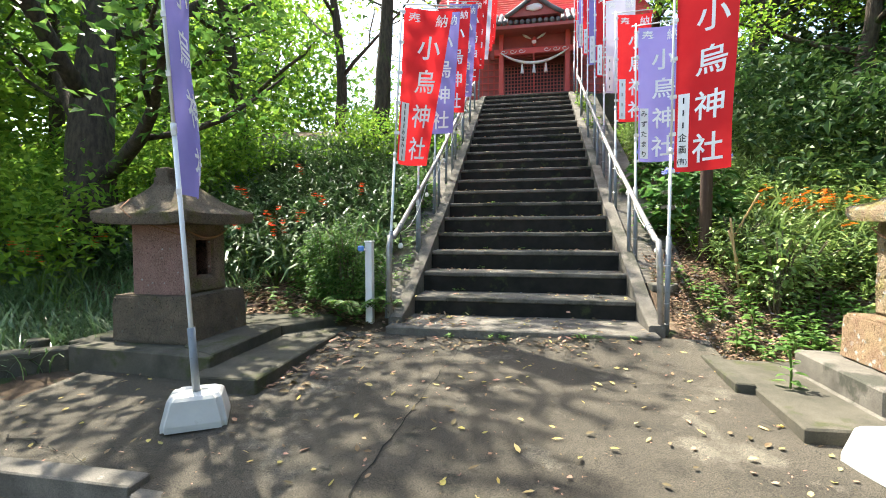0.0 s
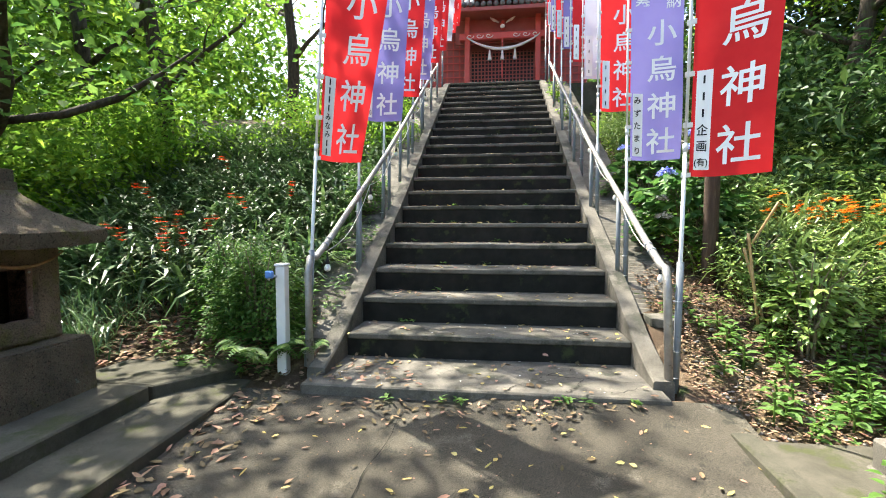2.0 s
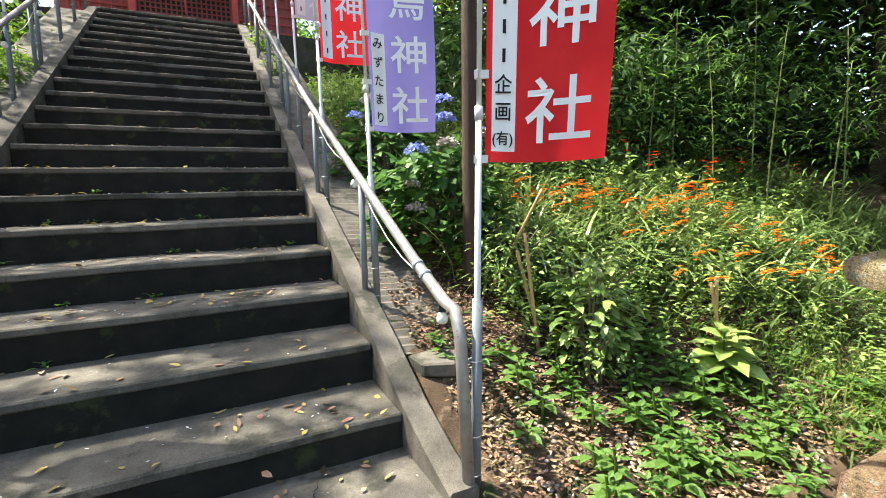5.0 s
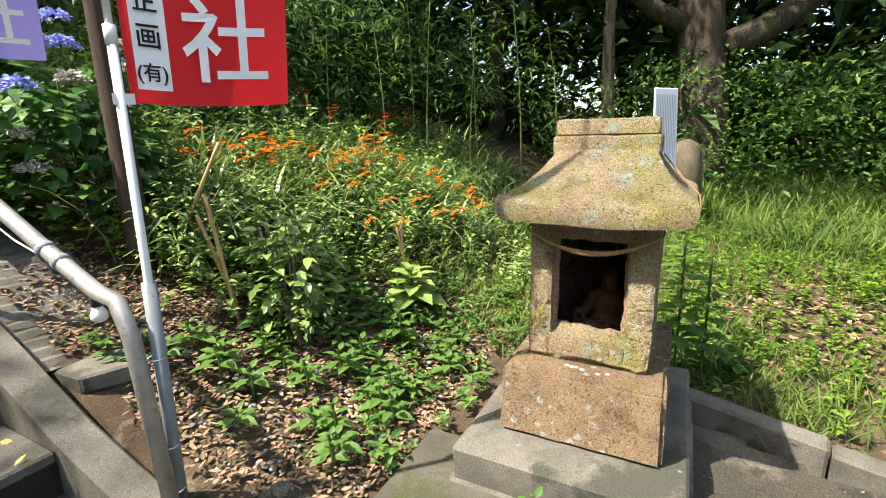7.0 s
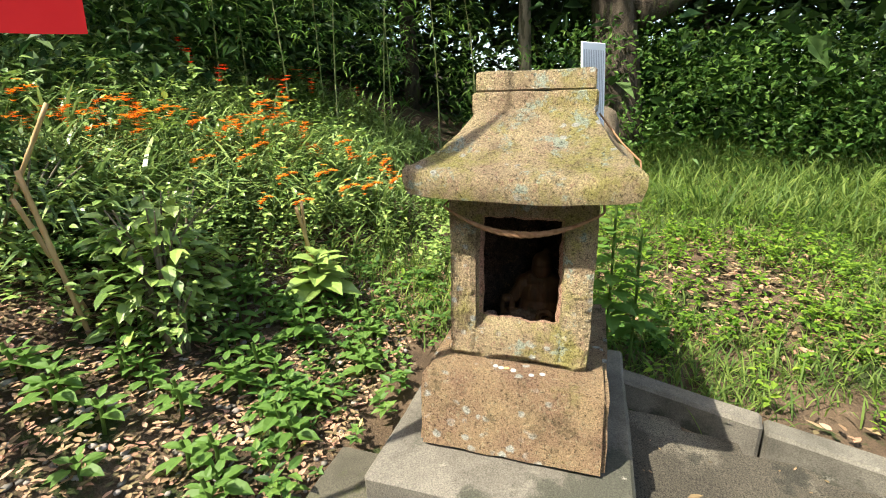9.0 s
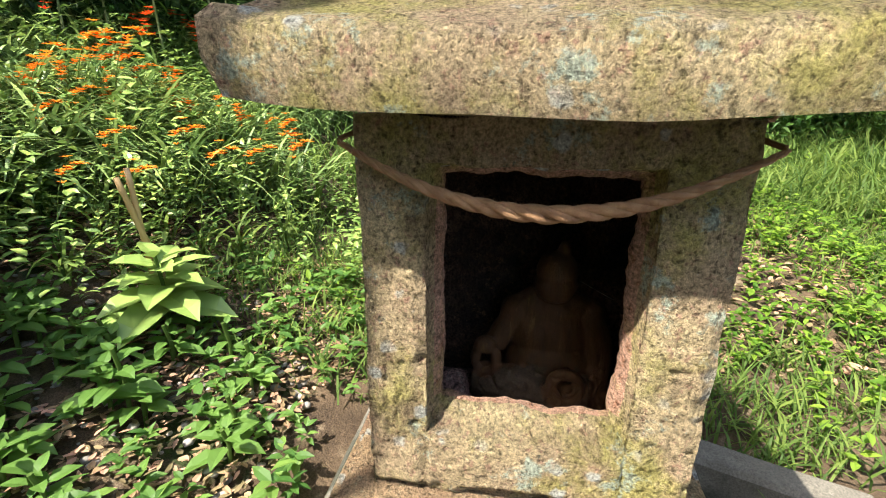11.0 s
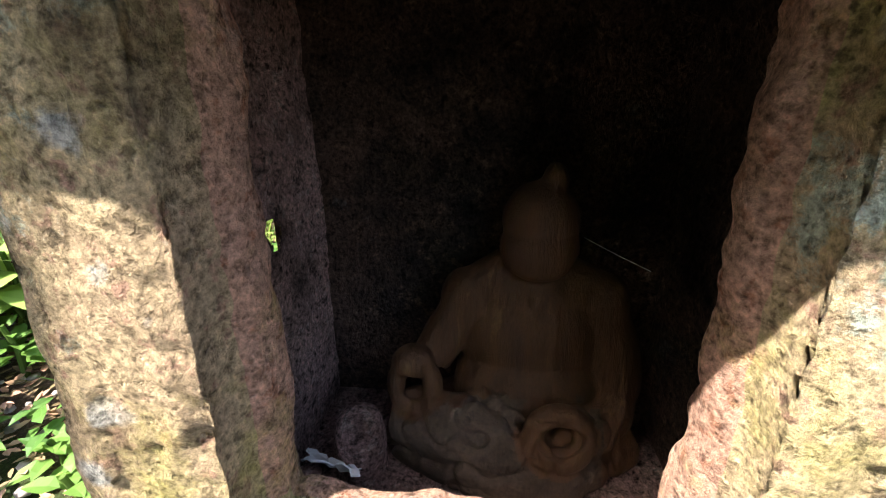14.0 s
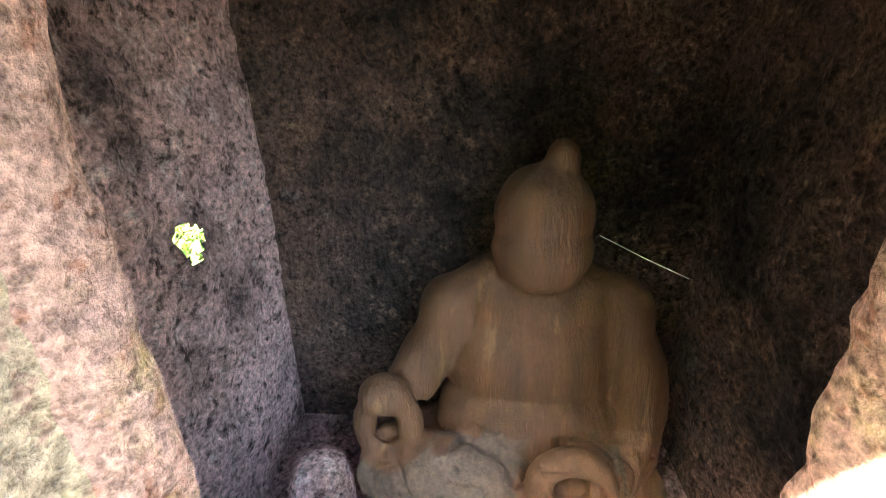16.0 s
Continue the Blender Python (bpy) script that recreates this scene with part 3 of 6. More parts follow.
for seed, a in enumerate(((-0.62, 2.05, -0.45, 4.6), (-0.62, 2.05, -0.95, 1.3), (-3.0, 2.3, -2.2, 2.1))):
    crack(*a, lambda x, y: gz(x, max(y, 1.95)) + 0.0235, 0.006, 920 + seed, "narrow crack in the worn asphalt")


def slope_z(y):
    """Height of the line through the step noses."""
    return float(np.interp(y, [4.6, 5.6] + NOSE_Y[1:] + [16.5], [-0.02, 0.405] + NOSE_Z[1:] + [5.62]))


def sloped(x0, x1, yy, top, depth, off=0.0):
    b = bmesh.new()
    rows = []
    for y in yy:
        s = shift_x(y)
        z = top(y)
        rows.append([b.verts.new((x, y, zz)) for x, zz in ((x0 + s, z - depth), (x0 + s, z), (x1 + s, z + off), (x1 + s, z + off - depth))])
    for r0, r1 in zip(rows, rows[1:]):
        for k in range(4):
            b.faces.new((r0[k], r0[(k + 1) % 4], r1[(k + 1) % 4], r1[k]))
    b.faces.new(rows[0])
    b.faces.new(rows[-1][::-1])
    return b


YY = [5.02, 5.3] + [5.6 + 0.5 * i for i in range(21)] + [15.9]


def curb_top(y):
    return slope_z(y) + 0.045 + 0.12 * max(0, 5.4 - y)


for side, x0, x1 in (("right", XR + 0.003, XR + 0.16), ("left", XL - 0.16, XL - 0.003)):
    cb = sloped(x0, x1, YY, curb_top, 0.7)
    bmesh.ops.bevel(cb, geom=[e for e in cb.edges if not e.is_boundary and abs(e.verts[0].co.y - e.verts[1].co.y) > 0.1 and min(e.verts[0].co.z - curb_top(e.verts[0].co.y), 0) > -0.1],
                    offset=0.014, segments=1, affect='EDGES')
    tagged(part("stair_curb", cb, CONCRETE), "sloping concrete curb along the shrine stairs", "curb", kind="structure")

# ribbed concrete apron on the outer side of the right curb
ap = bmesh.new()
rows = []
yy = np.arange(6.04, 15.5, 0.018)
for i, y in enumerate(yy):
    z = slope_z(y) - 0.05 + 0.007 * math.cos(i * math.pi * 0.5)
    s = shift_x(y)
    w = 0.62 - 0.15 * max(0, 6.8 - y)
    rows.append([ap.verts.new((XR + 0.162 + s, y, z)), ap.verts.new((XR + 0.162 + w * 0.5 + s, y, z - 0.012)), ap.verts.new((XR + 0.162 + w + s, y, z - 0.02)),
                 ap.verts.new((XR + 0.162 + w + s, y, z - 0.3))])
for r0, r1 in zip(rows, rows[1:]):
    for k in range(3):
        ap.faces.new((r0[k], r0[k + 1], r1[k + 1], r1[k]))
tagged(part("stair_apron", ap, CONCRETE), "ribbed sloping concrete apron beside the stairs", "apron", kind="structure")
ap = sloped(XL - 0.72, XL - 0.163, [5.6 + 0.5 * i for i in range(21)], lambda y: slope_z(y) - 0.06, 0.3)
tagged(part("stair_apron", ap, CONCRETE), "sloping concrete apron hidden by weeds", "apron", kind="structure")
bs = prism([(1.60, 5.80), (1.80, 5.72), (1.92, 5.92), (1.80, 6.03), (1.59, 6.01)], gz(1.8, 5.9) - 0.06, gz(1.8, 5.9) + 0.035, 0.012)
tagged(part("broken_slab", roughen(bs, 0.008, 9, 2), CONCRETE), "broken piece of concrete slab lying on the soil", "slab")

# ---- paving slabs round the two stone shrines ----
pv = thing("shrine_paving", "low concrete paving beside the small stone shrine", "paving", kind="structure")
part("paving_slab", roughen(prism([(1.86, 4.46), (1.78, 2.98), (2.62, 3.02), (2.62, 4.46)], -0.05, 0.085, 0.012), 0.006, 5, 3), MOSSY, pv)
part("paving_strip", prism([(1.72, 4.52), (1.70, 3.72), (1.83, 3.70), (1.86, 4.50)], -0.05, 0.105, 0.01), MOSSY, pv, "loose concrete kerb piece")
lp = thing("shrine_paving", "stepped grey concrete paving round the old stone shrine", "paving", kind="structure")
part("paving_slab", roughen(prism([(-2.36, 3.10), (-1.80, 3.12), (-1.86, 5.06), (-2.40, 5.00)], -0.05, 0.115, 0.012), 0.008, 4, 3), MOSSY, lp)
part("paving_slab", roughen(prism([(-2.78, 3.55), (-2.33, 3.35), (-2.40, 4.52), (-2.78, 4.52)], 0.0, 0.225, 0.012), 0.006, 4, 3), MOSSY, lp)
part("paving_slab", roughen(prism([(-3.86, 3.42), (-2.33, 3.30), (-2.34, 3.53), (-3.86, 3.62)], -0.05, 0.205, 0.012), 0.006, 4, 3), MOSSY, lp)
part("paving_slab", roughen(prism([(-4.1, 3.62), (-2.79, 3.55), (-2.79, 4.6), (-4.1, 4.75)], -0.05, 0.19, 0.01), 0.006, 4, 3), MOSSY, lp)
part("paving_slab", roughen(prism([(-5.2, 2.45), (-3.87, 3.42), (-3.87, 3.62), (-5.4, 2.62)], -0.1, 0.175, 0.012), 0.006, 4, 3), MOSSY, lp)
part("paving_slab", roughen(prism([(-3.2, 4.62), (-2.40, 4.56), (-2.0, 5.08), (-2.5, 5.5), (-3.1, 5.4)], 0.0, 0.21, 0.012), 0.008, 4, 3), MOSSY, lp)
for x, y, s in ((-3.75, 3.75, 0.11), (-3.4, 3.8, 0.08), (-4.3, 3.5, 0.12)):
    fl = prism([(x + s * math.cos(a) * U(0.8, 1.2), y + 0.7 * s * math.sin(a) * U(0.8, 1.2)) for a in np.linspace(0, 5.6, 8)], 0.12, 0.225, 0.008)
    tagged(part("flat_stone", fl, MOSSY), "flat pale stone lying by the old shrine", "stone", "stones by the old shrine")
# kerb curving away beside the grass
kb = thing("kerb", "old concrete kerb along the grass", "kerb", kind="structure")
ky = np.linspace(3.32, -1.2, 7)
for y0, y1 in zip(ky, ky[1:]):
    q = []
    for y in (y0 - 0.006, y1 + 0.006):
        x = float(kerb_x(y))
        q.append((x, y))
    (xa, ya), (xb, yb) = q
    part("kerbstone", roughen(prism([(xa, ya), (xb, yb), (xb + 0.13, yb - 0.03), (xa + 0.13, ya - 0.03)], -0.25, gz(xa - 0.4, ya) + 0.115, 0.015), 0.006, 6, 2), CONCRETE, kb)


# ---- handrails ----
def rail_point(x, y):
    return Vector((x + shift_x(y), y, slope_z(y) + 0.86))


def handrail(x, y0, label, base_z):
    r = thing("handrail", label, "handrail")
    foot = Vector((x + 0.02, y0, base_z))
    bend = [Vector((x, y0 + 0.03, base_z + 0.80)), Vector((x, y0 + 0.08, base_z + 0.93)), Vector((x, y0 + 0.2, slope_z(y0 + 0.2) + 0.86))]
    top = [rail_point(x, y) for y in np.linspace(y0 + 0.5, 13.6, 14)]
    part("rail", tube([foot] + bend + top, 0.031, 12), PIPE, r, "galvanised top rail bent down at its end", smooth=True)
    for y in np.arange(y0 + 1.55, 13.7, 1.52):
        p = rail_point(x, y)
        part("post", tube([Vector((p.x, y, slope_z(y) - 0.12)), p], 0.024, 10), PVC, r, smooth=True)
    for dy in (0.42, 0.52):
        p0, p1 = rail_point(x, y0 + dy - 0.014), rail_point(x, y0 + dy + 0.014)
        part("collar", tube([p0, p1], 0.036, 12), PVC, r, smooth=True)
    return r


rail_r = handrail(1.500, 5.055, "grey galvanised pipe handrail beside the stairs", 0.17)
rail_l = handrail(-1.40, 5.12, "grey galvanised pipe handrail beside the weedy bank", 0.22)


def blob(c, r, bm=None, sx=1, sy=1, sz=1, sub=2):
    b = bm or bmesh.new()
    bmesh.ops.create_icosphere(b, subdivisions=sub, radius=1, matrix=Matrix.Translation(c) @ Matrix.Diagonal((r * sx, r * sy, r * sz, 1)))
    return b


def light_string(x, ys_bulb, side, label):
    s = thing("light_string", label, "string lights")
    ends = [rail_point(x, y) for y in ys_bulb]
    pts = []
    for a, b in zip(ends, ends[1:]):
        for t in np.linspace(0, 1, 7)[:-1]:
            p = a.lerp(b, t)
            pts.append(p + Vector((side * 0.035, 0, -0.03 - 0.16 * math.sin(math.pi * t))))
    part("cable", tube(pts + [ends[-1] + Vector((side * 0.035, 0, -0.03))], 0.004, 6), CABLE, s, smooth=True)
    for p in ends:
        c = p + Vector((side * 0.045, -0.02, -0.17))
        part("bulb_socket", tube([c + Vector((0, 0, 0.13)), c + Vector((0, 0, 0.075)), c + Vector((0, 0, 0.04)), c + Vector((0, 0, 0.02))], 0.02, 10, radii=[0.006, 0.008, 0.02, 0.021]), BLACK, s, smooth=True)
        part("bulb", tube([c + Vector((0, 0, z)) for z in (0.025, 0.01, -0.012, -0.032, -0.045, -0.05)], 0.03, 12, radii=[0.014, 0.021, 0.031, 0.031, 0.02, 0.004]), BULB, s, "frosted white bulb", smooth=True)


light_string(1.500, [5.40, 6.95, 8.5, 10.0, 11.5, 13.0], 1, "white cable with frosted bulbs hung from the handrail")
light_string(-1.40, [5.50, 7.0, 8.5, 10.0, 11.5, 13.0], 1, "white cable with frosted bulbs hung under the handrail")


# ---- banners ----
GLYPHS = {}


def glyph(ch):
    """Outline triangles of one character, centred, about one unit high."""
    if ch not in GLYPHS:
        c = bpy.data.curves.new("letter", 'FONT')
        c.body = ch
        c.offset = 0.012
        c.resolution_u = 3
        o = new("letter", c)
        bpy.context.view_layer.update()
        me = o.evaluated_get(bpy.context.evaluated_depsgraph_get()).to_mesh()
        v = np.array([q.co[:2] for q in me.vertices])
        f = [list(p.vertices) for p in me.polygons]
        bpy.data.objects.remove(o)
        bpy.data.curves.remove(c)
        if len(v):
            v = v - (v.min(0) + v.max(0)) / 2
        GLYPHS[ch] = (v, f)
    return GLYPHS[ch]


def banner(base, top, width, dirx, cloth, tag, bottom, high, label, seed, sock=True, head=True, tag_side=-1, skew=0.0, wave=0.05, back=-1):
    """A nobori: pole in a socket, cross arm, cloth with loops and printing. dirx: the way in which the cloth reaches from the pole. bottom, high: metres up the pole."""
    base, top = Vector(base), Vector(top)
    up = (top - base).normalized()
    d = Vector(dirx).normalized()
    nrm = d.cross(Vector((0, 0, 1))).normalized()
    th = thing("nobori_banner", label, "banner", base, "votive banners along the stairs")
    length = (top - base).length
    if sock:
        part("pole_socket", tube([base + nrm * 0.002, base + up * 1.02], 0.026, 12), PVC, th, "grey pvc pipe socket", smooth=True)
        for hgt in (0.12, 0.33, 0.72):
            p = base + up * hgt
            part("wire_tie", tube([p + Vector((0.032 * math.cos(a) - 0.012, 0.034 * math.sin(a), 0)) for a in np.linspace(0, 6.0, 9)], 0.003, 5, cap=False), TIE, th)
    part("pole", tube([base + up * 0.05, base + up * (length * 0.52)], 0.015, 10), POLE, th, smooth=True)
    part("pole_top", tube([base + up * (length * 0.52), top], 0.0115, 10), POLE, th, smooth=True)
    part("pole_joint", tube([base + up * (length * 0.52 - 0.03), base + up * (length * 0.52 + 0.03)], 0.019, 10), POLE, th, smooth=True)
    arm0 = base + up * high
    part("cross_arm", tube([arm0 - d * 0.05, arm0 + d * (width + 0.05) + Vector((0, 0, 0.02))], 0.008, 8), POLE, th, smooth=True)
    rg = random.Random(seed)
    ph, ph2 = rg.uniform(0, 6), rg.uniform(0, 6)
    H = high - bottom - 0.03

    def surf(u, v, off=0.0):
        """u: 0 to 1 away from the pole; v: 0 to 1 down the cloth."""
        fr = u * (0.35 + 0.65 * v)
        bulge = wave * fr * (math.sin(3.2 * u + 2.2 * v + ph) + 0.5 * math.sin(7 * v + ph2)) + 0.012 * math.sin(9 * u + ph) * v
        p = arm0 - up * (0.03 + v * H) + d * (0.03 + u * width * (1 - skew * v))
        p = p + nrm * (bulge + back * skew * v * u * width * 0.9) - Vector((0, 0, 0.012 * math.sin(math.pi * u)))
        return p + nrm * off

    nu, nv = 10, 26
    vs, fs = [], []
    for j in range(nv + 1):
        for i in range(nu + 1):
            vs.append(surf(i / nu, j / nv))
    for j in range(nv):
        for i in range(nu):
            a = j * (nu + 1) + i
            fs.append((a, a + 1, a + nu + 2, a + nu + 1))
    c = pydata("cloth", vs, fs, cloth, th, smooth=True)
    for v in np.linspace(0.02, 0.985, 6):
        q0, q1 = surf(0, v), base + up * (high - 0.03 - v * H)
        lv = [q1 - d * 0.02 + nrm * 0.014, q0 + d * 0.012 + nrm * 0.004, q0 + d * 0.012 + nrm * 0.004 - up * 0.035, q1 - d * 0.02 + nrm * 0.014 - up * 0.035]
        lv += [p - nrm * 0.028 for p in lv[:1]] + [lv[1] - nrm * 0.008, lv[2] - nrm * 0.008, lv[3] - nrm * 0.028]
        pydata("loop", lv, [(0, 1, 2, 3), (4, 5, 6, 7), (0, 4, 7, 3), (1, 5, 6, 2), (0, 1, 5, 4), (3, 2, 6, 7)], SHRINE_WHITE, th)

    def ink(name, chars, material, size, wide=1.0, parent=None):
        """chars: rows of (character, u, v)."""
        for ch, u0, v0 in chars:
            gv, gf = glyph(ch)
            k = size * (1.0 if len(ch) == 1 else 0.75)
            if len(gv):
                pydata(name, [surf(u0 + q[0] * k * wide / width, v0 - q[1] * k / H, 0.007) for q in gv], gf, material, parent)

    ink("character", [("小", 0.60, 0.24), ("烏", 0.60, 0.455), ("神", 0.60, 0.675), ("社", 0.60, 0.885)], INK_WHITE, 0.285, 1.05, c)
    if head:
        ink("small_character", [("奉", 0.22, 0.065), ("納", 0.80, 0.065)], INK_WHITE, 0.15, 1.0, c)
    # donor's label
    if not tag:
        return th
    lab = [surf(u, v, 0.003) for v in np.linspace(0.60, 0.975, 31) for u in (0.05, 0.1, 0.15, 0.2, 0.25)]
    lo = pydata("donor_label", lab, [(5 * j + i, 5 * j + i + 1, 5 * j + i + 6, 5 * j + i + 5) for j in range(30) for i in range(4)], INK_WHITE, c, "white donor label")
    k = len(tag)
    rowsv = [0.60 + 0.375 * (i + 0.55) / k for i in range(k)]
    ink("label_character", [(ch, 0.145, v) for ch, v in zip(tag, rowsv) if ch != "|"], INK_BLACK, min(0.085, 0.6 / k), 0.95, c)
    bars = [(v) for ch, v in zip(tag, rowsv) if ch == "|"]
    for v in bars:
        quad = [surf(ua, v + va, 0.0065) for ua, va in ((0.132, -0.015), (0.158, -0.015), (0.158, 0.015), (0.132, 0.015))]
        pydata("label_bar", quad, [(0, 1, 2, 3)], INK_BLACK, c)
    return th


RIGHT = [(RED, ["|", "|", "|", "企", "画", "(有)"], "red"), (LAV, "みずたまり", "lavender"), (RED, "||||", "red"), (PALE, "||||", "pale lavender"), (RED, "||||", "red"), (LAV, "||||", "lavender"),
         (RED, "||||", "red"), (LAV, "||||", "lavender"), (RED, "||||", "red")]
yb = [5.105, 6.55, 8.05, 9.3, 10.6, 11.9, 13.2, 14.4, 15.4]
for i, (cl, tag, cname) in enumerate(RIGHT):
    y = yb[i]
    zb = 0.14 if i == 0 else slope_z(y) - 0.1
    x = 1.584 if i == 0 else 1.575 + shift_x(y)
    ln = (3.58, 3.16, 3.26)[i] if i < 3 else 3.4
    banner((x, y, zb), (x - 0.02, y + (-0.17 if i == 0 else 0.08), zb + ln), 0.54 if i == 0 else 0.52, (0.79, -0.61, 0) if i == 0 else (1, -0.2 + 0.1 * (i % 3), 0), cl, tag, (1.655, 1.35, 1.48)[i] if i < 3 else 1.62, ln - 0.03,
           f"{cname} votive cloth banner with white characters on a white pole", 10 + i, skew=0.06 if i == 0 else 0.05)
LEFT = [(RED, "||||みなみ||", "red"), (LAV, ["|", "|", "設", "備", "(株)"], "lavender"), (RED, "||||", "red"), (LAV, "||||", "lavender"), (RED, "||||", "red"), (RED, "||||", "red"), (PALE, "||||", "pale lavender"),
        (RED, "||||", "red"), (RED, "||||", "red")]
yl = [5.20, 6.75, 8.0, 9.2, 10.4, 11.7, 13.0, 14.2, 15.4]
for i, (cl, tag, cname) in enumerate(LEFT):
    y = yl[i]
    zb = 0.20 if i == 0 else slope_z(y) - 0.1
    x = -1.45 + shift_x(y)
    banner((x, y, zb), (x + (0.2 if i == 0 else 0.05), y + 0.05, zb + 3.64), 0.56, (1, 0.35 if i == 0 else 0.2 + 0.05 * (i % 2), 0), cl, tag, 1.80, 3.61,
           f"{cname} votive cloth banner with white characters beside the stairs", 40 + i, skew=0.36 if i == 0 else 0.16, wave=0.06)


def flag_block(x, y, rot):
    b = bmesh.new()
    vs = []
    for z, hx, hy in ((0, 0.19, 0.17), (0.04, 0.19, 0.17), (0.185, 0.155, 0.135), (0.20, 0.14, 0.12)):
        vs.append([b.verts.new(Matrix.Rotation(rot, 3, 'Z') @ Vector((sx * hx, sy * hy, z)) + Vector((x, y, gz(x, y) + 0.012))) for sx, sy in ((-1, -1), (1, -1), (1, 1), (-1, 1))])
    for r0, r1 in zip(vs, vs[1:]):
        for k in range(4):
            b.faces.new((r0[k], r0[(k + 1) % 4], r1[(k + 1) % 4], r1[k]))
    b.faces.new(vs[0][::-1])
    b.faces.new(vs[-1])
    bmesh.ops.bevel(b, geom=[e for e in b.edges if abs(e.verts[0].co.z - e.verts[1].co.z) > 0.01], offset=0.03, segments=3, affect='EDGES')
    return tagged(part("flag_base", b, WHITE_CONC, smooth=False), "white moulded water-filled flag base on the asphalt", "flag base", "flag bases")


flag_block(-1.93, 2.66, 0.55)
flag_block(2.08, 2.72, 0.2)
z0 = gz(-1.93, 2.66) + 0.21
fl = banner((-1.93, 2.66, z0), (-2.13, 2.63, z0 + 3.3), 0.56, (-0.44, 0.898, 0), LAV, "", 1.30, 3.27, "lavender votive cloth banner standing in a white flag base", 77, sock=False, wave=0.09)
part("pole_socket", tube([Vector((-1.93, 2.66, z0 - 0.02)), Vector((-1.955, 2.656, z0 + 0.42))], 0.024, 12), PVC, fl, "grey pvc pipe socket", smooth=True)


# ---- small stone shrines ----
def panel(name, corner, eu, ev, nu, nv, f, material, parent, hole=None, label=""):
    """A rough stone face: a grid from corner along eu and ev, pushed about by noise along its normal; hole(p) drops cells."""
    c, eu, ev = Vector(corner), Vector(eu), Vector(ev)
    nrm = eu.cross(ev).normalized()
    vs = []
    for j in range(nv + 1):
        for i in range(nu + 1):
            p = c + eu * (i / nu) + ev * (j / nv)
            e = min(i, nu - i, 2) / 2 * min(j, nv - j, 2) / 2
            d = f(p) * e
            vs.append(p + nrm * d)
    fs = []
    for j in range(nv):
        for i in range(nu):
            a = j * (nu + 1) + i
            if hole and hole(c + eu * ((i + 0.5) / nu) + ev * ((j + 0.5) / nv)):
                continue
            fs.append((a, a + 1, a + nu + 2, a + nu + 1))
    return pydata(name, vs, fs, material, parent, label, smooth=True)


def rock(p):
    return 0.004 * noise.noise(p * 9) + 0.0025 * noise.noise(p * 28) + 0.0018 * noise.noise(p * 70)


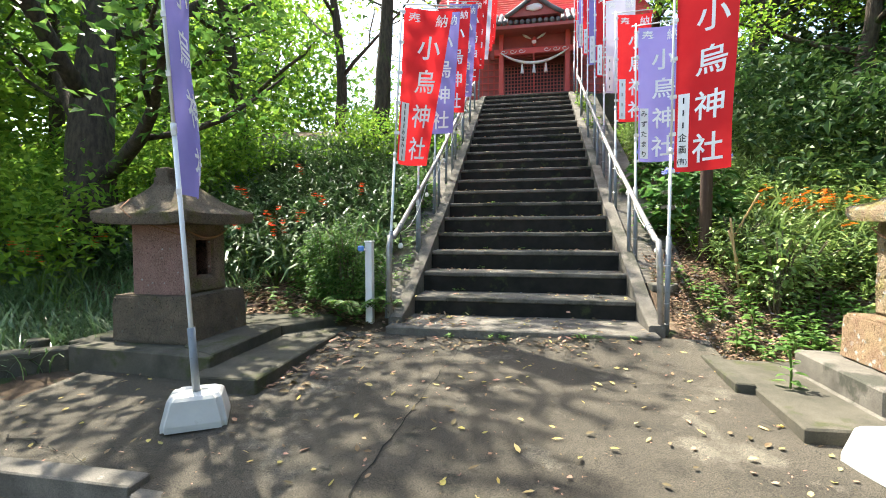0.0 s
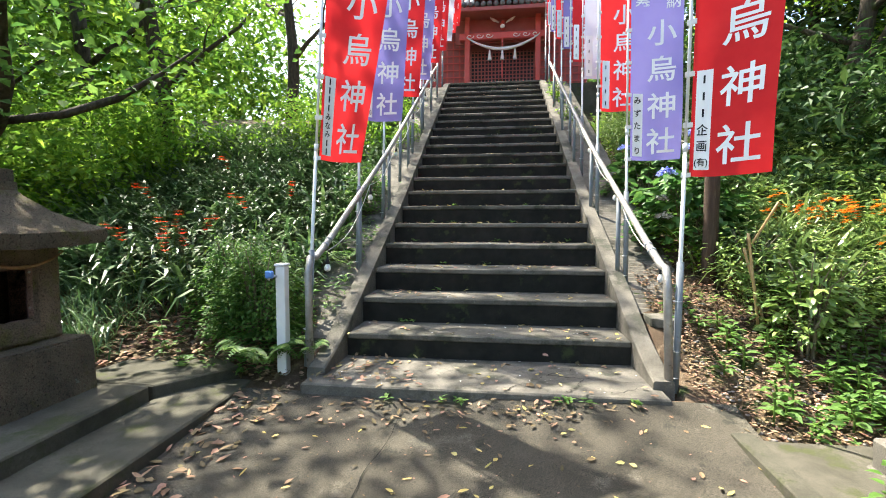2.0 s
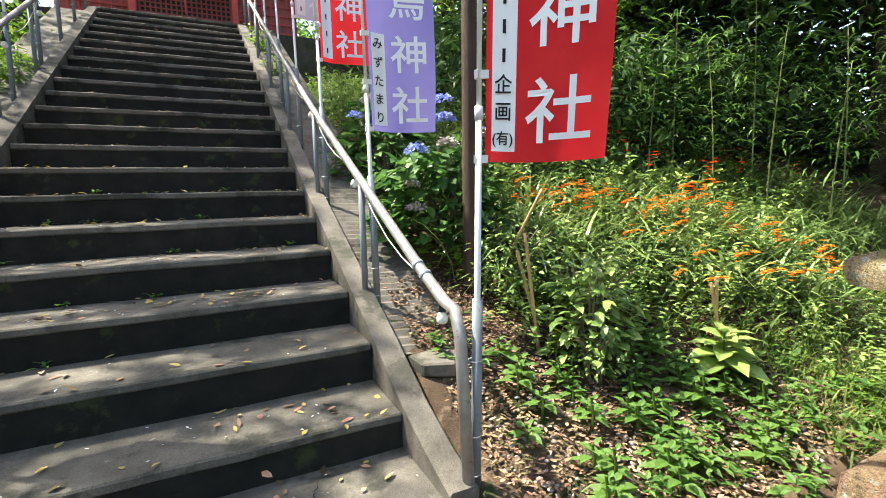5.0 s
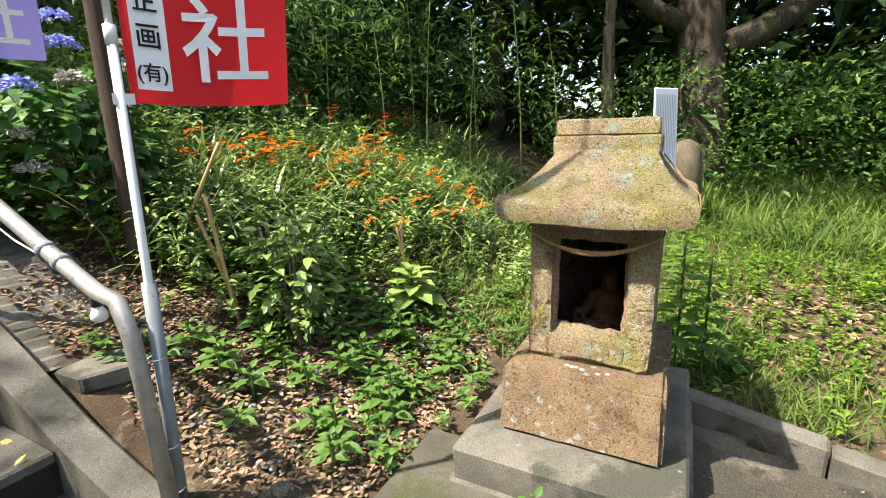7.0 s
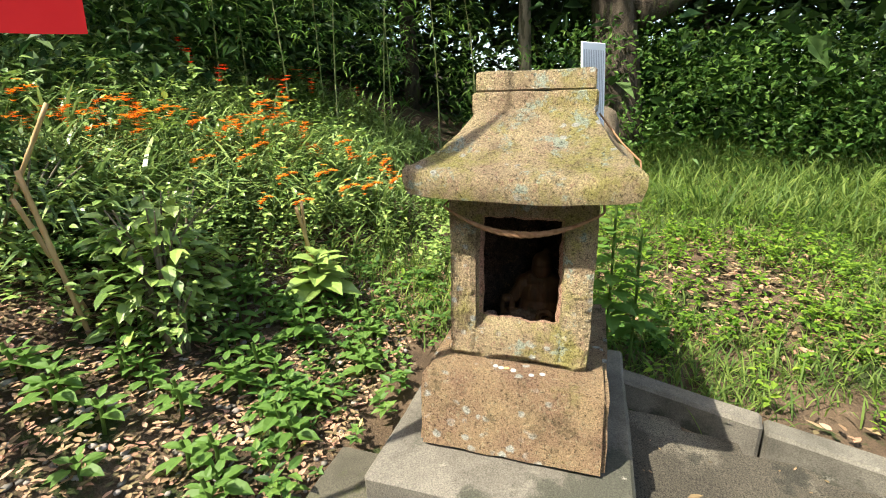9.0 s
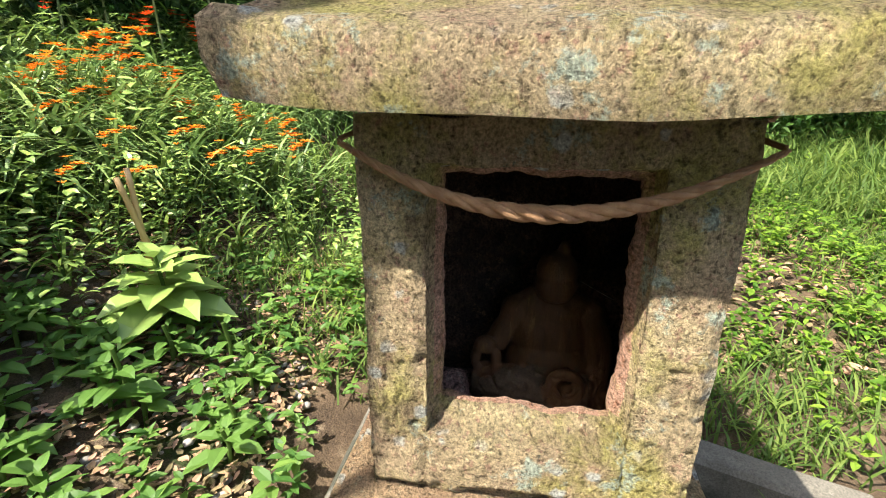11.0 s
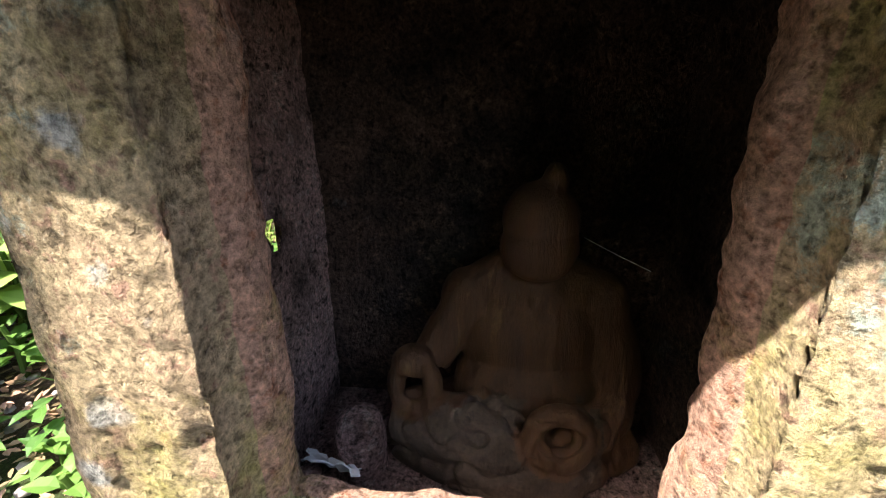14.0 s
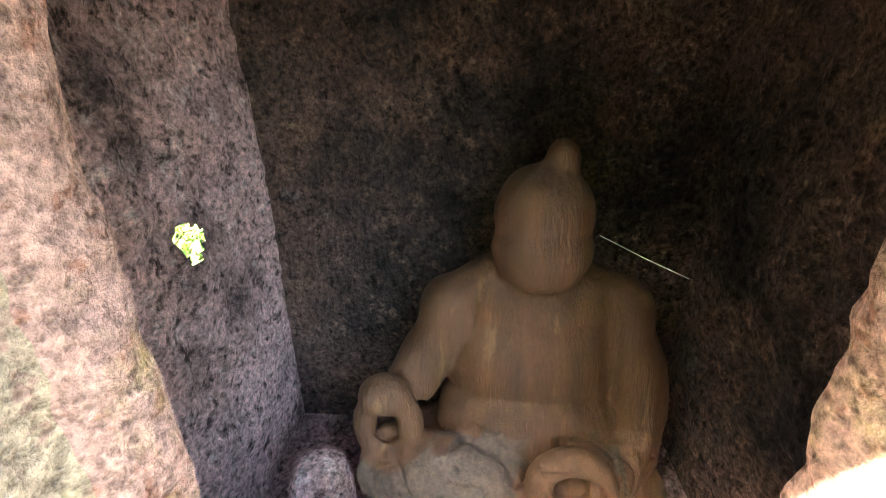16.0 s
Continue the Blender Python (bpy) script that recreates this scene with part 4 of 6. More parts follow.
def stone_shrine(front_x, side, yc, zb, dims, mats, label, detail, rope_r):
    """A hollow stone shrine. side: +1 when the inside lies towards +x. zb: heights of base foot, base top, body top, eave top, ridge foot, ridge top."""
    STONE_B, STONE_S, STONE_T = mats
    hw, depth, o0, o1, oz0, oz1, base_hw, eave_hw, over, ridge_hw = dims
    z_foot, z_base, z_body, z_eave, z_rf, z_rt = zb
    th = thing("stone_shrine", label, "stone shrine", (front_x + side * depth / 2, yc, z_foot))

    def W(u, v, z):
        return Vector((front_x + side * u, yc + v, z))

    # base block, slightly tapered, worn
    b = bmesh.new()
    bx0, bx1 = -0.155, depth + 0.14
    q = []
    for z, e in ((z_foot, 0.012), (z_base, 0.0)):
        q.append([b.verts.new(W(u, v, z)) for u, v in ((bx0 - e, -base_hw - e), (bx1 + e, -base_hw - e), (bx1 + e, base_hw + e), (bx0 - e, base_hw + e))])
    for k in range(4):
        b.faces.new((q[0][k], q[0][(k + 1) % 4], q[1][(k + 1) % 4], q[1][k]))
    b.faces.new(q[0])
    b.faces.new(q[1][::-1])
    bmesh.ops.bevel(b, geom=b.edges[:], offset=0.018, segments=2, affect='EDGES')
    bmesh.ops.subdivide_edges(b, edges=[e for e in b.edges if e.calc_length() > 0.1], cuts=12, use_grid_fill=True)
    roughen(b, 0.010, 7, fine=0.004)
    part("base_block", b, STONE_B, th, "weathered stone base block", smooth=38)

    # front wall with the opening
    n = detail
    wall = bmesh.new()
    us, vz = np.linspace(-hw, hw, n + 1), np.linspace(z_base, z_body, int(n * (z_body - z_base) / (2 * hw)) + 1)
    # snap grid lines to the opening's edges
    for arr, vals in ((us, (o0, o1)), (vz, (oz0, oz1))):
        for val in vals:
            arr[np.argmin(np.abs(arr - val))] = val
    grid = {}
    inside = lambda a, c: o0 - 1e-6 < a < o1 + 1e-6 and oz0 - 1e-6 < c < oz1 + 1e-6
    for i, a in enumerate(us):
        for j, c in enumerate(vz):
            if o0 + 1e-6 < a < o1 - 1e-6 and oz0 + 1e-6 < c < oz1 - 1e-6:
                continue
            p = W(0, a, c)
            d = rock(p) * 1.3 + 0.010 * (noise.noise(p * 5) if abs(a) > hw - 0.03 or c < z_base + 0.03 else 0) + 0.010 * max(0.0, noise.noise(p * 46) - 0.28) + 0.007 * max(0.0, noise.noise(p * 85 + Vector((0, 0, 4))) - 0.25)
            rim = max(0.0, 1 - min(abs(a - o0) if a < o0 + 1e-6 else 9, abs(a - o1) if a > o1 - 1e-6 else 9, 9) / 0.02)
            corner = max(0, abs(a) - (hw - 0.02)) * 0.3 * (1 + 0.5 * noise.noise(p * 18)) + max(0, (z_base + 0.025) - c) * 0.8 * (1 + 1.2 * noise.noise(p * 15))
            grid[i, j] = wall.verts.new(W(d + corner + 0.006 * rim, a + 0.006 * noise.noise(p * 14 + Vector((3, 0, 0))), c + 0.006 * noise.noise(p * 14)))
    for i in range(len(us) - 1):
        for j in range(len(vz) - 1):
            k = [(i, j), (i + 1, j), (i + 1, j + 1), (i, j + 1)]
            if all(t in grid for t in k) and not inside((us[i] + us[i + 1]) / 2, (vz[j] + vz[j + 1]) / 2):
                wall.faces.new([grid[t] for t in k])
    # the opening's reveal
    i0, i1 = int(np.argmin(np.abs(us - o0))), int(np.argmin(np.abs(us - o1)))
    j0, j1 = int(np.argmin(np.abs(vz - oz0))), int(np.argmin(np.abs(vz - oz1)))
    ring = [(i, j0) for i in range(i0, i1)] + [(i1, j) for j in range(j0, j1)] + [(i, j1) for i in range(i1, i0, -1)] + [(i0, j) for j in range(j1, j0, -1)]
    prev = [grid[t] for t in ring]
    face_count = len(wall.faces)
    mid_v, mid_z = (o0 + o1) / 2, (oz0 + oz1) / 2
    # a rebate with a worn lip: depth behind the face, and how far in it has come
    cut = ((0.006, 0.0), (0.014, 0.001), (0.024, 0.003), (0.032, 0.005), (0.038, 0.009), (0.043, 0.014), (0.048, 0.019), (0.055, 0.021), (0.063, 0.022), (0.071, 0.021), (0.079, 0.018))
    for s, (dep, come) in enumerate(cut):
        cur = []
        for t, v0 in zip(ring, prev):
            a, c = us[t[0]], vz[t[1]]
            p = W(dep, a, c)
            low = t[1] == j0
            ragged = min(1.0, dep / 0.06) * (noise.noise(p * 13) * 0.008 + noise.noise(p * 36) * 0.005) + 0.0025 * noise.noise(p * 80)
            inw = come * (1.75 if low else 1.0) + ragged * (1.6 if low else 1.0)
            da = Vector((mid_v - a, mid_z - c))
            da = Vector((da.x if t[0] in (i0, i1) else 0, da.y if t[1] in (j0, j1) else 0))
            da = Vector((math.copysign(1, da.x) if da.x else 0, math.copysign(1, da.y) if da.y else 0))
            cur.append(wall.verts.new(W(dep + 0.003 * noise.noise(p * 40 + Vector((0, 7, 0))), a + da.x * inw, c + da.y * inw)))
        for k in range(len(ring)):
            wall.faces.new((prev[k], prev[(k + 1) % len(ring)], cur[(k + 1) % len(ring)], cur[k]))
        prev = cur
    fw = part("front_wall", wall, STONE_S, th, "pitted stone front with a rebated rough-edged opening and lichen", smooth=True)
    fw.data.materials.append(STONE_REVEAL if side > 0 else STONE_T)
    ring_n = len(ring)
    for k, p in enumerate(fw.data.polygons):
        if k >= face_count + 5 * ring_n and not (fw.data.vertices[p.vertices[0]].co.z + total_loc(fw).z < oz0 + 0.05 and k < face_count + 8 * ring_n):
            p.material_index = 1
    # outer sides, back
    hu, hz = 0.241, 0.934
    peep = (lambda p: (p - W(0.300, hw, hz - 0.025)).length < 0.036) if side > 0 else None
    cu, cz = 30, 36
    for v in (-hw, hw):
        sgn = 1 if v * side < 0 else -1
        if sgn > 0:
            panel("side_wall", W(0.008, v, z_base), W(depth, v, z_base) - W(0.008, v, z_base), Vector((0, 0, z_body - z_base)), cu, cz, lambda p: rock(p) * 1.5, STONE_T, th,
                  peep if v > 0 else None, "rough stone side wall")
        else:
            panel("side_wall", W(depth, v, z_base), W(0.008, v, z_base) - W(depth, v, z_base), Vector((0, 0, z_body - z_base)), cu, cz, lambda p: rock(p) * 1.5, STONE_T, th,
                  peep if v > 0 else None, "rough stone side wall")
    panel("back_wall", W(depth, -hw, z_base), W(depth, hw, z_base) - W(depth, -hw, z_base), Vector((0, 0, z_body - z_base)), cu, cz, rock, STONE_T, th)
    # chamber
    c0, c1, cb, cf, cc = -hw + 0.042, hw - 0.040, 0.385, z_base + 0.025, z_body - 0.05
    lump = lambda p: 0.012 * noise.noise(p * 6) + 0.006 * noise.noise(p * 20) + 0.004 * noise.noise(p * 55) + 0.003 * noise.noise(p * 110)
    m = 3 if detail > 60 else 1
    panel("inner_wall", W(0.066, c1, cf), W(cb, c1, cf) - W(0.066, c1, cf), Vector((0, 0, cc - cf)), 22 * m, 34 * m, lump, STONE_INNER, th,
          (lambda p: (p - W(hu, c1, hz)).length < 0.0165 + 0.006 * noise.noise(p * 90)) if side > 0 else None, "rough pinkish inner stone wall")
    panel("inner_wall", W(0.066, c0, cf), W(cb, c0, cf) - W(0.066, c0, cf), Vector((0, 0, cc - cf)), 22 * m, 34 * m, lump, STONE_SOOTY_SHADED, th, None, "inner stone wall, sooty and coloured darker for shade")
    panel("inner_wall", W(cb, c0 - 0.01, cf), W(cb, c1 + 0.01, cf) - W(cb, c0 - 0.01, cf), Vector((0, 0, cc - cf)), 26 * m, 34 * m, lump, STONE_SOOTY_SHADED, th, None, "inner stone wall, sooty and coloured darker for shade")
    panel("chamber_ceiling", W(0.066, c0, cc), W(cb, c0, cc) - W(0.066, c0, cc), Vector((0, c1 - c0, 0)), 14 * m, 20 * m, lump, STONE_SOOTY_SHADED, th)
    panel("chamber_floor", W(0.02, c0, cf), W(cb, c0, cf) - W(0.02, c0, cf), Vector((0, c1 - c0, 0)), 14 * m, 20 * m, lump, STONE_INNER, th)
    # roof: eave slab and concave hips
    b = bmesh.new()
    cu_ = depth / 2 + 0.02
    ehu = depth / 2 + over
    prof = [(1.0, z_body, -0.10), (1.0, z_body + 0.005, -0.012), (1.0, z_body + 0.5 * (z_eave - z_body), 0.0), (1.0, z_eave - 0.012, 0.0), (1.0, z_eave, -0.014)]
    for s in np.linspace(0.12, 1, 12):
        prof.append((1 - s, z_eave + (z_rf - z_eave) * s ** 1.4, 0))
    seg = 16
    rings = []
    for fr, z, inset in prof:
        hu_, hv_ = 0.085 + (ehu - 0.085) * fr ** 1.0, ridge_hw + (eave_hw - ridge_hw) * fr ** 1.25
        hu_, hv_ = hu_ + inset, hv_ + inset
        row = []
        for sd in range(4):
            for k in range(seg):
                t = -1 + 2 * k / seg
                a, c = ((t * hu_, -hv_), (hu_, t * hv_), (-t * hu_, hv_), (-hu_, -t * hv_))[sd]
                lift = 0.022 * (abs(a / hu_) * abs(c / hv_)) ** 3 * max(0, fr) ** 2
                row.append(b.verts.new(W(cu_ + a, c, z + lift)))
        rings.append(row)
    for r0, r1 in zip(rings, rings[1:]):
        for k in range(4 * seg):
            b.faces.new((r0[k], r0[(k + 1) % (4 * seg)], r1[(k + 1) % (4 * seg)], r1[k]))
    b.faces.new(rings[0])
    b.faces.new(rings[-1][::-1])
    roughen(b, 0.008, 6, fine=0.005, fine_scale=26)
    part("roof", b, STONE_S if side > 0 else STONE_B, th, "chipped tan stone roof with flaring eaves", smooth=38)
    b = bmesh.new()
    for z0, z1, e in ((z_rf - 0.02, z_rf + 0.062, 0.012), (z_rf + 0.064, z_rt, 0.0)):
        box(*sorted((W(cu_ - 0.072 - e, 0, 0).x, W(cu_ + 0.072 + e, 0, 0).x)), yc - ridge_hw - e, yc + ridge_hw + e, z0, z1, 0.008, b)
    bmesh.ops.subdivide_edges(b, edges=[e for e in b.edges if e.calc_length() > 0.1], cuts=9, use_grid_fill=True)
    roughen(b, 0.006, 8, fine=0.003)
    part("ridge_block", b, STONE_S if side > 0 else STONE_B, th, "stone ridge block with lichen spots", smooth=38)
    # rope across the front
    rp = thing("straw_rope", "twisted straw rope slung across the front of the stone shrine", "rope", W(-0.02, 0, z_body))
    N = 120
    path = []
    for i in range(N + 1):
        t = i / N
        v = (hw + 0.012) * (1 - 2 * t)
        sag = 1 - (1 - 2 * t) ** 2
        path.append(W(-0.028 - 0.012 * sag, v, z_body - 0.035 - rope_r[1] * sag))
    path = [W(0.22, hw + 0.014, z_body - 0.012), W(0.05, hw + 0.016, z_body - 0.028), W(-0.012, hw + 0.016, z_body - 0.032)] + path + \
           [W(-0.012, -hw - 0.016, z_body - 0.032), W(0.05, -hw - 0.016, z_body - 0.028), W(0.22, -hw - 0.014, z_body - 0.012)]
    M_ = len(path)
    rad = [0.0034 + rope_r[0] * max(0.0, 1 - abs(2 * (i - 3) / N - 1) ** 1.25) for i in range(M_)]
    for st in range(3):
        pts = []
        twist = 0.0
        for i, p in enumerate(path):
            d = (path[min(i + 1, M_ - 1)] - path[max(i - 1, 0)]).normalized()
            a = d.cross(Vector((0.3, 0, 1))).normalized()
            c = d.cross(a)
            twist += (path[i] - path[i - 1]).length / (0.030 + 7.5 * rad[i]) * math.tau if i else 0
            ang = twist + st * math.tau / 3
            pts.append(p + (a * math.cos(ang) + c * math.sin(ang)) * rad[i] * 0.62)
        part("strand", tube(pts, 0.01, 8, radii=[r * 0.72 for r in rad]), ROPE, rp, smooth=True)
    return th


# sunlit shrine and its slab
sl = thing("shrine_plinth", "grey concrete plinth under the stone shrine", "plinth", (2.9, 3.66, 0.05), kind="structure")
part("plinth_slab", roughen(box(2.30, 3.56, 3.20, 4.18, 0.0, 0.262, 0.014), 0.006, 5, 8), CONCRETE, sl)
part("plinth_foot", roughen(box(2.285, 3.58, 3.17, 4.20, -0.15, 0.10, 0.014), 0.006, 5, 6), CONCRETE, sl)
stone_shrine(2.695, 1, 3.670, (0.262, 0.598, 1.272, 1.372, 1.585, 1.725), (0.272, 0.58, -0.165, 0.171, 0.732, 1.206, 0.352, 0.405, 0.145, 0.228),
             (STONE_BASE, STONE, STONE), "weathered tan stone shrine with a dark square opening", 116, (0.0070, 0.088))
stone_shrine(-2.925, -1, 4.05, (0.19, 0.63, 1.285, 1.40, 1.68, 1.83), (0.285, 0.56, -0.130, 0.130, 0.76, 1.16, 0.39, 0.49, 0.225, 0.20),
             (STONE_DARK, STONE_OLD, STONE_PINK), "old pinkish stone shrine with a mossy roof in the shade", 44, (0.007, 0.09))
st = [Vector((-3.45, 3.72, 1.53)), Vector((-3.40, 3.56, 1.44)), Vector((-3.30, 3.55, 1.36)), Vector((-3.1, 3.70, 1.24)), Vector((-2.93, 3.78, 1.18)), Vector((-2.895, 3.81, 1.16))]
tagged(part("thin_string", tube(st, 0.005, 6), ROPE, smooth=True), "thin straw cord hanging over the stone roof", "cord")
st = [Vector((3.03, 3.42, 1.56)), Vector((2.98, 3.33, 1.45)), Vector((2.93, 3.262, 1.388)), Vector((2.92, 3.25, 1.32)), Vector((2.90, 3.30, 1.262)), Vector((2.9, 3.39, 1.255))]
tagged(part("thin_string", tube(st, 0.004, 6), ROPE, smooth=True), "thin straw cord tied over the sunlit stone roof", "cord")


def coin(x, y, z, r, tilt, material, label):
    b = bmesh.new()
    bmesh.ops.create_cone(b, cap_ends=True, segments=20, radius1=r, radius2=r, depth=0.0018, matrix=Matrix.Translation((x, y, z + 0.002)) @ Matrix.Rotation(tilt, 4, 'Y'))
    bmesh.ops.create_cone(b, cap_ends=True, segments=20, radius1=r * 0.8, radius2=r * 0.76, depth=0.0006, matrix=Matrix.Translation((x, y, z + 0.0032)) @ Matrix.Rotation(tilt, 4, 'Y'))
    tagged(part("coin", b, material), label, "coin", "coins on the shrine base")


for k, (dx, y) in enumerate(((-0.045, 3.745), (-0.052, 3.722), (-0.05, 3.70), (-0.06, 3.672), (-0.075, 3.60), (-0.058, 3.56))):
    coin(2.695 + dx, y, 0.601, 0.0115 if k % 2 else 0.0105, 0.05 * (k % 3 - 1), TIE if k != 2 else BAMBOO, "dull silver coin offered on the stone base" if k != 2 else "brass coin offered on the stone base")


# ---- the carved figure in the chamber ----
def carved_figure():
    b = bmesh.new()
    cx, cy = 2.998, 3.612

    def ell(x, y, z, a, c, d, rot=0.0):
        bmesh.ops.create_icosphere(b, subdivisions=3, radius=1, matrix=Matrix.Translation((x, y, z)) @ Matrix.Rotation(rot, 4, 'X') @ Matrix.Diagonal((a, c, d, 1)))

    ell(cx - 0.002, cy, 0.940, 0.042, 0.0445, 0.046)             # head
    ell(cx - 0.010, cy + 0.001, 0.912, 0.041, 0.0455, 0.036)
    ell(cx - 0.014, cy + 0.002, 0.899, 0.036, 0.040, 0.026)
    ell(cx + 0.003, cy - 0.014, 0.986, 0.017, 0.015, 0.019)      # knob
    ell(cx + 0.012, cy + 0.002, 0.785, 0.060, 0.092, 0.090)      # chest
    ell(cx + 0.004, cy + 0.002, 0.715, 0.068, 0.098, 0.080)
    tube([(cx + 0.016, cy + 0.082, 0.838), (cx + 0.014, cy + 0.04, 0.862), (cx + 0.014, cy - 0.03, 0.862), (cx + 0.016, cy - 0.078, 0.836)], 0.034, 12, b, radii=[0.030, 0.034, 0.034, 0.032])
    tube([(cx + 0.01, cy - 0.076, 0.826), (cx + 0.006, cy - 0.098, 0.775), (cx - 0.004, cy - 0.105, 0.722), (cx - 0.028, cy - 0.094, 0.69)], 0.03, 12, b, radii=[0.035, 0.036, 0.034, 0.032])
    tube([(cx - 0.02, cy - 0.098, 0.692), (cx - 0.055, cy - 0.07, 0.688), (cx - 0.085, cy - 0.04, 0.692)], 0.028, 12, b, radii=[0.031, 0.030, 0.022])
    tube([(cx + 0.01, cy + 0.078, 0.832), (cx + 0.0, cy + 0.107, 0.79), (cx - 0.015, cy + 0.128, 0.755)], 0.026, 12, b, radii=[0.031, 0.029, 0.026])
    for sy in (-0.080, 0.082):
        ell(cx + 0.013, cy + sy, 0.830, 0.038, 0.036, 0.042)
    ell(cx + 0.012, cy + 0.001, 0.845, 0.044, 0.085, 0.040)
    ring = lambda c, r, t, tx: tube([(c[0] + r * 0.25 * math.sin(a), c[1] + r * math.cos(a), c[2] + r * math.sin(a) * tx) for a in np.linspace(0, math.tau, 18)], t, 10, b, cap=False)
    ring((2.905, 3.584, 0.712), 0.029, 0.0145, 0.9)
    ring((2.945, 3.755, 0.742), 0.023, 0.0125, 1.25)
    ell(2.952, 3.757, 0.772, 0.022, 0.026, 0.02)
    ell(2.955, 3.750, 0.708, 0.026, 0.026, 0.02)
    # crossed legs
    tube([(cx - 0.02, cy - 0.12, 0.648), (cx - 0.075, cy - 0.03, 0.645), (cx - 0.07, cy + 0.07, 0.652), (cx - 0.03, cy + 0.165, 0.645)], 0.04, 12, b, radii=[0.034, 0.045, 0.047, 0.034])
    tube([(cx - 0.045, cy + 0.16, 0.69), (cx - 0.075, cy + 0.09, 0.70), (cx - 0.085, cy + 0.01, 0.675)], 0.03, 12, b, radii=[0.034, 0.042, 0.03])
    ell(cx - 0.01, cy + 0.03, 0.665, 0.08, 0.14, 0.045)
    me = bpy.data.meshes.new("carving")
    b.to_mesh(me)
    b.free()
    o = new("carving", me)
    rm = o.modifiers.new("fuse", 'REMESH')
    rm.mode = 'VOXEL'
    rm.voxel_size = 0.0034
    sm = o.modifiers.new("soften", 'SMOOTH')
    sm.iterations = 3
    sm.factor = 0.5
    bpy.context.view_layer.update()
    done = bpy.data.meshes.new_from_object(o.evaluated_get(bpy.context.evaluated_depsgraph_get()))
    bpy.data.objects.remove(o)
    done.name = "wooden_statue"
    done.materials.clear()
    done.materials.append(STATUE)
    done.materials.append(DRIFT)
    normals = [v.normal.copy() for v in done.vertices]
    for v, vn in zip(done.vertices, normals):
        c = v.co.copy()
        k = noise.noise((c.x * 60, c.y * 60, c.z * 9)) * 0.0014 + noise.noise(c * 34) * 0.0018
        if c.z < 0.738 and c.x < 2.952:
            k += -0.007 * max(0, abs(noise.noise(c * 24)) * -7 + 1) + 0.004 * noise.noise(c * 14)
        v.co = c + vn * k
    for p in done.polygons:
        p.use_smooth = True
        c = p.center
        fist = min((c - Vector((2.905, 3.584, 0.715))).length - 0.052, (c - Vector((2.945, 3.755, 0.745))).length - 0.045)
        if c.z < 0.738 and fist > 0 and c.y > 3.53 and (c.x < 2.952 or c.z < 0.66):
            p.material_index = 1
    return tagged(new("wooden_statue", done), "carved seated wooden statue with ring-shaped fists inside the dark chamber", "statue")


carved_figure()
sp = tube([(2.925, 3.822, z) for z in (0.615, 0.63, 0.68, 0.705, 0.712)], 0.03, 14, radii=[0.024, 0.030, 0.033, 0.026, 0.01])
tagged(part("round_stone", roughen(sp, 0.004, 20), STONE_INNER, smooth=True), "small rounded reddish stone on the chamber floor", "stone")
br = box(2.83, 2.885, 3.855, 3.885, 0.61, 0.668, 0.004)
tagged(part("brick_piece", roughen(br, 0.004, 20, 3), STONE_PINK), "small broken brick on the chamber floor", "brick")
pp = bmesh.new()
bmesh.ops.create_grid(pp, x_segments=9, y_segments=9, size=0.032, matrix=Matrix.Translation((2.882, 3.842, 0.675)) @ Euler((0.5, 0.7, 0.4)).to_matrix().to_4x4())
for v in pp.verts:
    v.co += Vector((noise.noise(v.co * 70), noise.noise(v.co * 70 + Vector((5, 0, 0))), noise.noise(v.co * 70 + Vector((0, 5, 0))))) * 0.012
bmesh.ops.solidify(pp, geom=pp.faces[:], thickness=0.0015)
tagged(part("crumpled_paper", pp, PAPER), "crumpled scrap of white paper beside the statue", "paper")
wb = tube([(2.985, 3.565, 0.925), (2.965, 3.53, 0.912), (2.95, 3.50, 0.902)], 0.00028, 5)
tagged(part("cobweb_thread", wb, CABLE), "pale cobweb thread stretched from the statue's head", "cobweb")

# ---- posts, stakes, sign, tap ----
wp = thing("wooden_post", "dark creosoted round wooden post in the bank", "post", (2.42, 6.60, gz(2.42, 6.60) - 0.1))
b = tube([(2.42 + 0.02 * t, 6.60, gz(2.42, 6.60) - 0.15 + 3.3 * t) for t in np.linspace(0, 1, 14)], 0.075, 14, radii=[0.078 - 0.012 * t for t in np.linspace(0, 1, 14)])
part("shaft", roughen(b, 0.006, 5), WOOD_DARK, wp, smooth=True)


def stake(x, y, h, lean, az, label):
    z = gz(x, y) - 0.06
    d = Vector((math.cos(az) * lean, math.sin(az) * lean, 1))
    pts, rad = [], []
    for i in range(9):
        pts += [Vector((x, y, z)) + d * h * i / 9, Vector((x, y, z)) + d * h * (i + 0.9) / 9]
        rad += [0.0135, 0.0115]
    tagged(part("bamboo_stake", tube(pts, 0.012, 8, radii=rad), BAMBOO, smooth=True), label, "stake", "garden stakes")


stake(2.55, 5.85, 0.90, 0.12, 2.75, "dry bamboo stake pushed into the leafy soil")
stake(2.66, 5.98, 0.70, 0.26, 2.75, "leaning dry bamboo stake among the weeds")
stake(2.55, 6.55, 0.9, 0.5, -0.6, "slanting bamboo stick behind the wooden post")
stake(3.80, 5.34, 0.72, 0.03, 2.0, "thin bamboo stake tied beside the broad-leaved plant")
stake(3.87, 5.30, 0.70, 0.22, 2.7, "slanting thin bamboo stake beside the broad-leaved plant")

tp = thing("water_tap", "white square water standpipe with a blue tap", "tap", (-1.63, 5.14, 0.18))
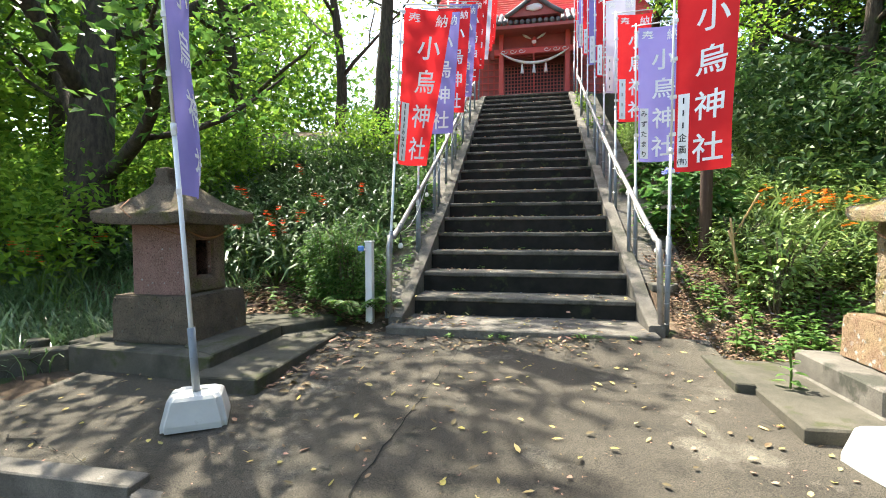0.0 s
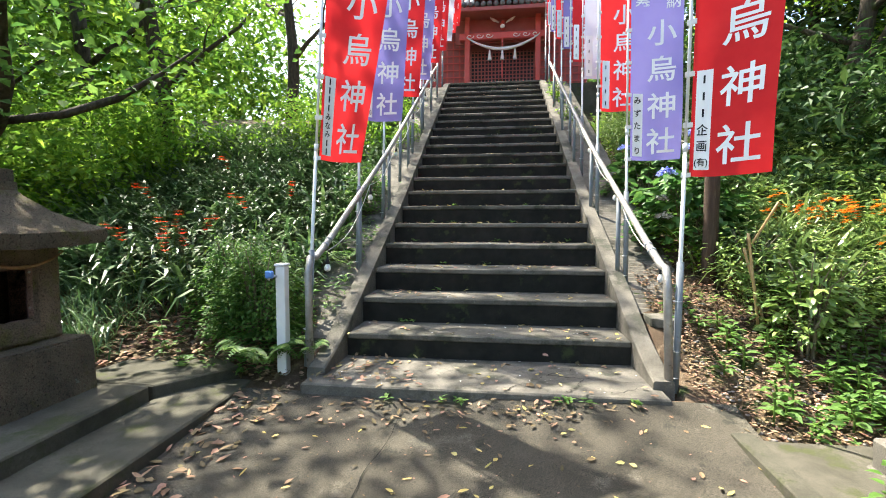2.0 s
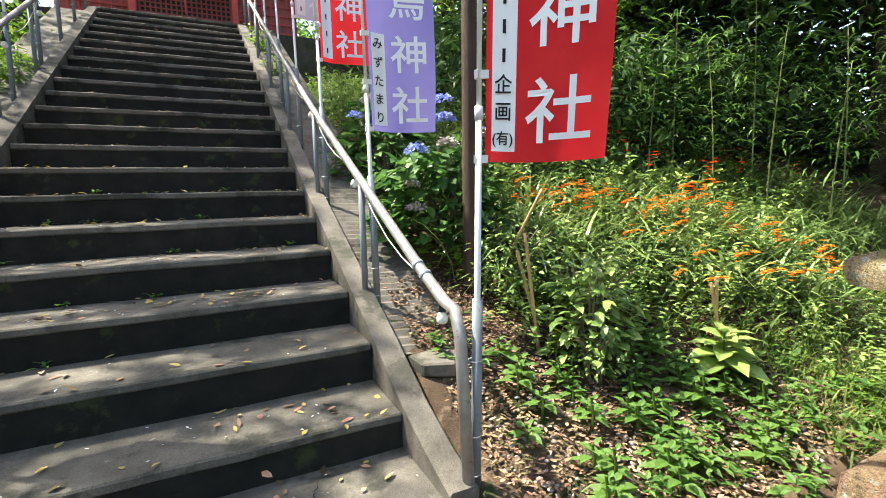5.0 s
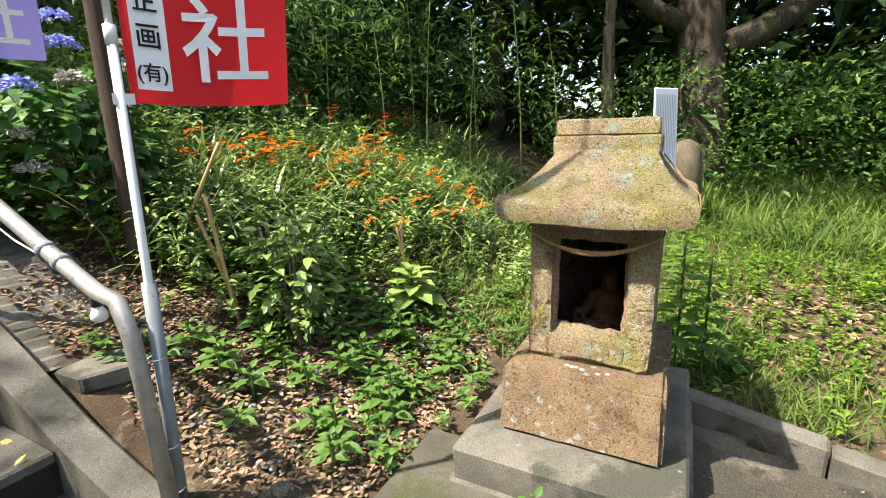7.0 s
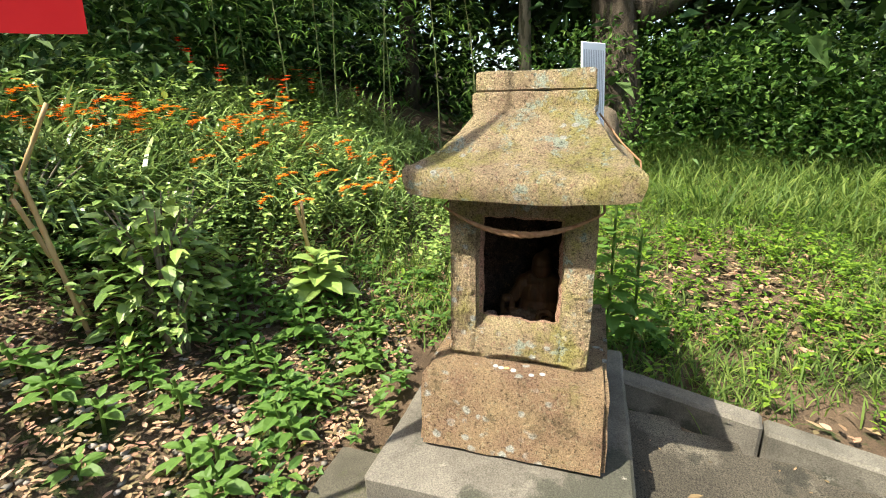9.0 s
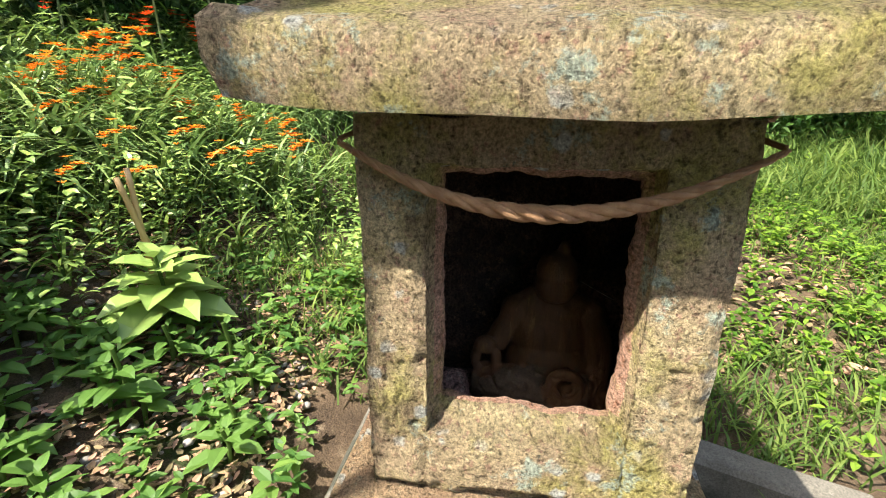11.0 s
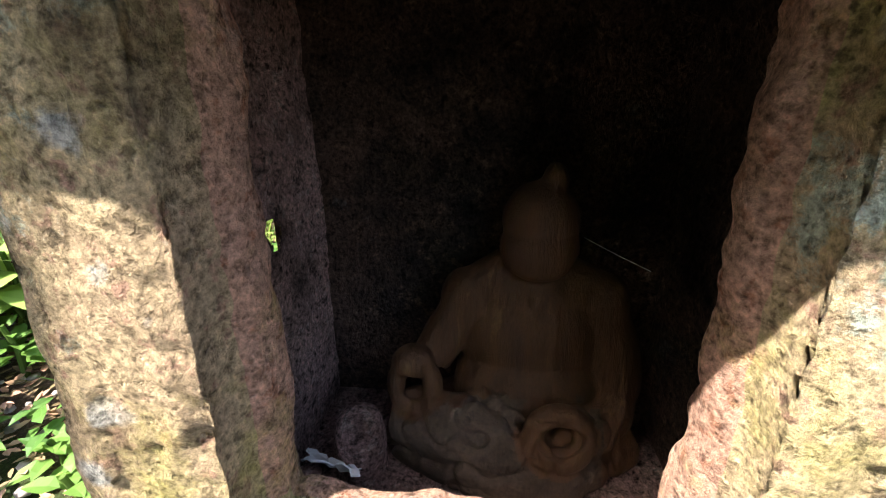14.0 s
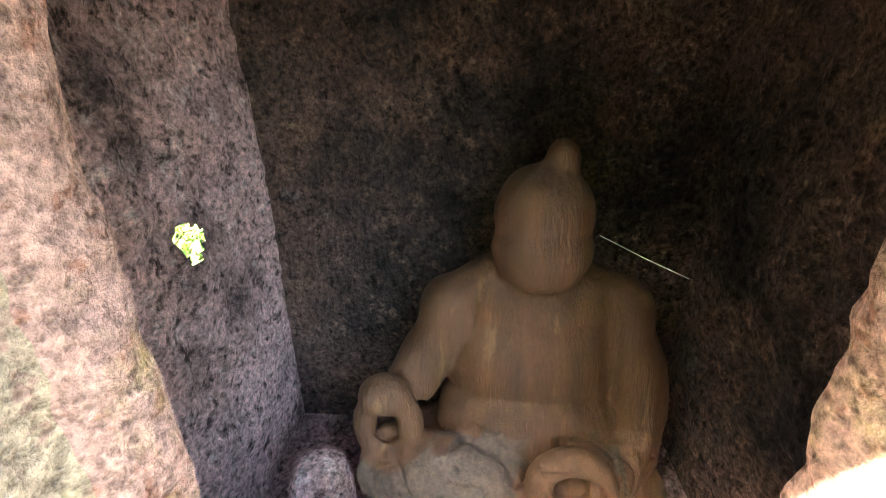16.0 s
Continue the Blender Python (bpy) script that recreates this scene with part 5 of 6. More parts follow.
b = box(-1.672, -1.588, 5.10, 5.185, 0.14, 1.085, 0.006)
part("standpipe", b, SHRINE_WHITE, tp)
part("cap", box(-1.680, -1.580, 5.092, 5.193, 1.085, 1.105, 0.005), SHRINE_WHITE, tp)
part("spout", tube([(-1.66, 5.11, 1.0), (-1.70, 5.07, 1.0), (-1.71, 5.055, 0.97)], 0.012, 8), TIE, tp, smooth=True)
part("tap_handle", box(-1.735, -1.665, 5.03, 5.075, 0.985, 1.05, 0.012), BLUE, tp, "blue plastic tap handle")

sg = thing("information_sign", "tilted white information sheet with small print behind the stone shrine", "sign", (3.95, 3.42, gz(3.95, 3.42)))
part("stake", tube([(3.94, 3.43, gz(3.95, 3.42) - 0.05), (3.94, 3.44, 1.45)], 0.016, 8), BARK_PALE, sg)
sm_ = Matrix.Translation((3.90, 3.46, 1.67)) @ Euler((0, radians(4), radians(52))).to_matrix().to_4x4()
b = bmesh.new()
bmesh.ops.create_cube(b, size=1, matrix=sm_ @ Matrix.Diagonal((0.012, 0.20, 0.50, 1)))
bmesh.ops.bevel(b, geom=b.edges[:], offset=0.004, segments=1, affect='EDGES')
part("sheet", b, SIGN, sg)
gv, gf = [], []
for i in range(12):
    y = -0.08 + i * 0.0145
    h0, h1 = 0.21, -0.21 + 0.1 * ((i * 7) % 3) / 3
    n0 = len(gv)
    gv += [sm_ @ Vector((-0.0075, yy, zz)) for yy, zz in ((y, h0), (y + 0.006, h0), (y + 0.006, h1), (y, h1))]
    gf.append((n0, n0 + 1, n0 + 2, n0 + 3))
for i in range(0, len(gv), 4):
    pydata("print_bar", gv[i:i + 4], [(0, 1, 2, 3)], SIGN_INK, sg)
z = gz(7.5, 3.33)
b = tube([(7.5, 3.33, z - 0.2), (7.5, 3.33, z + 0.5), (7.5, 3.33, z + 0.95), (7.5, 3.33, z + 1.08), (7.5, 3.33, z + 1.13)], 0.2, 10, radii=[0.21, 0.20, 0.19, 0.14, 0.04])
tagged(part("stone_marker", roughen(b, 0.03, 4, 1), STONE_DARK, smooth=True), "rounded mossy stone marker by the big tree", "stone")

# ---- main shrine hall on top ----
FZ, FY, SC = 5.62, 17.6, 0.2
tz = grid_mesh("upper_terrace", np.arange(-4, 4.6, 0.5), np.arange(15.95, 24, 0.5), lambda x, y: 0 * x + 5.60, SOIL, "bare ground of the upper shrine terrace", "ground")
for xa, xb in ((-4.0, -1.45), (1.32, 4.5)):
    wl = box(xa, xb, 15.84, 15.948, 4.3, 5.58, 0.01)
    tagged(part("retaining_wall", wl, MOSSY), "mossy concrete wall holding the upper terrace", "wall", kind="structure")
hall = thing("shrine_hall", "red wooden shrine hall with a grey-tiled porch gable", "shrine", (SC, FY, FZ))
part("floor", box(SC - 3.2, SC + 3.2, FY + 0.6, FY + 4.6, FZ - 0.1, FZ + 0.45, 0.02), SHRINE_DARK, hall)
part("back_wall", box(SC - 3.0, SC + 3.0, FY + 1.25, FY + 1.4, FZ + 0.45, FZ + 3.4), SHRINE_DARK, hall)
for sx in (-1, 1):
    part("column", box(SC + sx * 1.18 - 0.09, SC + sx * 1.18 + 0.09, FY - 0.09, FY + 0.09, FZ - 0.02, FZ + 2.75, 0.02), SHRINE_RED, hall, "vermilion porch column")
    wl = part("lattice_wall", box(SC + sx * 2.1 - 0.85, SC + sx * 2.1 + 0.85, FY + 0.95, FY + 1.05, FZ + 0.2, FZ + 2.6), SHRINE_DARK, hall)
    for i in range(8):
        xx = SC + sx * 2.1 - 0.8 + i * 0.228
        part("lattice_bar", box(xx - 0.025, xx + 0.025, FY + 0.91, FY + 0.948, FZ + 0.2, FZ + 2.6), SHRINE_RED, wl)
    for i in range(10):
        zz = FZ + 0.3 + i * 0.25
        part("lattice_rail", box(SC + sx * 2.1 - 0.85, SC + sx * 2.1 + 0.85, FY + 0.885, FY + 0.909, zz - 0.022, zz + 0.022), SHRINE_RED, wl)
door = part("door", box(SC - 1.15, SC + 1.15, FY + 1.0, FY + 1.06, FZ + 0.45, FZ + 1.95), BLACK, hall, "dark lattice doors")
for i in range(19):
    xx = SC - 1.12 + i * 0.1245
    part("lattice_bar", box(xx - 0.022, xx + 0.022, FY + 0.965, FY + 0.998, FZ + 0.8, FZ + 1.95), SHRINE_DARK, door)
for i in range(9):
    zz = FZ + 0.85 + i * 0.13
    part("lattice_rail", box(SC - 1.15, SC + 1.15, FY + 0.945, FY + 0.963, zz - 0.018, zz + 0.018), SHRINE_DARK, door)
for i in range(5):
    xx = SC - 0.92 + i * 0.46
    part("lower_panel", box(xx - 0.2, xx + 0.2, FY + 0.95, FY + 0.99, FZ + 0.5, FZ + 0.74, 0.006), SHRINE_WHITE, door, "white lower door panel")
part("beam", box(SC - 1.45, SC + 1.45, FY - 0.1, FY + 0.12, FZ + 1.98, FZ + 2.2, 0.02), SHRINE_RED, hall, "carved red lintel beam")
part("upper_wall", box(SC - 1.6, SC + 1.6, FY + 0.2, FY + 0.3, FZ + 1.95, FZ + 3.1), SHRINE_DARK, hall)
for sx in (-1, 1):
    for i in range(3):
        cx_ = SC + sx * (0.45 + 0.32 * i)
        sp_ = [(cx_ + (0.02 + 0.013 * a) * math.cos(a * sx) * 1.3, FY - 0.115, FZ + 2.09 + (0.02 + 0.010 * a) * math.sin(a)) for a in np.linspace(0, 6.5, 16)]
        part("scroll_carving", tube(sp_, 0.014, 6), SHRINE_WHITE, hall, smooth=True)
part("bracket_carving", roughen(blob((SC, FY - 0.05, FZ + 2.42), 0.17, sx=0.5, sy=0.5, sz=1.0), 0.04, 9), SHRINE_RED, hall, smooth=True)
part("bracket_crest", blob((SC, FY - 0.16, FZ + 2.36), 0.09, sz=0.8, sy=0.4), SHRINE_WHITE, hall, smooth=True)
for sx in (-1, 1):
    part("bracket_wing", tube([(SC + sx * 0.12, FY - 0.1, FZ + 2.5), (SC + sx * 0.3, FY - 0.1, FZ + 2.6), (SC + sx * 0.42, FY - 0.1, FZ + 2.68)], 0.04, 8, radii=[0.02, 0.05, 0.012]), SHRINE_WHITE, hall, smooth=True)
rope = thing("sacred_rope", "pale sacred straw rope with three tassels under the porch beam", "rope", (SC, FY - 0.2, FZ + 1.8))
part("rope", tube([(SC + x, FY - 0.17, FZ + 1.62 + 0.42 * (x / 1.2) ** 2) for x in np.linspace(-1.2, 1.2, 20)], 0.05, 10, radii=[0.02 + 0.035 * (1 - (x / 1.2) ** 2) for x in np.linspace(-1.2, 1.2, 20)]), SHRINE_WHITE, rope, smooth=True)
for x in (-0.42, 0.0, 0.42):
    part("tassel", tube([(SC + x, FY - 0.17, FZ + 1.6), (SC + x, FY - 0.17, FZ + 1.5), (SC + x, FY - 0.17, FZ + 1.26)], 0.04, 10, radii=[0.02, 0.035, 0.07]), SHRINE_WHITE, rope)
part("bell_cord", tube([(SC, FY - 0.13, FZ + 2.0), (SC, FY - 0.13, FZ + 0.7)], 0.025, 8), SHRINE_RED, rope)
# porch roof: curved grey tiles with a gable, and the red main roof behind
pr = thing("porch_roof", "grey tiled porch roof with a small gable", "roof", (SC, FY, FZ + 3.0))
for i in range(19):
    x0 = SC - 1.95 + i * 0.205
    cz_ = lambda u: FZ + 2.85 + 0.75 * u + 0.25 * u * u
    b = tube([(x0 + 0.1, FY - 0.75 + 1.7 * u, cz_(u)) for u in np.linspace(0, 1, 6)], 0.085, 8)
    part("tile_row", b, TILE_GREY, pr, smooth=True)
part("eave_board", box(SC - 2.0, SC + 2.0, FY - 0.72, FY - 0.62, FZ + 2.66, FZ + 2.78, 0.01), SHRINE_DARK, pr)
part("soffit", box(SC - 2.0, SC + 2.0, FY - 0.62, FY + 1.0, FZ + 2.74, FZ + 2.79), SHRINE_DARK, pr)
gb = bmesh.new()
pk = FZ + 3.75
for sx in (-1, 1):
    pts = [(SC + sx * (1.0 * t), FY - 0.82, pk - 0.72 * t ** 0.85 - 0.02 * math.sin(3 * t)) for t in np.linspace(0, 1, 7)]
    tube(pts, 0.075, 8, gb)
part("gable_tiles", gb, TILE_GREY, pr, smooth=True)
g = bmesh.new()
tri_ = [(SC - 0.92, FZ + 3.05), (SC + 0.92, FZ + 3.05), (SC, pk)]
f0 = [g.verts.new((x, FY - 0.74, z)) for x, z in tri_]
f1 = [g.verts.new((x, FY + 0.4, z)) for x, z in tri_]
g.faces.new(f0)
g.faces.new(f1[::-1])
for k in range(3):
    g.faces.new((f0[k], f1[k], f1[(k + 1) % 3], f0[(k + 1) % 3]))
part("gable_board", g, SHRINE_DARK, pr)
part("gable_crest", roughen(blob((SC, FY - 0.79, FZ + 3.3), 0.3, sy=0.2, sz=0.42), 0.03, 8), SHRINE_WHITE, pr, "white carved gable crest", smooth=True)
part("ridge_tile", blob((SC, FY - 0.85, pk + 0.1), 0.16, sy=0.6, sz=1.0), TILE_GREY, pr, smooth=True)
rf = thing("hall_roof", "red sheet-tiled main roof of the shrine hall", "roof", (SC, FY + 2, FZ + 3.6))
for i in range(34):
    x0 = SC - 4.1 + i * 0.245
    part("tile_row", box(x0 + 0.012, x0 + 0.237, FY + 0.3, FY + 0.36, FZ + 3.2, FZ + 3.32, 0.01), ROOF_RED, rf)
for j in range(14):
    u0 = j / 14
    y0, z0 = FY + 0.4 + 2.9 * u0, FZ + 3.3 + 2.1 * u0 + 0.4 * u0 * u0
    part("tile_course", box(SC - 4.1, SC + 4.1, y0, y0 + 0.26, z0, z0 + 0.16, 0.02), ROOF_RED, rf)
part("roof_ridge", box(SC - 3.6, SC + 3.6, FY + 3.2, FY + 3.5, FZ + 5.6, FZ + 6.0, 0.04), TILE_GREY, rf)


# ---- trees ----
def limb(b, p, d, length, r0, r1, bend, seed, sides=9, n=7):
    rg = random.Random(seed)
    pts, rad = [Vector(p)], [r0]
    d = Vector(d).normalized()
    for i in range(n):
        d = (d + Vector((rg.uniform(-bend, bend), rg.uniform(-bend, bend), rg.uniform(-bend * 0.5, bend)))).normalized()
        pts.append(pts[-1] + d * length / n)
        rad.append(r0 + (r1 - r0) * (i + 1) / n)
    tube(pts, r0, sides, b, radii=rad)
    return pts, d


def tree(x, y, h, r, lean, seed, bark, leaf, crown, leaf_n, leaf_size, label, n_limb=7, limb_from=0.35, limb_len=0.45):
    """A trunk with tapering limbs; the crown is many small leaves gathered round the limb ends. crown: flattening of the leaf cloud."""
    rg = random.Random(seed)
    lr = np.random.default_rng(seed)
    z = gz(x, y) - 0.15
    th = thing("tree", label, "tree", (x, y, z))
    b = bmesh.new()
    pts, d = limb(b, (x, y, z), (lean[0], lean[1], 1), h * 0.8, r, r * 0.35, 0.10, seed, 12, 12)
    ends = [pts[-1], pts[-3]]
    for k in range(n_limb):
        i = int(len(pts) * (limb_from + (0.95 - limb_from) * k / n_limb))
        a = k * 2.4 + rg.uniform(-0.4, 0.4)
        ln = h * limb_len * rg.uniform(0.7, 1.1)
        q, dd = limb(b, pts[i], (math.cos(a), math.sin(a), rg.uniform(0.25, 0.8)), ln, r * 0.36, r * 0.08, 0.2, seed * 31 + k, 8, 6)
        ends += [q[-1], q[-2], q[-4]]
        for s in range(2):
            a2 = a + rg.choice((-0.9, 0.9)) + rg.uniform(-0.3, 0.3)
            q2, _ = limb(b, q[2 + s], (math.cos(a2), math.sin(a2), rg.uniform(0, 0.5)), ln * 0.55, r * 0.14, r * 0.04, 0.25, seed * 57 + k * 2 + s, 6, 4)
            ends += [q2[-1], q2[-2]]
    roughen(b, r * 0.10, 2.5)
    part("trunk", b, bark, th, smooth=True)
    e = np.array([tuple(p) for p in ends])
    # twigs: clumps round the ends, then leaves in flat sprays round the clumps
    nc = max(20, leaf_n // 70)
    cc = e[lr.integers(0, len(e), nc)] + lr.normal(0, 1, (nc, 3)) * np.array([1, 1, crown]) * h * 0.075
    pos = cc[lr.integers(0, nc, leaf_n)] + lr.normal(0, 1, (leaf_n, 3)) * np.array([0.42, 0.42, 0.14]) * (h * 0.09)
    pos[:, 2] = np.maximum(pos[:, 2], z + h * 0.16)
    pos = pos[thin_for_sunlight(pos, lr)]
    leaf_n = len(pos)
    v, f = diamonds(pos, lr.uniform(0, 6.28, leaf_n), lr.uniform(0.6, 1.3, leaf_n) * leaf_size, lr.uniform(0.5, 0.75, leaf_n) * leaf_size, lr.normal(-0.25, 0.35, leaf_n), lr.normal(0, 0.4, leaf_n))
    pydata("crown", v, f, leaf, th)
    return th


T = "tall broadleaf tree with dark bark"
tree(-7.35, 6.8, 10.5, 0.42, (0.05, 0.0), 3, BARK, LEAF, 0.5, 16000, 0.17, "large dark-barked tree with spreading leafy limbs", 9, 0.22, 0.5)
tree(-4.4, 13.6, 13, 0.27, (0.0, 0.0), 5, BARK, LEAF_DARK, 0.6, 9000, 0.2, "slim straight tree on the upper bank", 6, 0.55, 0.3)
tree(-8.0, 12.0, 9, 0.22, (0.25, -0.1), 7, BARK, LEAF_LIGHT, 0.5, 12000, 0.19, "bright green leaning tree on the bank", 7, 0.3, 0.45)
tree(-11.5, 9.5, 9, 0.2, (0.1, 0.1), 9, BARK, LEAF_LIGHT, 0.5, 12000, 0.2, "sunlit light green tree behind the bank", 7, 0.25, 0.45)
tree(-12.5, 14.5, 12, 0.25, (0.0, 0.0), 11, BARK, LEAF, 0.5, 8000, 0.2, T, 7, 0.3, 0.45)
tree(-8.0, 19.0, 12, 0.25, (0.1, 0.0), 13, BARK, LEAF_LIGHT, 0.5, 8000, 0.2, "light green tree on the upper terrace", 7, 0.3, 0.45)
tree(7.2, 11.8, 8.0, 0.2, (-0.15, -0.1), 15, BARK, LEAF_LIGHT, 0.45, 9000, 0.13, "maple-like tree with light green leaves and branching trunk", 8, 0.25, 0.5)
tree(9.9, 3.0, 10, 0.46, (0.05, 0.05), 17, BARK, LEAF_DARK, 0.5, 9000, 0.16, "big mossy tree with a heavy low limb", 8, 0.3, 0.5)
tree(11.0, 4.6, 10, 0.15, (-0.02, 0.12), 19, BARK_PALE, LEAF_DARK, 0.5, 5000, 0.16, "slender pale-barked tree at the wood's edge", 6, 0.5, 0.35)
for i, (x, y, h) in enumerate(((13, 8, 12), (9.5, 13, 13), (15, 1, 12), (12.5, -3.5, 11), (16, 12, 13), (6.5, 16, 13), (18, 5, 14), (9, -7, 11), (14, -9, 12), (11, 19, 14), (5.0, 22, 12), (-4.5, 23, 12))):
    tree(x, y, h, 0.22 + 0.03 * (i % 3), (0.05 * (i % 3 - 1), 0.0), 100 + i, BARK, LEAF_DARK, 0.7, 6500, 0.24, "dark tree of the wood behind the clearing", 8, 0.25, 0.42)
# the heavy low limb
b = bmesh.new()
limb(b, (9.95, 2.95, gz(9.9, 3.0) + 2.2), (0.25, -1, 0.35), 4.2, 0.24, 0.10, 0.12, 5, 12, 8)
o = part("limb", roughen(b, 0.03, 3), BARK, bpy.data.objects["tree.007"], "mossy heavy limb", smooth=True)


def cloud(name, n, box_, size, material, label, category, clump=0.5, seed=1, floor=True, per=60, thin=0.5):
    """Leaves in clumps through a block of space above the ground."""
    lr = np.random.default_rng(seed)
    nc = max(8, n // per)
    x0, x1, y0, y1, h0, h1 = box_
    c = np.stack([lr.uniform(x0, x1, nc), lr.uniform(y0, y1, nc), lr.uniform(h0, h1, nc)], 1)
    c[:, 2] += ground_z(c[:, 0], c[:, 1])
    p = c[lr.integers(0, nc, n)] + lr.normal(0, 1, (n, 3)) * np.array([clump, clump, clump * 0.5])
    p[:, 2] = np.maximum(p[:, 2], ground_z(p[:, 0], p[:, 1]) + 0.02)
    if h1 > 3:
        p = p[thin_for_sunlight(p, lr)]
        n = len(p)
    v, f = diamonds(p, lr.uniform(0, 6.28, n), lr.uniform(0.6, 1.4, n) * size, lr.uniform(0.6, 1.4, n) * size * thin, lr.normal(-0.2, 0.5, n), lr.normal(0, 0.5, n))
    return tagged(pydata(name, v, f, material), label, category, kind="stuff")


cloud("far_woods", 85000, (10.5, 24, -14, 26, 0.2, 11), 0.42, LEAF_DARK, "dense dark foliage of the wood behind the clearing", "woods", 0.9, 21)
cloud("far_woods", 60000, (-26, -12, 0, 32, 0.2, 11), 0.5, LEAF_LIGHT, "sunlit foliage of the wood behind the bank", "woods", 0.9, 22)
cloud("far_woods", 16000, (-13, 13, 25, 34, 0.2, 6), 0.40, LEAF, "trees behind the shrine hall", "woods", 0.9, 23)
cloud("far_woods", 9000, (-20, 22, -22, -10, 0.2, 9), 0.45, LEAF, "trees across the road", "woods", 0.9, 24)
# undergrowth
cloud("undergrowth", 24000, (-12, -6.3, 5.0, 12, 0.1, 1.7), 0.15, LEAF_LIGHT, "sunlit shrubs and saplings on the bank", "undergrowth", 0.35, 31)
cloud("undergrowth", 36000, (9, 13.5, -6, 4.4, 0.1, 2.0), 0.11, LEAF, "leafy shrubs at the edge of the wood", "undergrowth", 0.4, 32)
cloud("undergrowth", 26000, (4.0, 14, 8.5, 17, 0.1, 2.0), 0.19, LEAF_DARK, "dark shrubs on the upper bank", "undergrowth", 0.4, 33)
cloud("undergrowth", 5000, (-5.5, -2.4, 11, 15.5, 0.2, 1.2), 0.12, LEAF_LIGHT, "light green shrubs near the top of the bank", "undergrowth", 0.35, 34)

# ---- bamboo ----
def bamboo(x, y, h, lean, seed, n=160):
    lr = np.random.default_rng(seed)
    z = gz(x, y) - 0.05
    th = thing("bamboo_plant", "slender bamboo with drooping narrow leaves", "bamboo", (x, y, z), "bamboo at the wood's edge")
    t = np.linspace(0, 1, 14)
    pts = np.stack([x + lean[0] * h * t ** 2, y + lean[1] * h * t ** 2, z + h * t], 1)
    part("culm", tube([tuple(p) for p in pts], 0.014, 7, radii=[0.016 - 0.012 * q for q in t]), CULM, th, smooth=True)
    k = lr.uniform(0.35, 1.0, n)
    p = np.stack([np.interp(k, t, pts[:, i]) for i in range(3)], 1) + lr.normal(0, 1, (n, 3)) * np.array([0.26, 0.26, 0.1]) * (0.5 + k[:, None])
    v, f = blades(p, lr.uniform(0, 6.28, n), lr.uniform(0.16, 0.32, n), lr.uniform(0.018, 0.032, n), lr.uniform(-0.3, 0.5, n), lr.uniform(0.6, 1.5, n), 3)
    pydata("leaves", v, f.tolist(), LEAF, th)


for i, (x, y, h) in enumerate(((7.0, 7.6, 2.6), (7.6, 7.2, 2.9), (8.0, 6.6, 2.4), (8.4, 7.9, 3.3), (9.0, 6.9, 3.0), (7.4, 8.6, 2.8), (6.6, 8.4, 2.2), (9.2, 5.4, 2.6), (9.6, 6.2, 3.4), (8.8, 4.7, 2.0), (6.0, 9.2, 2.4), (10.2, 5.6, 3.2))):
    bamboo(x, y, h, (0.08 * math.sin(i * 2.1), 0.08 * math.cos(i * 1.7)), 300 + i, 190)


# ---- grasses and low plants ----
def strip_region(n, x0, x1, y0, y1, keep, seed):
    lr = np.random.default_rng(seed)
    x, y = lr.uniform(x0, x1, n), lr.uniform(y0, y1, n)
    m = keep(x, y)
    x, y = x[m], y[m]
    return np.stack([x, y, ground_z(x, y) - 0.03], 1), lr


def sward(name, n, region, keep, length, width, material, label, seed, rise=(0.7, 1.5), droop=(0.8, 2.2), segs=4, tuft=0, spread=0.08):
    p, lr = strip_region(n, *region, keep, seed)
    if tuft:
        p = np.repeat(p, tuft, 0)
        p[:, :2] += lr.normal(0, spread, (len(p), 2))
    k = len(p)
    v, f = blades(p, lr.uniform(0, 6.28, k), lr.uniform(*length, k), lr.uniform(*width, k), lr.uniform(*rise, k), lr.uniform(*droop, k), segs)
    return tagged(pydata(name, v, f.tolist(), material), label, "grass", kind="stuff")


def patchy(x, y, s=1.1, cut=0.0, off=0.0):
    return np.sin(s * x + 1.3 * np.sin(0.7 * y + off)) + np.sin(1.3 * s * y + 1.1 * np.sin(0.9 * x + off)) > cut


# long strap leaves that cover the left bank
sward("bank_grass", 3300, (-10.5, -2.1, 5.9, 14.5), lambda x, y: (y > 6.1 + 0.10 * (-x - 3)) & (x < -1.95), (0.45, 0.9), (0.030, 0.064), GRASS_DEEP, "long glossy strap leaves covering the bank", 41,
      (0.8, 1.5), (1.3, 2.6), 4, 8, 0.14)
sward("bank_grass", 2000, (2.6, 9.5, 6.2, 14.5), lambda x, y: (y > 6.3 + 0.0 * x) & (x > 2.3 + 0.05 * (y - 6)), (0.45, 0.9), (0.018, 0.036), STRAP_SUN_TINT, "long leafy grass covering the far bank", 42,
      (0.7, 1.5), (1.2, 2.6), 4, 8, 0.14)
sward("lily_leaves", 330, (3.1, 5.8, 5.4, 7.3), lambda x, y: y > 6.9 - 0.45 * (x - 2.6), (0.5, 0.95), (0.018, 0.034), STRAP_SUN_TINT, "arching strap leaves of the orange lilies", 43, (0.9, 1.5), (1.2, 2.4), 5, 10, 0.10)
sward("lawn_grass", 7500, (3.3, 11.5, -4.5, 5.4), lambda x, y: (x > kerb_x(np.minimum(y, 3.4)) + 0.16) & (x + 0.25 * y > 4.2) & patchy(x, y, 1.9, -1.25), (0.06, 0.22), (0.006, 0.014), GRASS,
      "rough grass beyond the kerb", 44, (0.8, 1.5), (0.5, 1.8), 3, 12, 0.09)
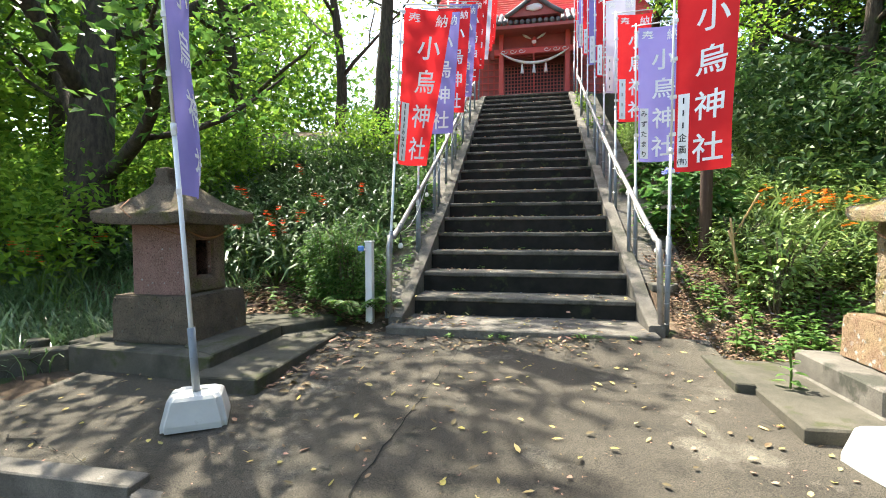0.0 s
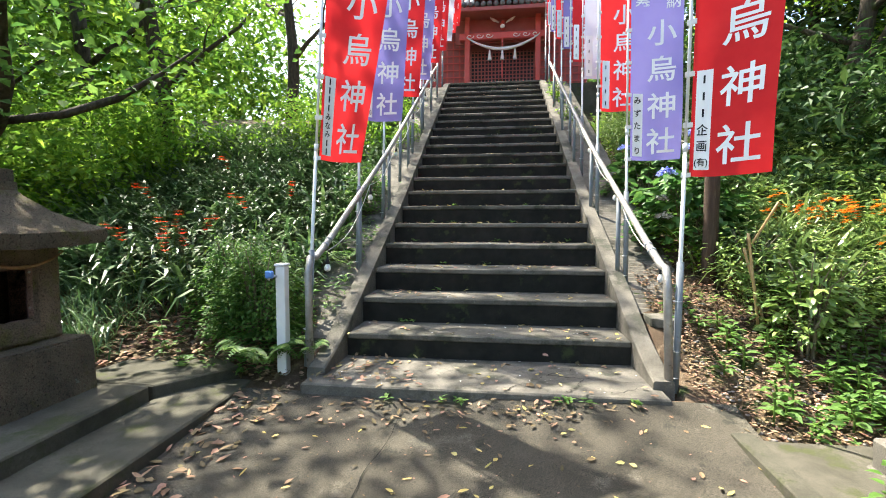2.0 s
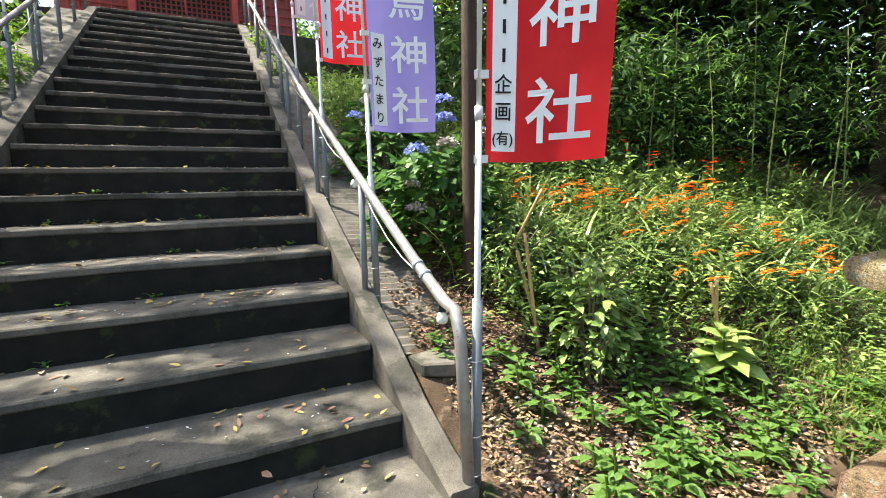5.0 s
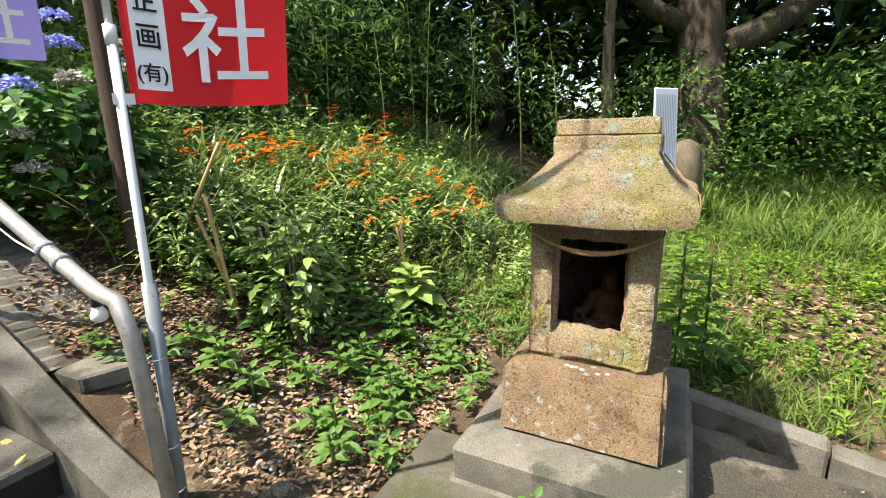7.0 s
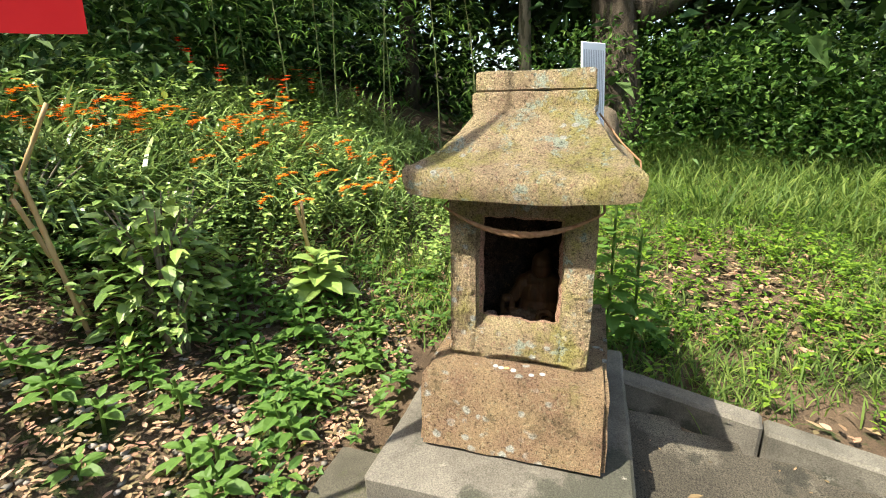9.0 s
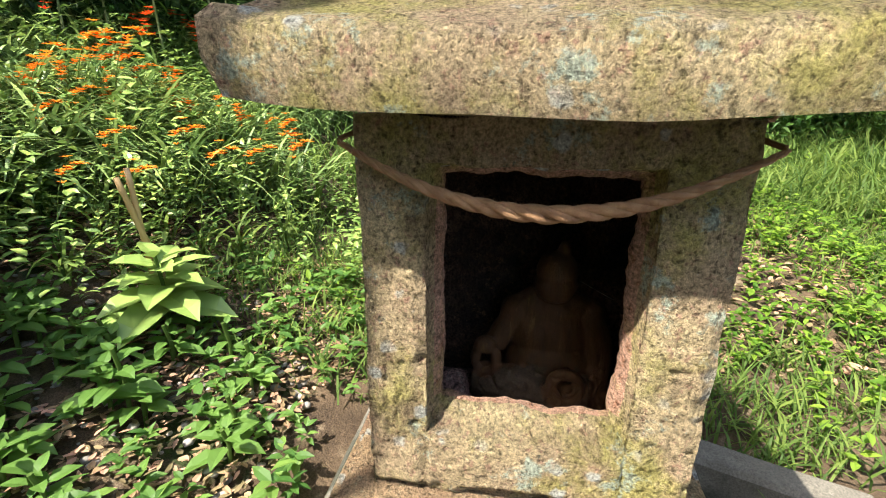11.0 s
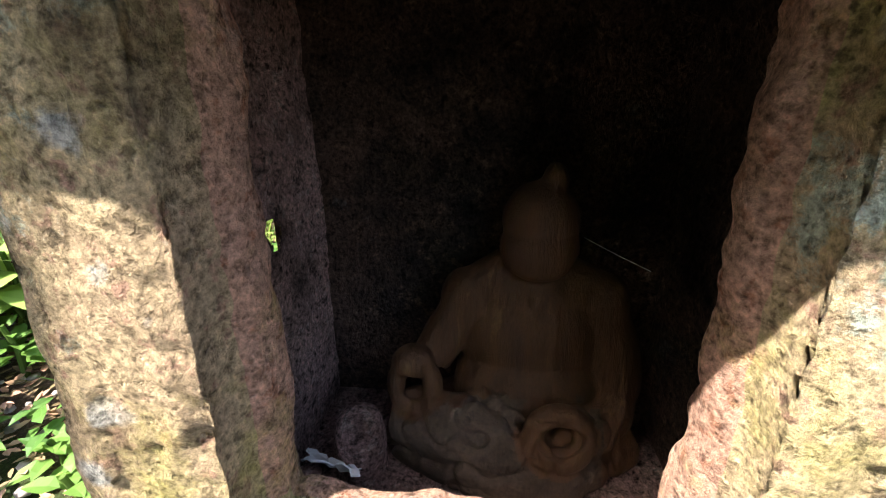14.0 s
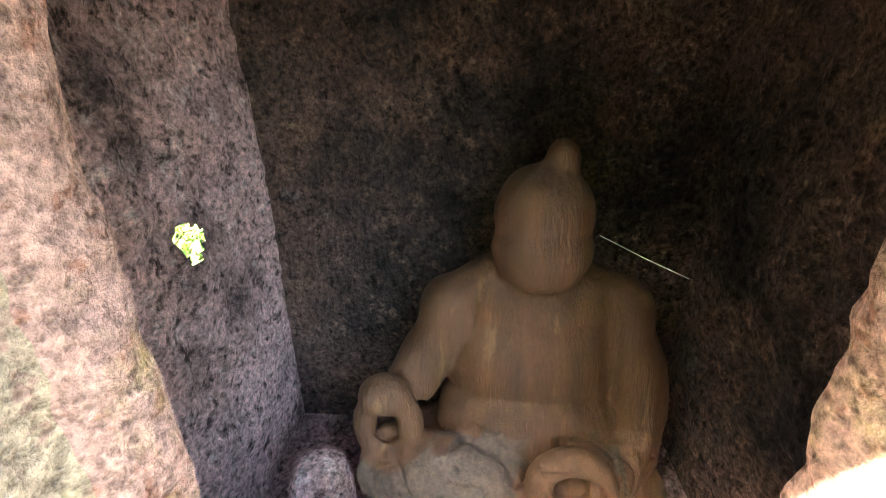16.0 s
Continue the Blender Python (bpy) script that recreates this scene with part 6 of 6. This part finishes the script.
sward("lawn_grass", 2200, (6.5, 11.5, -4, 6.0), lambda x, y: patchy(x, y, 0.9, -0.6, 1), (0.25, 0.6), (0.010, 0.022), GRASS, "taller grass before the wood", 45, (0.8, 1.5), (0.7, 2.0), 3, 8, 0.13)
sward("lawn_grass", 1500, (-9, -3.5, 2.8, 6.4), lambda x, y: (y > 3.0 - 0.15 * (x + 3.6)) & ((x < -4.1) | (y > 4.9)), (0.15, 0.5), (0.008, 0.02), GRASS_DEEP, "shaded grass beside the old stone shrine", 46, (0.8, 1.5), (0.7, 2.0), 4, 10, 0.12)


def herbs(name, n, region, keep, leaf, count, material, label, seed, lift=(0.02, 0.10), flat=0.4, wide=0.5):
    """Small rosettes: some leaves round a centre each."""
    p, lr = strip_region(n, *region, keep, seed)
    k = len(p)
    pos = np.repeat(p, count, 0)
    sz = np.repeat(lr.uniform(0.55, 1.3, k), count)
    pos[:, 2] += 0.03 + lr.uniform(*lift, len(pos)) * sz
    az = np.tile(np.arange(count) * 2.4, k) + np.repeat(lr.uniform(0, 6, k), count)
    v, f = ovals(pos, az, sz * lr.uniform(0.8, 1.2, len(pos)) * leaf, sz * leaf * wide, lr.normal(flat, 0.25, len(pos)), lr.normal(0, 0.25, len(pos)), 0.35)
    return tagged(pydata(name, v, f, material), label, "weeds", kind="stuff")


near_r = lambda x, y: (x > 1.75) & (y > 4.72 + 0.0 * x) | ((x > 2.2) & (y > 4.35))
herbs("ground_weeds", 420, (1.75, 4.6, 4.35, 6.3), lambda x, y: near_r(x, y) & patchy(x, y, 2.3, -0.4) & (x - y < 0.1), 0.062, 7, LEAF, "low broad-leaved weeds in the leafy soil", 51)
herbs("ground_weeds", 900, (2.4, 6.5, 4.4, 7.2), lambda x, y: (y > 5.75) | (x > 4.4), 0.055, 10, LEAF_SUN_TINT, "dense low weeds among the lilies", 52, (0.05, 0.32))
herbs("ground_weeds", 700, (3.5, 9.5, -1.5, 5.2), lambda x, y: (x > kerb_x(np.minimum(y, 3.4)) + 0.2) & patchy(x, y, 1.8, -0.2), 0.05, 8, LEAF_LIGHT, "bright low weeds in the sunny grass", 53, (0.02, 0.16))
# Rosettes added to lighten the bank; the sunlight is in their leaf colour.
herbs("ground_weeds", 620, (2.3, 5.6, 5.4, 8.0), lambda x, y: patchy(x, y, 1.7, -0.5, 4), 0.06, 9, LEAF_SUN_TINT, "weeds on the sunny bank, coloured lighter for the sun", 531, (0.10, 0.5))
herbs("ground_weeds", 500, (4.2, 9.0, 1.0, 4.8), lambda x, y: patchy(x, y, 1.3, -0.8, 4), 0.05, 8, LEAF_LIGHT, "low weeds among the dry leaves", 532, (0.02, 0.12))
herbs("ground_weeds", 260, (-4.6, -1.75, 5.0, 6.4), lambda x, y: patchy(x, y, 2.0, 0.2), 0.07, 7, LEAF, "weeds at the foot of the bank", 54, (0.02, 0.14))
herbs("ground_weeds", 1500, (-9, -2.0, 6.0, 13), lambda x, y: patchy(x, y, 1.4, -0.3, 2), 0.085, 9, LEAF_DARK, "leafy weeds between the strap leaves", 55, (0.15, 0.6))
herbs("ground_weeds", 2200, (2.4, 9, 6.0, 13), lambda x, y: patchy(x, y, 1.4, -0.4, 2), 0.085, 9, LEAF_SUN_TINT, "leafy weeds on the far bank", 56, (0.15, 0.6))
herbs("ground_weeds", 260, (-2.05, -1.42, 5.3, 14), lambda x, y: y > 5.3, 0.07, 8, LEAF, "weeds hanging over the stair edge", 57, (0.05, 0.3))
herbs("ground_weeds", 200, (2.0, 2.6, 6.6, 14), lambda x, y: y > 6.6, 0.07, 8, LEAF_LIGHT, "weeds beside the concrete apron", 58, (0.05, 0.35))
herbs("ground_weeds", 90, (4.0, 4.3, 2.9, 4.2), lambda x, y: x > 3.7, 0.07, 8, LEAF, "weeds behind the stone shrine", 59, (0.02, 0.2))


herbs("ground_weeds", 420, (4.2, 6.2, 1.3, 3.4), lambda x, y: x > 4.1, 0.05, 8, LEAF_LIGHT, "short green weeds filling the bare soil", 533, (0.02, 0.14))


def litter(name, n, region, keep, size, material, label, seed, zf=None, lift=0.012):
    lr = np.random.default_rng(seed)
    x0, x1, y0, y1 = region
    x, y = lr.uniform(x0, x1, n), lr.uniform(y0, y1, n)
    m = keep(x, y)
    x, y = x[m], y[m]
    z = (zf(x, y) if zf else ground_z(x, y)) + lift
    k = len(x)
    v, f = ovals(np.stack([x, y, z], 1), lr.uniform(0, 6.28, k), lr.uniform(0.6, 1.5, k) * size, lr.uniform(0.3, 0.65, k) * size, lr.normal(0.04, 0.16, k), lr.normal(0, 0.2, k), -0.06)
    return tagged(pydata(name, v, f, material), label, "leaves", kind="stuff")


bank_r = lambda x, y: ((y > 4.8) | ((x > 1.9) & (y > 4.5)) | ((x > 3.5) & (x > kerb_x(np.minimum(y, 3.4)) + 0.16)))
litter("leaf_litter", 13000, (1.68, 5.0, 4.4, 7.0), lambda x, y: bank_r(x, y) & patchy(x, y, 3.1, -1.2, 5), 0.038, DEAD_LEAF, "brown leaf litter on the bank soil", 61, lift=0.006)
litter("leaf_litter", 3200, (3.4, 8.0, -1.5, 4.6), lambda x, y: (x > kerb_x(np.minimum(y, 3.4)) + 0.16) & patchy(x, y, 1.2, 0.0, 3), 0.06, DEAD_LEAF, "dry leaves in the sunny grass", 62)
litter("leaf_litter", 1500, (4.2, 6.2, 1.3, 3.4), lambda x, y: x > 4.1, 0.055, DEAD_LEAF, "dry leaves on the bare soil", 621)
litter("leaf_litter", 3500, (-5.0, -1.6, 4.9, 6.6), lambda x, y: y > 5.0, 0.075, DEAD_LEAF, "brown leaf litter at the foot of the bank", 63)
pave = lambda x, y: ground_z(x, y) + 0.014
litter("fallen_leaves", 190, (-3.5, 3.0, 1.3, 4.8), lambda x, y: (x < kerb_x(y)), 0.052, YELLOW_LEAF, "yellow leaves scattered on the asphalt", 64, pave, 0.008)
litter("fallen_leaves", 260, (-3.5, 3.0, 1.3, 4.8), lambda x, y: (x < kerb_x(y)), 0.048, DEAD_LEAF, "brown leaves scattered on the asphalt", 65, pave, 0.008)
litter("fallen_leaves", 150, (-1.85, -1.4, 3.2, 5.2), lambda x, y: x + 0.15 * (y - 3) > -1.9, 0.07, DEAD_LEAF, "brown leaves swept against the paving edge", 66, pave, 0.01)


def tread_z(x, y):
    return np.interp(y, [4.8, 5.599] + [v for k in range(21) for v in (NOSE_Y[k], (NOSE_Y[k + 1] if k < 20 else 16) - 0.001)], [0.19, 0.19] + [v for k in range(21) for v in (NOSE_Z[k], NOSE_Z[k])])


litter("stair_leaves", 520, (-1.2, 1.36, 4.85, 15.5), lambda x, y: x > -9, 0.06, DEAD_LEAF, "brown leaves lying on the stair treads", 67, tread_z, 0.008)
litter("stair_leaves", 200, (-1.2, 1.36, 4.85, 12), lambda x, y: x > -9, 0.055, YELLOW_LEAF, "yellow leaves lying on the stair treads", 68, tread_z, 0.008)
litter("stair_leaves", 110, (-1.3, -0.3, 4.85, 5.58), lambda x, y: x + 0.5 * (y - 5) < -0.45, 0.058, DEAD_LEAF, "brown leaves heaped on the bottom landing", 166, tread_z, 0.01)
litter("fallen_leaves", 170, (-1.6, 1.3, 4.35, 4.8), lambda x, y: x < 0.6 + 3 * (y - 4.5), 0.052, DEAD_LEAF, "brown leaves blown against the landing", 167, pave, 0.01)
litter("fallen_leaves", 900, (-4.0, 3.2, 1.3, 4.8), lambda x, y: (x < kerb_x(y)), 0.016, DEAD_LEAF, "small crumbs of leaf on the asphalt", 168, pave, 0.004)
litter("twigs", 260, (-1.2, 1.36, 4.85, 14), lambda x, y: x > -9, 0.02, PAPER, "small pale bits on the stair treads", 69, tread_z, 0.006)

# pebbles
lr = np.random.default_rng(71)
ico = bmesh.new()
bmesh.ops.create_icosphere(ico, subdivisions=1, radius=1)
iv = np.array([tuple(v.co) for v in ico.verts])
iff = np.array([[v.index for v in f.verts] for f in ico.faces])
ico.free()
n = 900
px, py = lr.uniform(1.75, 4.4, n), lr.uniform(4.5, 6.2, n)
pz = ground_z(px, py) - 0.012
s = lr.uniform(0.006, 0.022, n)
vs = (iv[None] * (s[:, None, None] * np.stack([lr.uniform(0.8, 1.5, n), lr.uniform(0.8, 1.3, n), lr.uniform(0.4, 0.8, n)], 1)[:, None]) + np.stack([px, py, pz], 1)[:, None]).reshape(-1, 3)
fs = (iff[None] + (np.arange(n) * len(iv))[:, None, None]).reshape(-1, 3)
tagged(pydata("pebbles", vs, fs.tolist(), PEBBLE, smooth=True), "small pebbles in the bank soil", "pebbles", kind="stuff")


# ---- flowering and broad-leaved plants ----
def lily(x, y, h, az, material, seed, n_fl=7):
    """One arching stem with a spray of star-shaped flowers, and its strap leaves."""
    lr = np.random.default_rng(seed)
    z = gz(x, y)
    th = thing("lily_plant", "orange-flowered lily with arching stems and strap leaves", "lily", (x, y, z), "orange lilies on the bank")
    t = np.linspace(0, 1, 9)
    reach = h * 0.45
    pts = [(x + math.cos(az) * reach * q ** 2, y + math.sin(az) * reach * q ** 2, z + h * math.sin(q * 1.75) / math.sin(1.57)) for q in t]
    part("stem", tube(pts, 0.004, 5, radii=[0.005 - 0.003 * q for q in t]), GRASS, th)
    k = 10
    v, f = blades(np.tile([[x, y, z - 0.02]], (k, 1)) + lr.normal(0, 0.03, (k, 3)) * [1, 1, 0], lr.uniform(0, 6.28, k), lr.uniform(0.5, 0.9, k) * h, lr.uniform(0.018, 0.03, k), lr.uniform(0.9, 1.5, k), lr.uniform(1.0, 2.2, k), 5)
    pydata("leaves", v, f.tolist(), GRASS, th)
    for i in range(n_fl):
        q = 0.62 + 0.38 * i / n_fl
        j = min(int(q * 8), 7)
        c = np.array(pts[j]) * (1 - (q * 8 - j)) + np.array(pts[j + 1]) * (q * 8 - j) + lr.normal(0, 0.022, 3)
        m = 6
        v, f = ovals(np.tile(c, (m, 1)), np.arange(m) * math.tau / m + lr.uniform(0, 1), lr.uniform(0.042, 0.06), 0.018, lr.uniform(0.2, 0.7), 0, 0.2)
        pydata("flower", v, f, material, th)
    return th


lilies = [lily(*a) for a in ((4.9, 6.7, 0.85, -0.3, LILY, 1, 11), (5.05, 6.55, 0.9, -0.2, LILY, 2, 11), (5.6, 7.6, 0.8, 0.3, LILY_RED, 3, 7), (4.2, 6.9, 0.8, 2.4, LILY, 4, 11))]
for i in range(40):
    q = i / 39
    x = float(np.interp(q, [0, 0.3, 0.6, 0.9, 1], [3.25, 3.95, 5.0, 5.5, 5.7])) + U(-0.15, 0.15)
    y = float(np.interp(q, [0, 0.3, 0.6, 0.9, 1], [7.2, 7.05, 6.7, 6.25, 5.7])) + U(-0.3, 0.2)
    copy_thing(lilies[i % 4 if i % 4 != 2 else 0], Matrix.Translation((x, y, gz(x, y))) @ Matrix.Rotation(U(-1.4, 1.0), 4, 'Z') @ Matrix.Scale(U(0.62, 0.85), 4))
for x, y, k in ((3.72, 5.72, 0.6), (3.9, 5.6, 0.62), (4.05, 5.85, 0.7), (4.3, 5.45, 0.72), (4.35, 5.7, 0.75), (4.9, 5.25, 0.8), (5.3, 5.5, 0.85), (4.5, 5.35, 0.75), (4.1, 6.2, 0.7), (4.4, 6.3, 0.75), (3.7, 6.3, 0.7)):
    copy_thing(lilies[0], Matrix.Translation((x, y, gz(x, y))) @ Matrix.Rotation(U(-0.9, 0.5), 4, 'Z') @ Matrix.Scale(k, 4))
for x, y in ((-3.6, 6.4), (-3.75, 6.6), (-3.35, 6.5), (-3.0, 7.2), (-3.9, 6.2), (-4.6, 7.5), (-6.2, 5.6), (-6.4, 5.2), (-5.9, 5.0), (-2.7, 7.6), (-3.3, 5.95), (-3.2, 6.05), (-4.4, 9.0), (-7.0, 6.0)):
    copy_thing(lilies[2], Matrix.Translation((x, y, gz(x, y))) @ Matrix.Rotation(U(0, 6), 4, 'Z'))
for i in range(8):
    x, y = U(4.5, 9), U(6.8, 10)
    copy_thing(lilies[2], Matrix.Translation((x, y, gz(x, y))) @ Matrix.Rotation(U(0, 6), 4, 'Z'))


def leafy_bush(name, label, category, x, y, rx, ry, h, n, leaf, wide, material, seed, base=0.0, heads=(), skirt=0.15):
    """Stems from one root, leaves over an uneven dome, flower heads of small florets."""
    lr = np.random.default_rng(seed)
    z = gz(x, y)
    th = thing(name, label, category, (x, y, z))
    for k in range(9):
        a = k * 2.4
        rr = lr.uniform(0.3, 0.8)
        part("stem", tube([(x + 0.04 * math.cos(a), y + 0.04 * math.sin(a), z - 0.05), (x + 0.5 * rr * rx * math.cos(a), y + 0.5 * rr * ry * math.sin(a), z + 0.55 * h), (x + rr * rx * math.cos(a), y + rr * ry * math.sin(a), z + 0.92 * h * math.sqrt(1 - 0.6 * rr * rr))],
             0.01, 6, radii=[0.012, 0.008, 0.004]), BARK_PALE, th)
    d = lr.normal(0, 1, (n, 3))
    d[:, 2] = np.abs(d[:, 2]) * 1.1 - skirt
    d /= np.linalg.norm(d, axis=1)[:, None]
    lump = 0.82 + 0.20 * np.sin(5 * d[:, 0] + seed) * np.cos(4 * d[:, 1] + 2 * d[:, 2]) + lr.normal(0, 0.07, n)
    rad = lump * lr.uniform(0.62, 1.0, n)
    p = np.stack([x + d[:, 0] * rx * rad, y + d[:, 1] * ry * rad, z + base + np.maximum(d[:, 2] * (h - base) * rad, -base * 0.6) + 0.05], 1)
    p[:, 2] = np.maximum(p[:, 2], ground_z(p[:, 0], p[:, 1]) + 0.03)
    az = np.arctan2(d[:, 1], d[:, 0]) + lr.normal(0, 0.7, n)
    v, f = ovals(p, az, lr.uniform(0.7, 1.3, n) * leaf, lr.uniform(0.8, 1.2, n) * leaf * wide, lr.normal(0.05, 0.35, n), lr.normal(0, 0.3, n), 0.3)
    pydata("foliage", v, f, material, th)
    for hx, hy, hz, hr, hm in heads:
        k = 90
        e = lr.normal(0, 1, (k, 3))
        e /= np.linalg.norm(e, axis=1)[:, None]
        e[:, 2] = np.abs(e[:, 2]) * 0.75
        v, f = ovals(np.array([hx, hy, hz]) + e * hr * lr.uniform(0.8, 1.05, (k, 1)), lr.uniform(0, 6.28, k), hr * 0.38, hr * 0.36, lr.normal(0.3, 0.5, k), lr.normal(0, 0.5, k))
        pydata("flower_head", v, f, hm, th)
    return th


def on(x, y, h):
    return gz(x, y) + h


leafy_bush("hydrangea", "hydrangea bush with blue and faded flower heads", "hydrangea", 2.48, 7.28, 0.78, 0.62, 1.15, 640, 0.17, 0.62, HYDRANGEA_LEAF, 81, 0.15,
           [(2.07, 6.89, 1.99, 0.09, HYD_BLUE), (2.06, 6.93, 1.50, 0.085, HYD_FADED), (2.33, 6.82, 2.05, 0.085, HYD_FADED), (2.37, 6.95, on(2.4, 7.35, 1.12), 0.085, HYD_BLUE), (2.62, 6.9, on(2.5, 7.35, 1.15), 0.09, HYD_FADED), (2.05, 6.98, on(2.2, 7.2, 0.62), 0.07, HYD_FADED), (2.2, 7.0, on(2.2, 7.4, 1.15), 0.08, HYD_FADED),
            (2.8, 7.0, on(2.7, 7.3, 1.02), 0.08, HYD_FADED), (2.45, 7.15, on(2.4, 7.4, 1.3), 0.08, HYD_BLUE), (2.9, 7.3, on(2.9, 7.3, 1.1), 0.08, HYD_BLUE)])
leafy_bush("hydrangea", "hydrangea bush further up with faded flower heads", "hydrangea", 2.45, 8.75, 0.75, 0.65, 1.1, 480, 0.17, 0.62, HYDRANGEA_LEAF, 82, 0.15,
           [(2.1, 8.3, on(2.2, 8.6, 1.0), 0.085, HYD_FADED), (2.4, 8.2, on(2.4, 8.6, 1.05), 0.09, HYD_FADED), (2.0, 8.5, on(2.1, 8.6, 0.85), 0.08, HYD_BLUE), (2.7, 8.3, on(2.6, 8.6, 1.0), 0.08, HYD_FADED)])
leafy_bush("shrub", "dense small-leaved green shrub beside the water tap", "shrub", -2.10, 5.60, 0.58, 0.44, 1.08, 5400, 0.05, 0.5, LEAF, 83, 0.1, skirt=0.35)
leafy_bush("shrub", "dense small-leaved azalea shrub on the bank foot", "shrub", -2.55, 5.95, 0.5, 0.42, 0.95, 3400, 0.05, 0.5, LEAF, 84, 0.1, skirt=0.35)
leafy_bush("shrub", "light green shrub at the head of the stairs", "shrub", 1.56, 14.0, 0.36, 0.8, 1.35, 1900, 0.08, 0.5, LEAF_LIGHT, 85, 0.1, skirt=0.35)
leafy_bush("shrub", "light green shrub by the upper stairs", "shrub", 1.65, 12.4, 0.32, 0.5, 1.0, 900, 0.08, 0.5, LEAF_LIGHT, 86, 0.1, skirt=0.35)
leafy_bush("shrub", "light green shrub by the upper handrail", "shrub", -1.75, 11.5, 0.35, 1.2, 1.0, 1500, 0.08, 0.5, LEAF_LIGHT, 87, 0.1, skirt=0.35)
leafy_bush("shrub", "leafy shrub growing by the handrail", "shrub", -1.85, 8.6, 0.35, 0.9, 0.9, 1300, 0.08, 0.5, LEAF, 88, 0.1, skirt=0.35)
leafy_bush("garden_plant", "upright leafy garden plant supported by stakes", "plant", 2.85, 5.66, 0.36, 0.32, 0.85, 260, 0.11, 0.55, LEAF_SUN_TINT, 89, 0.1)
leafy_bush("garden_plant", "yellow-green leafy plant in the bank soil", "plant", 2.75, 5.5, 0.28, 0.25, 0.4, 260, 0.045, 0.5, LEAF_SUN_TINT, 90, 0.05)
leafy_bush("garden_plant", "bushy weed with fine leaves among the lilies", "plant", 3.3, 6.0, 0.5, 0.4, 0.6, 700, 0.05, 0.5, LEAF_SUN_TINT, 91, 0.05)
leafy_bush("garden_plant", "bushy weed with fine leaves behind the stakes", "plant", 2.75, 6.5, 0.5, 0.4, 0.65, 700, 0.06, 0.45, LEAF_SUN_TINT, 92, 0.05)


def broad_plant(x, y, h, n, leaf, material, seed, label):
    lr = np.random.default_rng(seed)
    z = gz(x, y)
    th = thing("broad_leaved_plant", label, "plant", (x, y, z))
    part("stem", tube([(x, y, z - 0.05), (x + 0.01, y, z + h * 0.5), (x, y + 0.01, z + h)], 0.008, 7), GRASS, th)
    for i in range(n):
        q = (i + 0.5) / n
        a = i * 2.4
        s = leaf * (1.15 - 0.65 * q)
        c = np.array([x + 0.02 * math.cos(a), y + 0.02 * math.sin(a), z + h * (0.25 + 0.72 * q)])
        v, f = ovals(c[None], [a], [s * lr.uniform(0.9, 1.1)], [s * 0.6], [0.1 + 0.6 * q ** 2], [lr.normal(0, 0.15)], 0.32)
        pydata("leaf", v, f, material, th)
    return th


broad_plant(3.70, 5.22, 0.36, 26, 0.27, LEAF_SUN_TINT, 95, "young broad-leaved plant with fresh green leaves")
broad_plant(3.25, 5.05, 0.25, 12, 0.12, LEAF, 96, "small broad-leaved seedling in the soil")
broad_plant(3.75, 3.28, 1.25, 46, 0.16, LEAF, 97, "tall leafy weed growing behind the stone shrine")
broad_plant(3.88, 3.12, 0.9, 30, 0.14, LEAF, 98, "tall leafy weed growing beside the stone shrine")
broad_plant(2.05, 3.72, 0.35, 14, 0.09, LEAF, 99, "weed growing through the paving joint")
broad_plant(-3.4, 6.1, 0.3, 12, 0.25, LEAF, 100, "broad-leaved plant at the bank foot")
for i in range(64):
    x, y = U(1.85, 3.75), U(4.6, 5.9)
    broad_plant(x, y, U(0.08, 0.2), 9, U(0.08, 0.13), LEAF, 110 + i, "small broad-leaved weed in the leafy soil")


def fern(x, y, n, length, seed, label):
    lr = np.random.default_rng(seed)
    z = gz(x, y) + 0.05
    th = thing("fern", label, "fern", (x, y, z))
    for i in range(n):
        a = i * math.tau / n + lr.uniform(-0.3, 0.3)
        t = np.linspace(0.1, 1, 16)
        r = length * np.sin(t * 1.2)
        zz = z + length * (0.75 * np.sin(t * 2.2) - 0.25 * t)
        p = np.stack([x + r * math.cos(a), y + r * math.sin(a), zz], 1)
        p = np.repeat(p, 2, 0)
        az = a + np.tile([1.2, -1.2], 16)
        L = np.repeat(length * 0.26 * np.sin(np.pi * np.clip(t * 0.85 + 0.12, 0, 1)) + 0.01, 2)
        v, f = ovals(p, az, L, L * 0.32, np.full(32, -0.1), np.zeros(32), 0.1)
        pydata("frond", v, f, LEAF, th)


fern(-1.80, 5.12, 11, 0.42, 121, "green fern beside the water tap")
fern(-1.52, 5.22, 7, 0.28, 122, "small fern at the foot of the handrail")
fern(-1.75, 6.9, 8, 0.34, 123, "fern on the stair edge")
fern(2.9, 6.2, 8, 0.4, 124, "fern among the bank weeds")
for i in range(22):
    k = int(U(0, 9))
    x = U(-1.1, 1.3)
    y = (NOSE_Y[k] - 0.02) if i % 3 else 4.79
    z = (NOSE_Z[k - 1] if k else 0.185) if i % 3 else gz(x, 4.79) + 0.02
    m = 9
    lr = np.random.default_rng(500 + i)
    v, f = ovals(np.tile([[x, y - 0.03, z + 0.012]], (m, 1)) + lr.normal(0, 0.02, (m, 3)) * [1, 1, 0.3] + [0, 0, 0.012], lr.uniform(0, 6.28, m), lr.uniform(0.03, 0.07, m), 0.022, lr.uniform(0.1, 0.8, m), np.zeros(m))
    tagged(pydata("stair_weed", v, f, LEAF), "small green weed in a joint of the stairs", "weed", "weeds on the stairs")
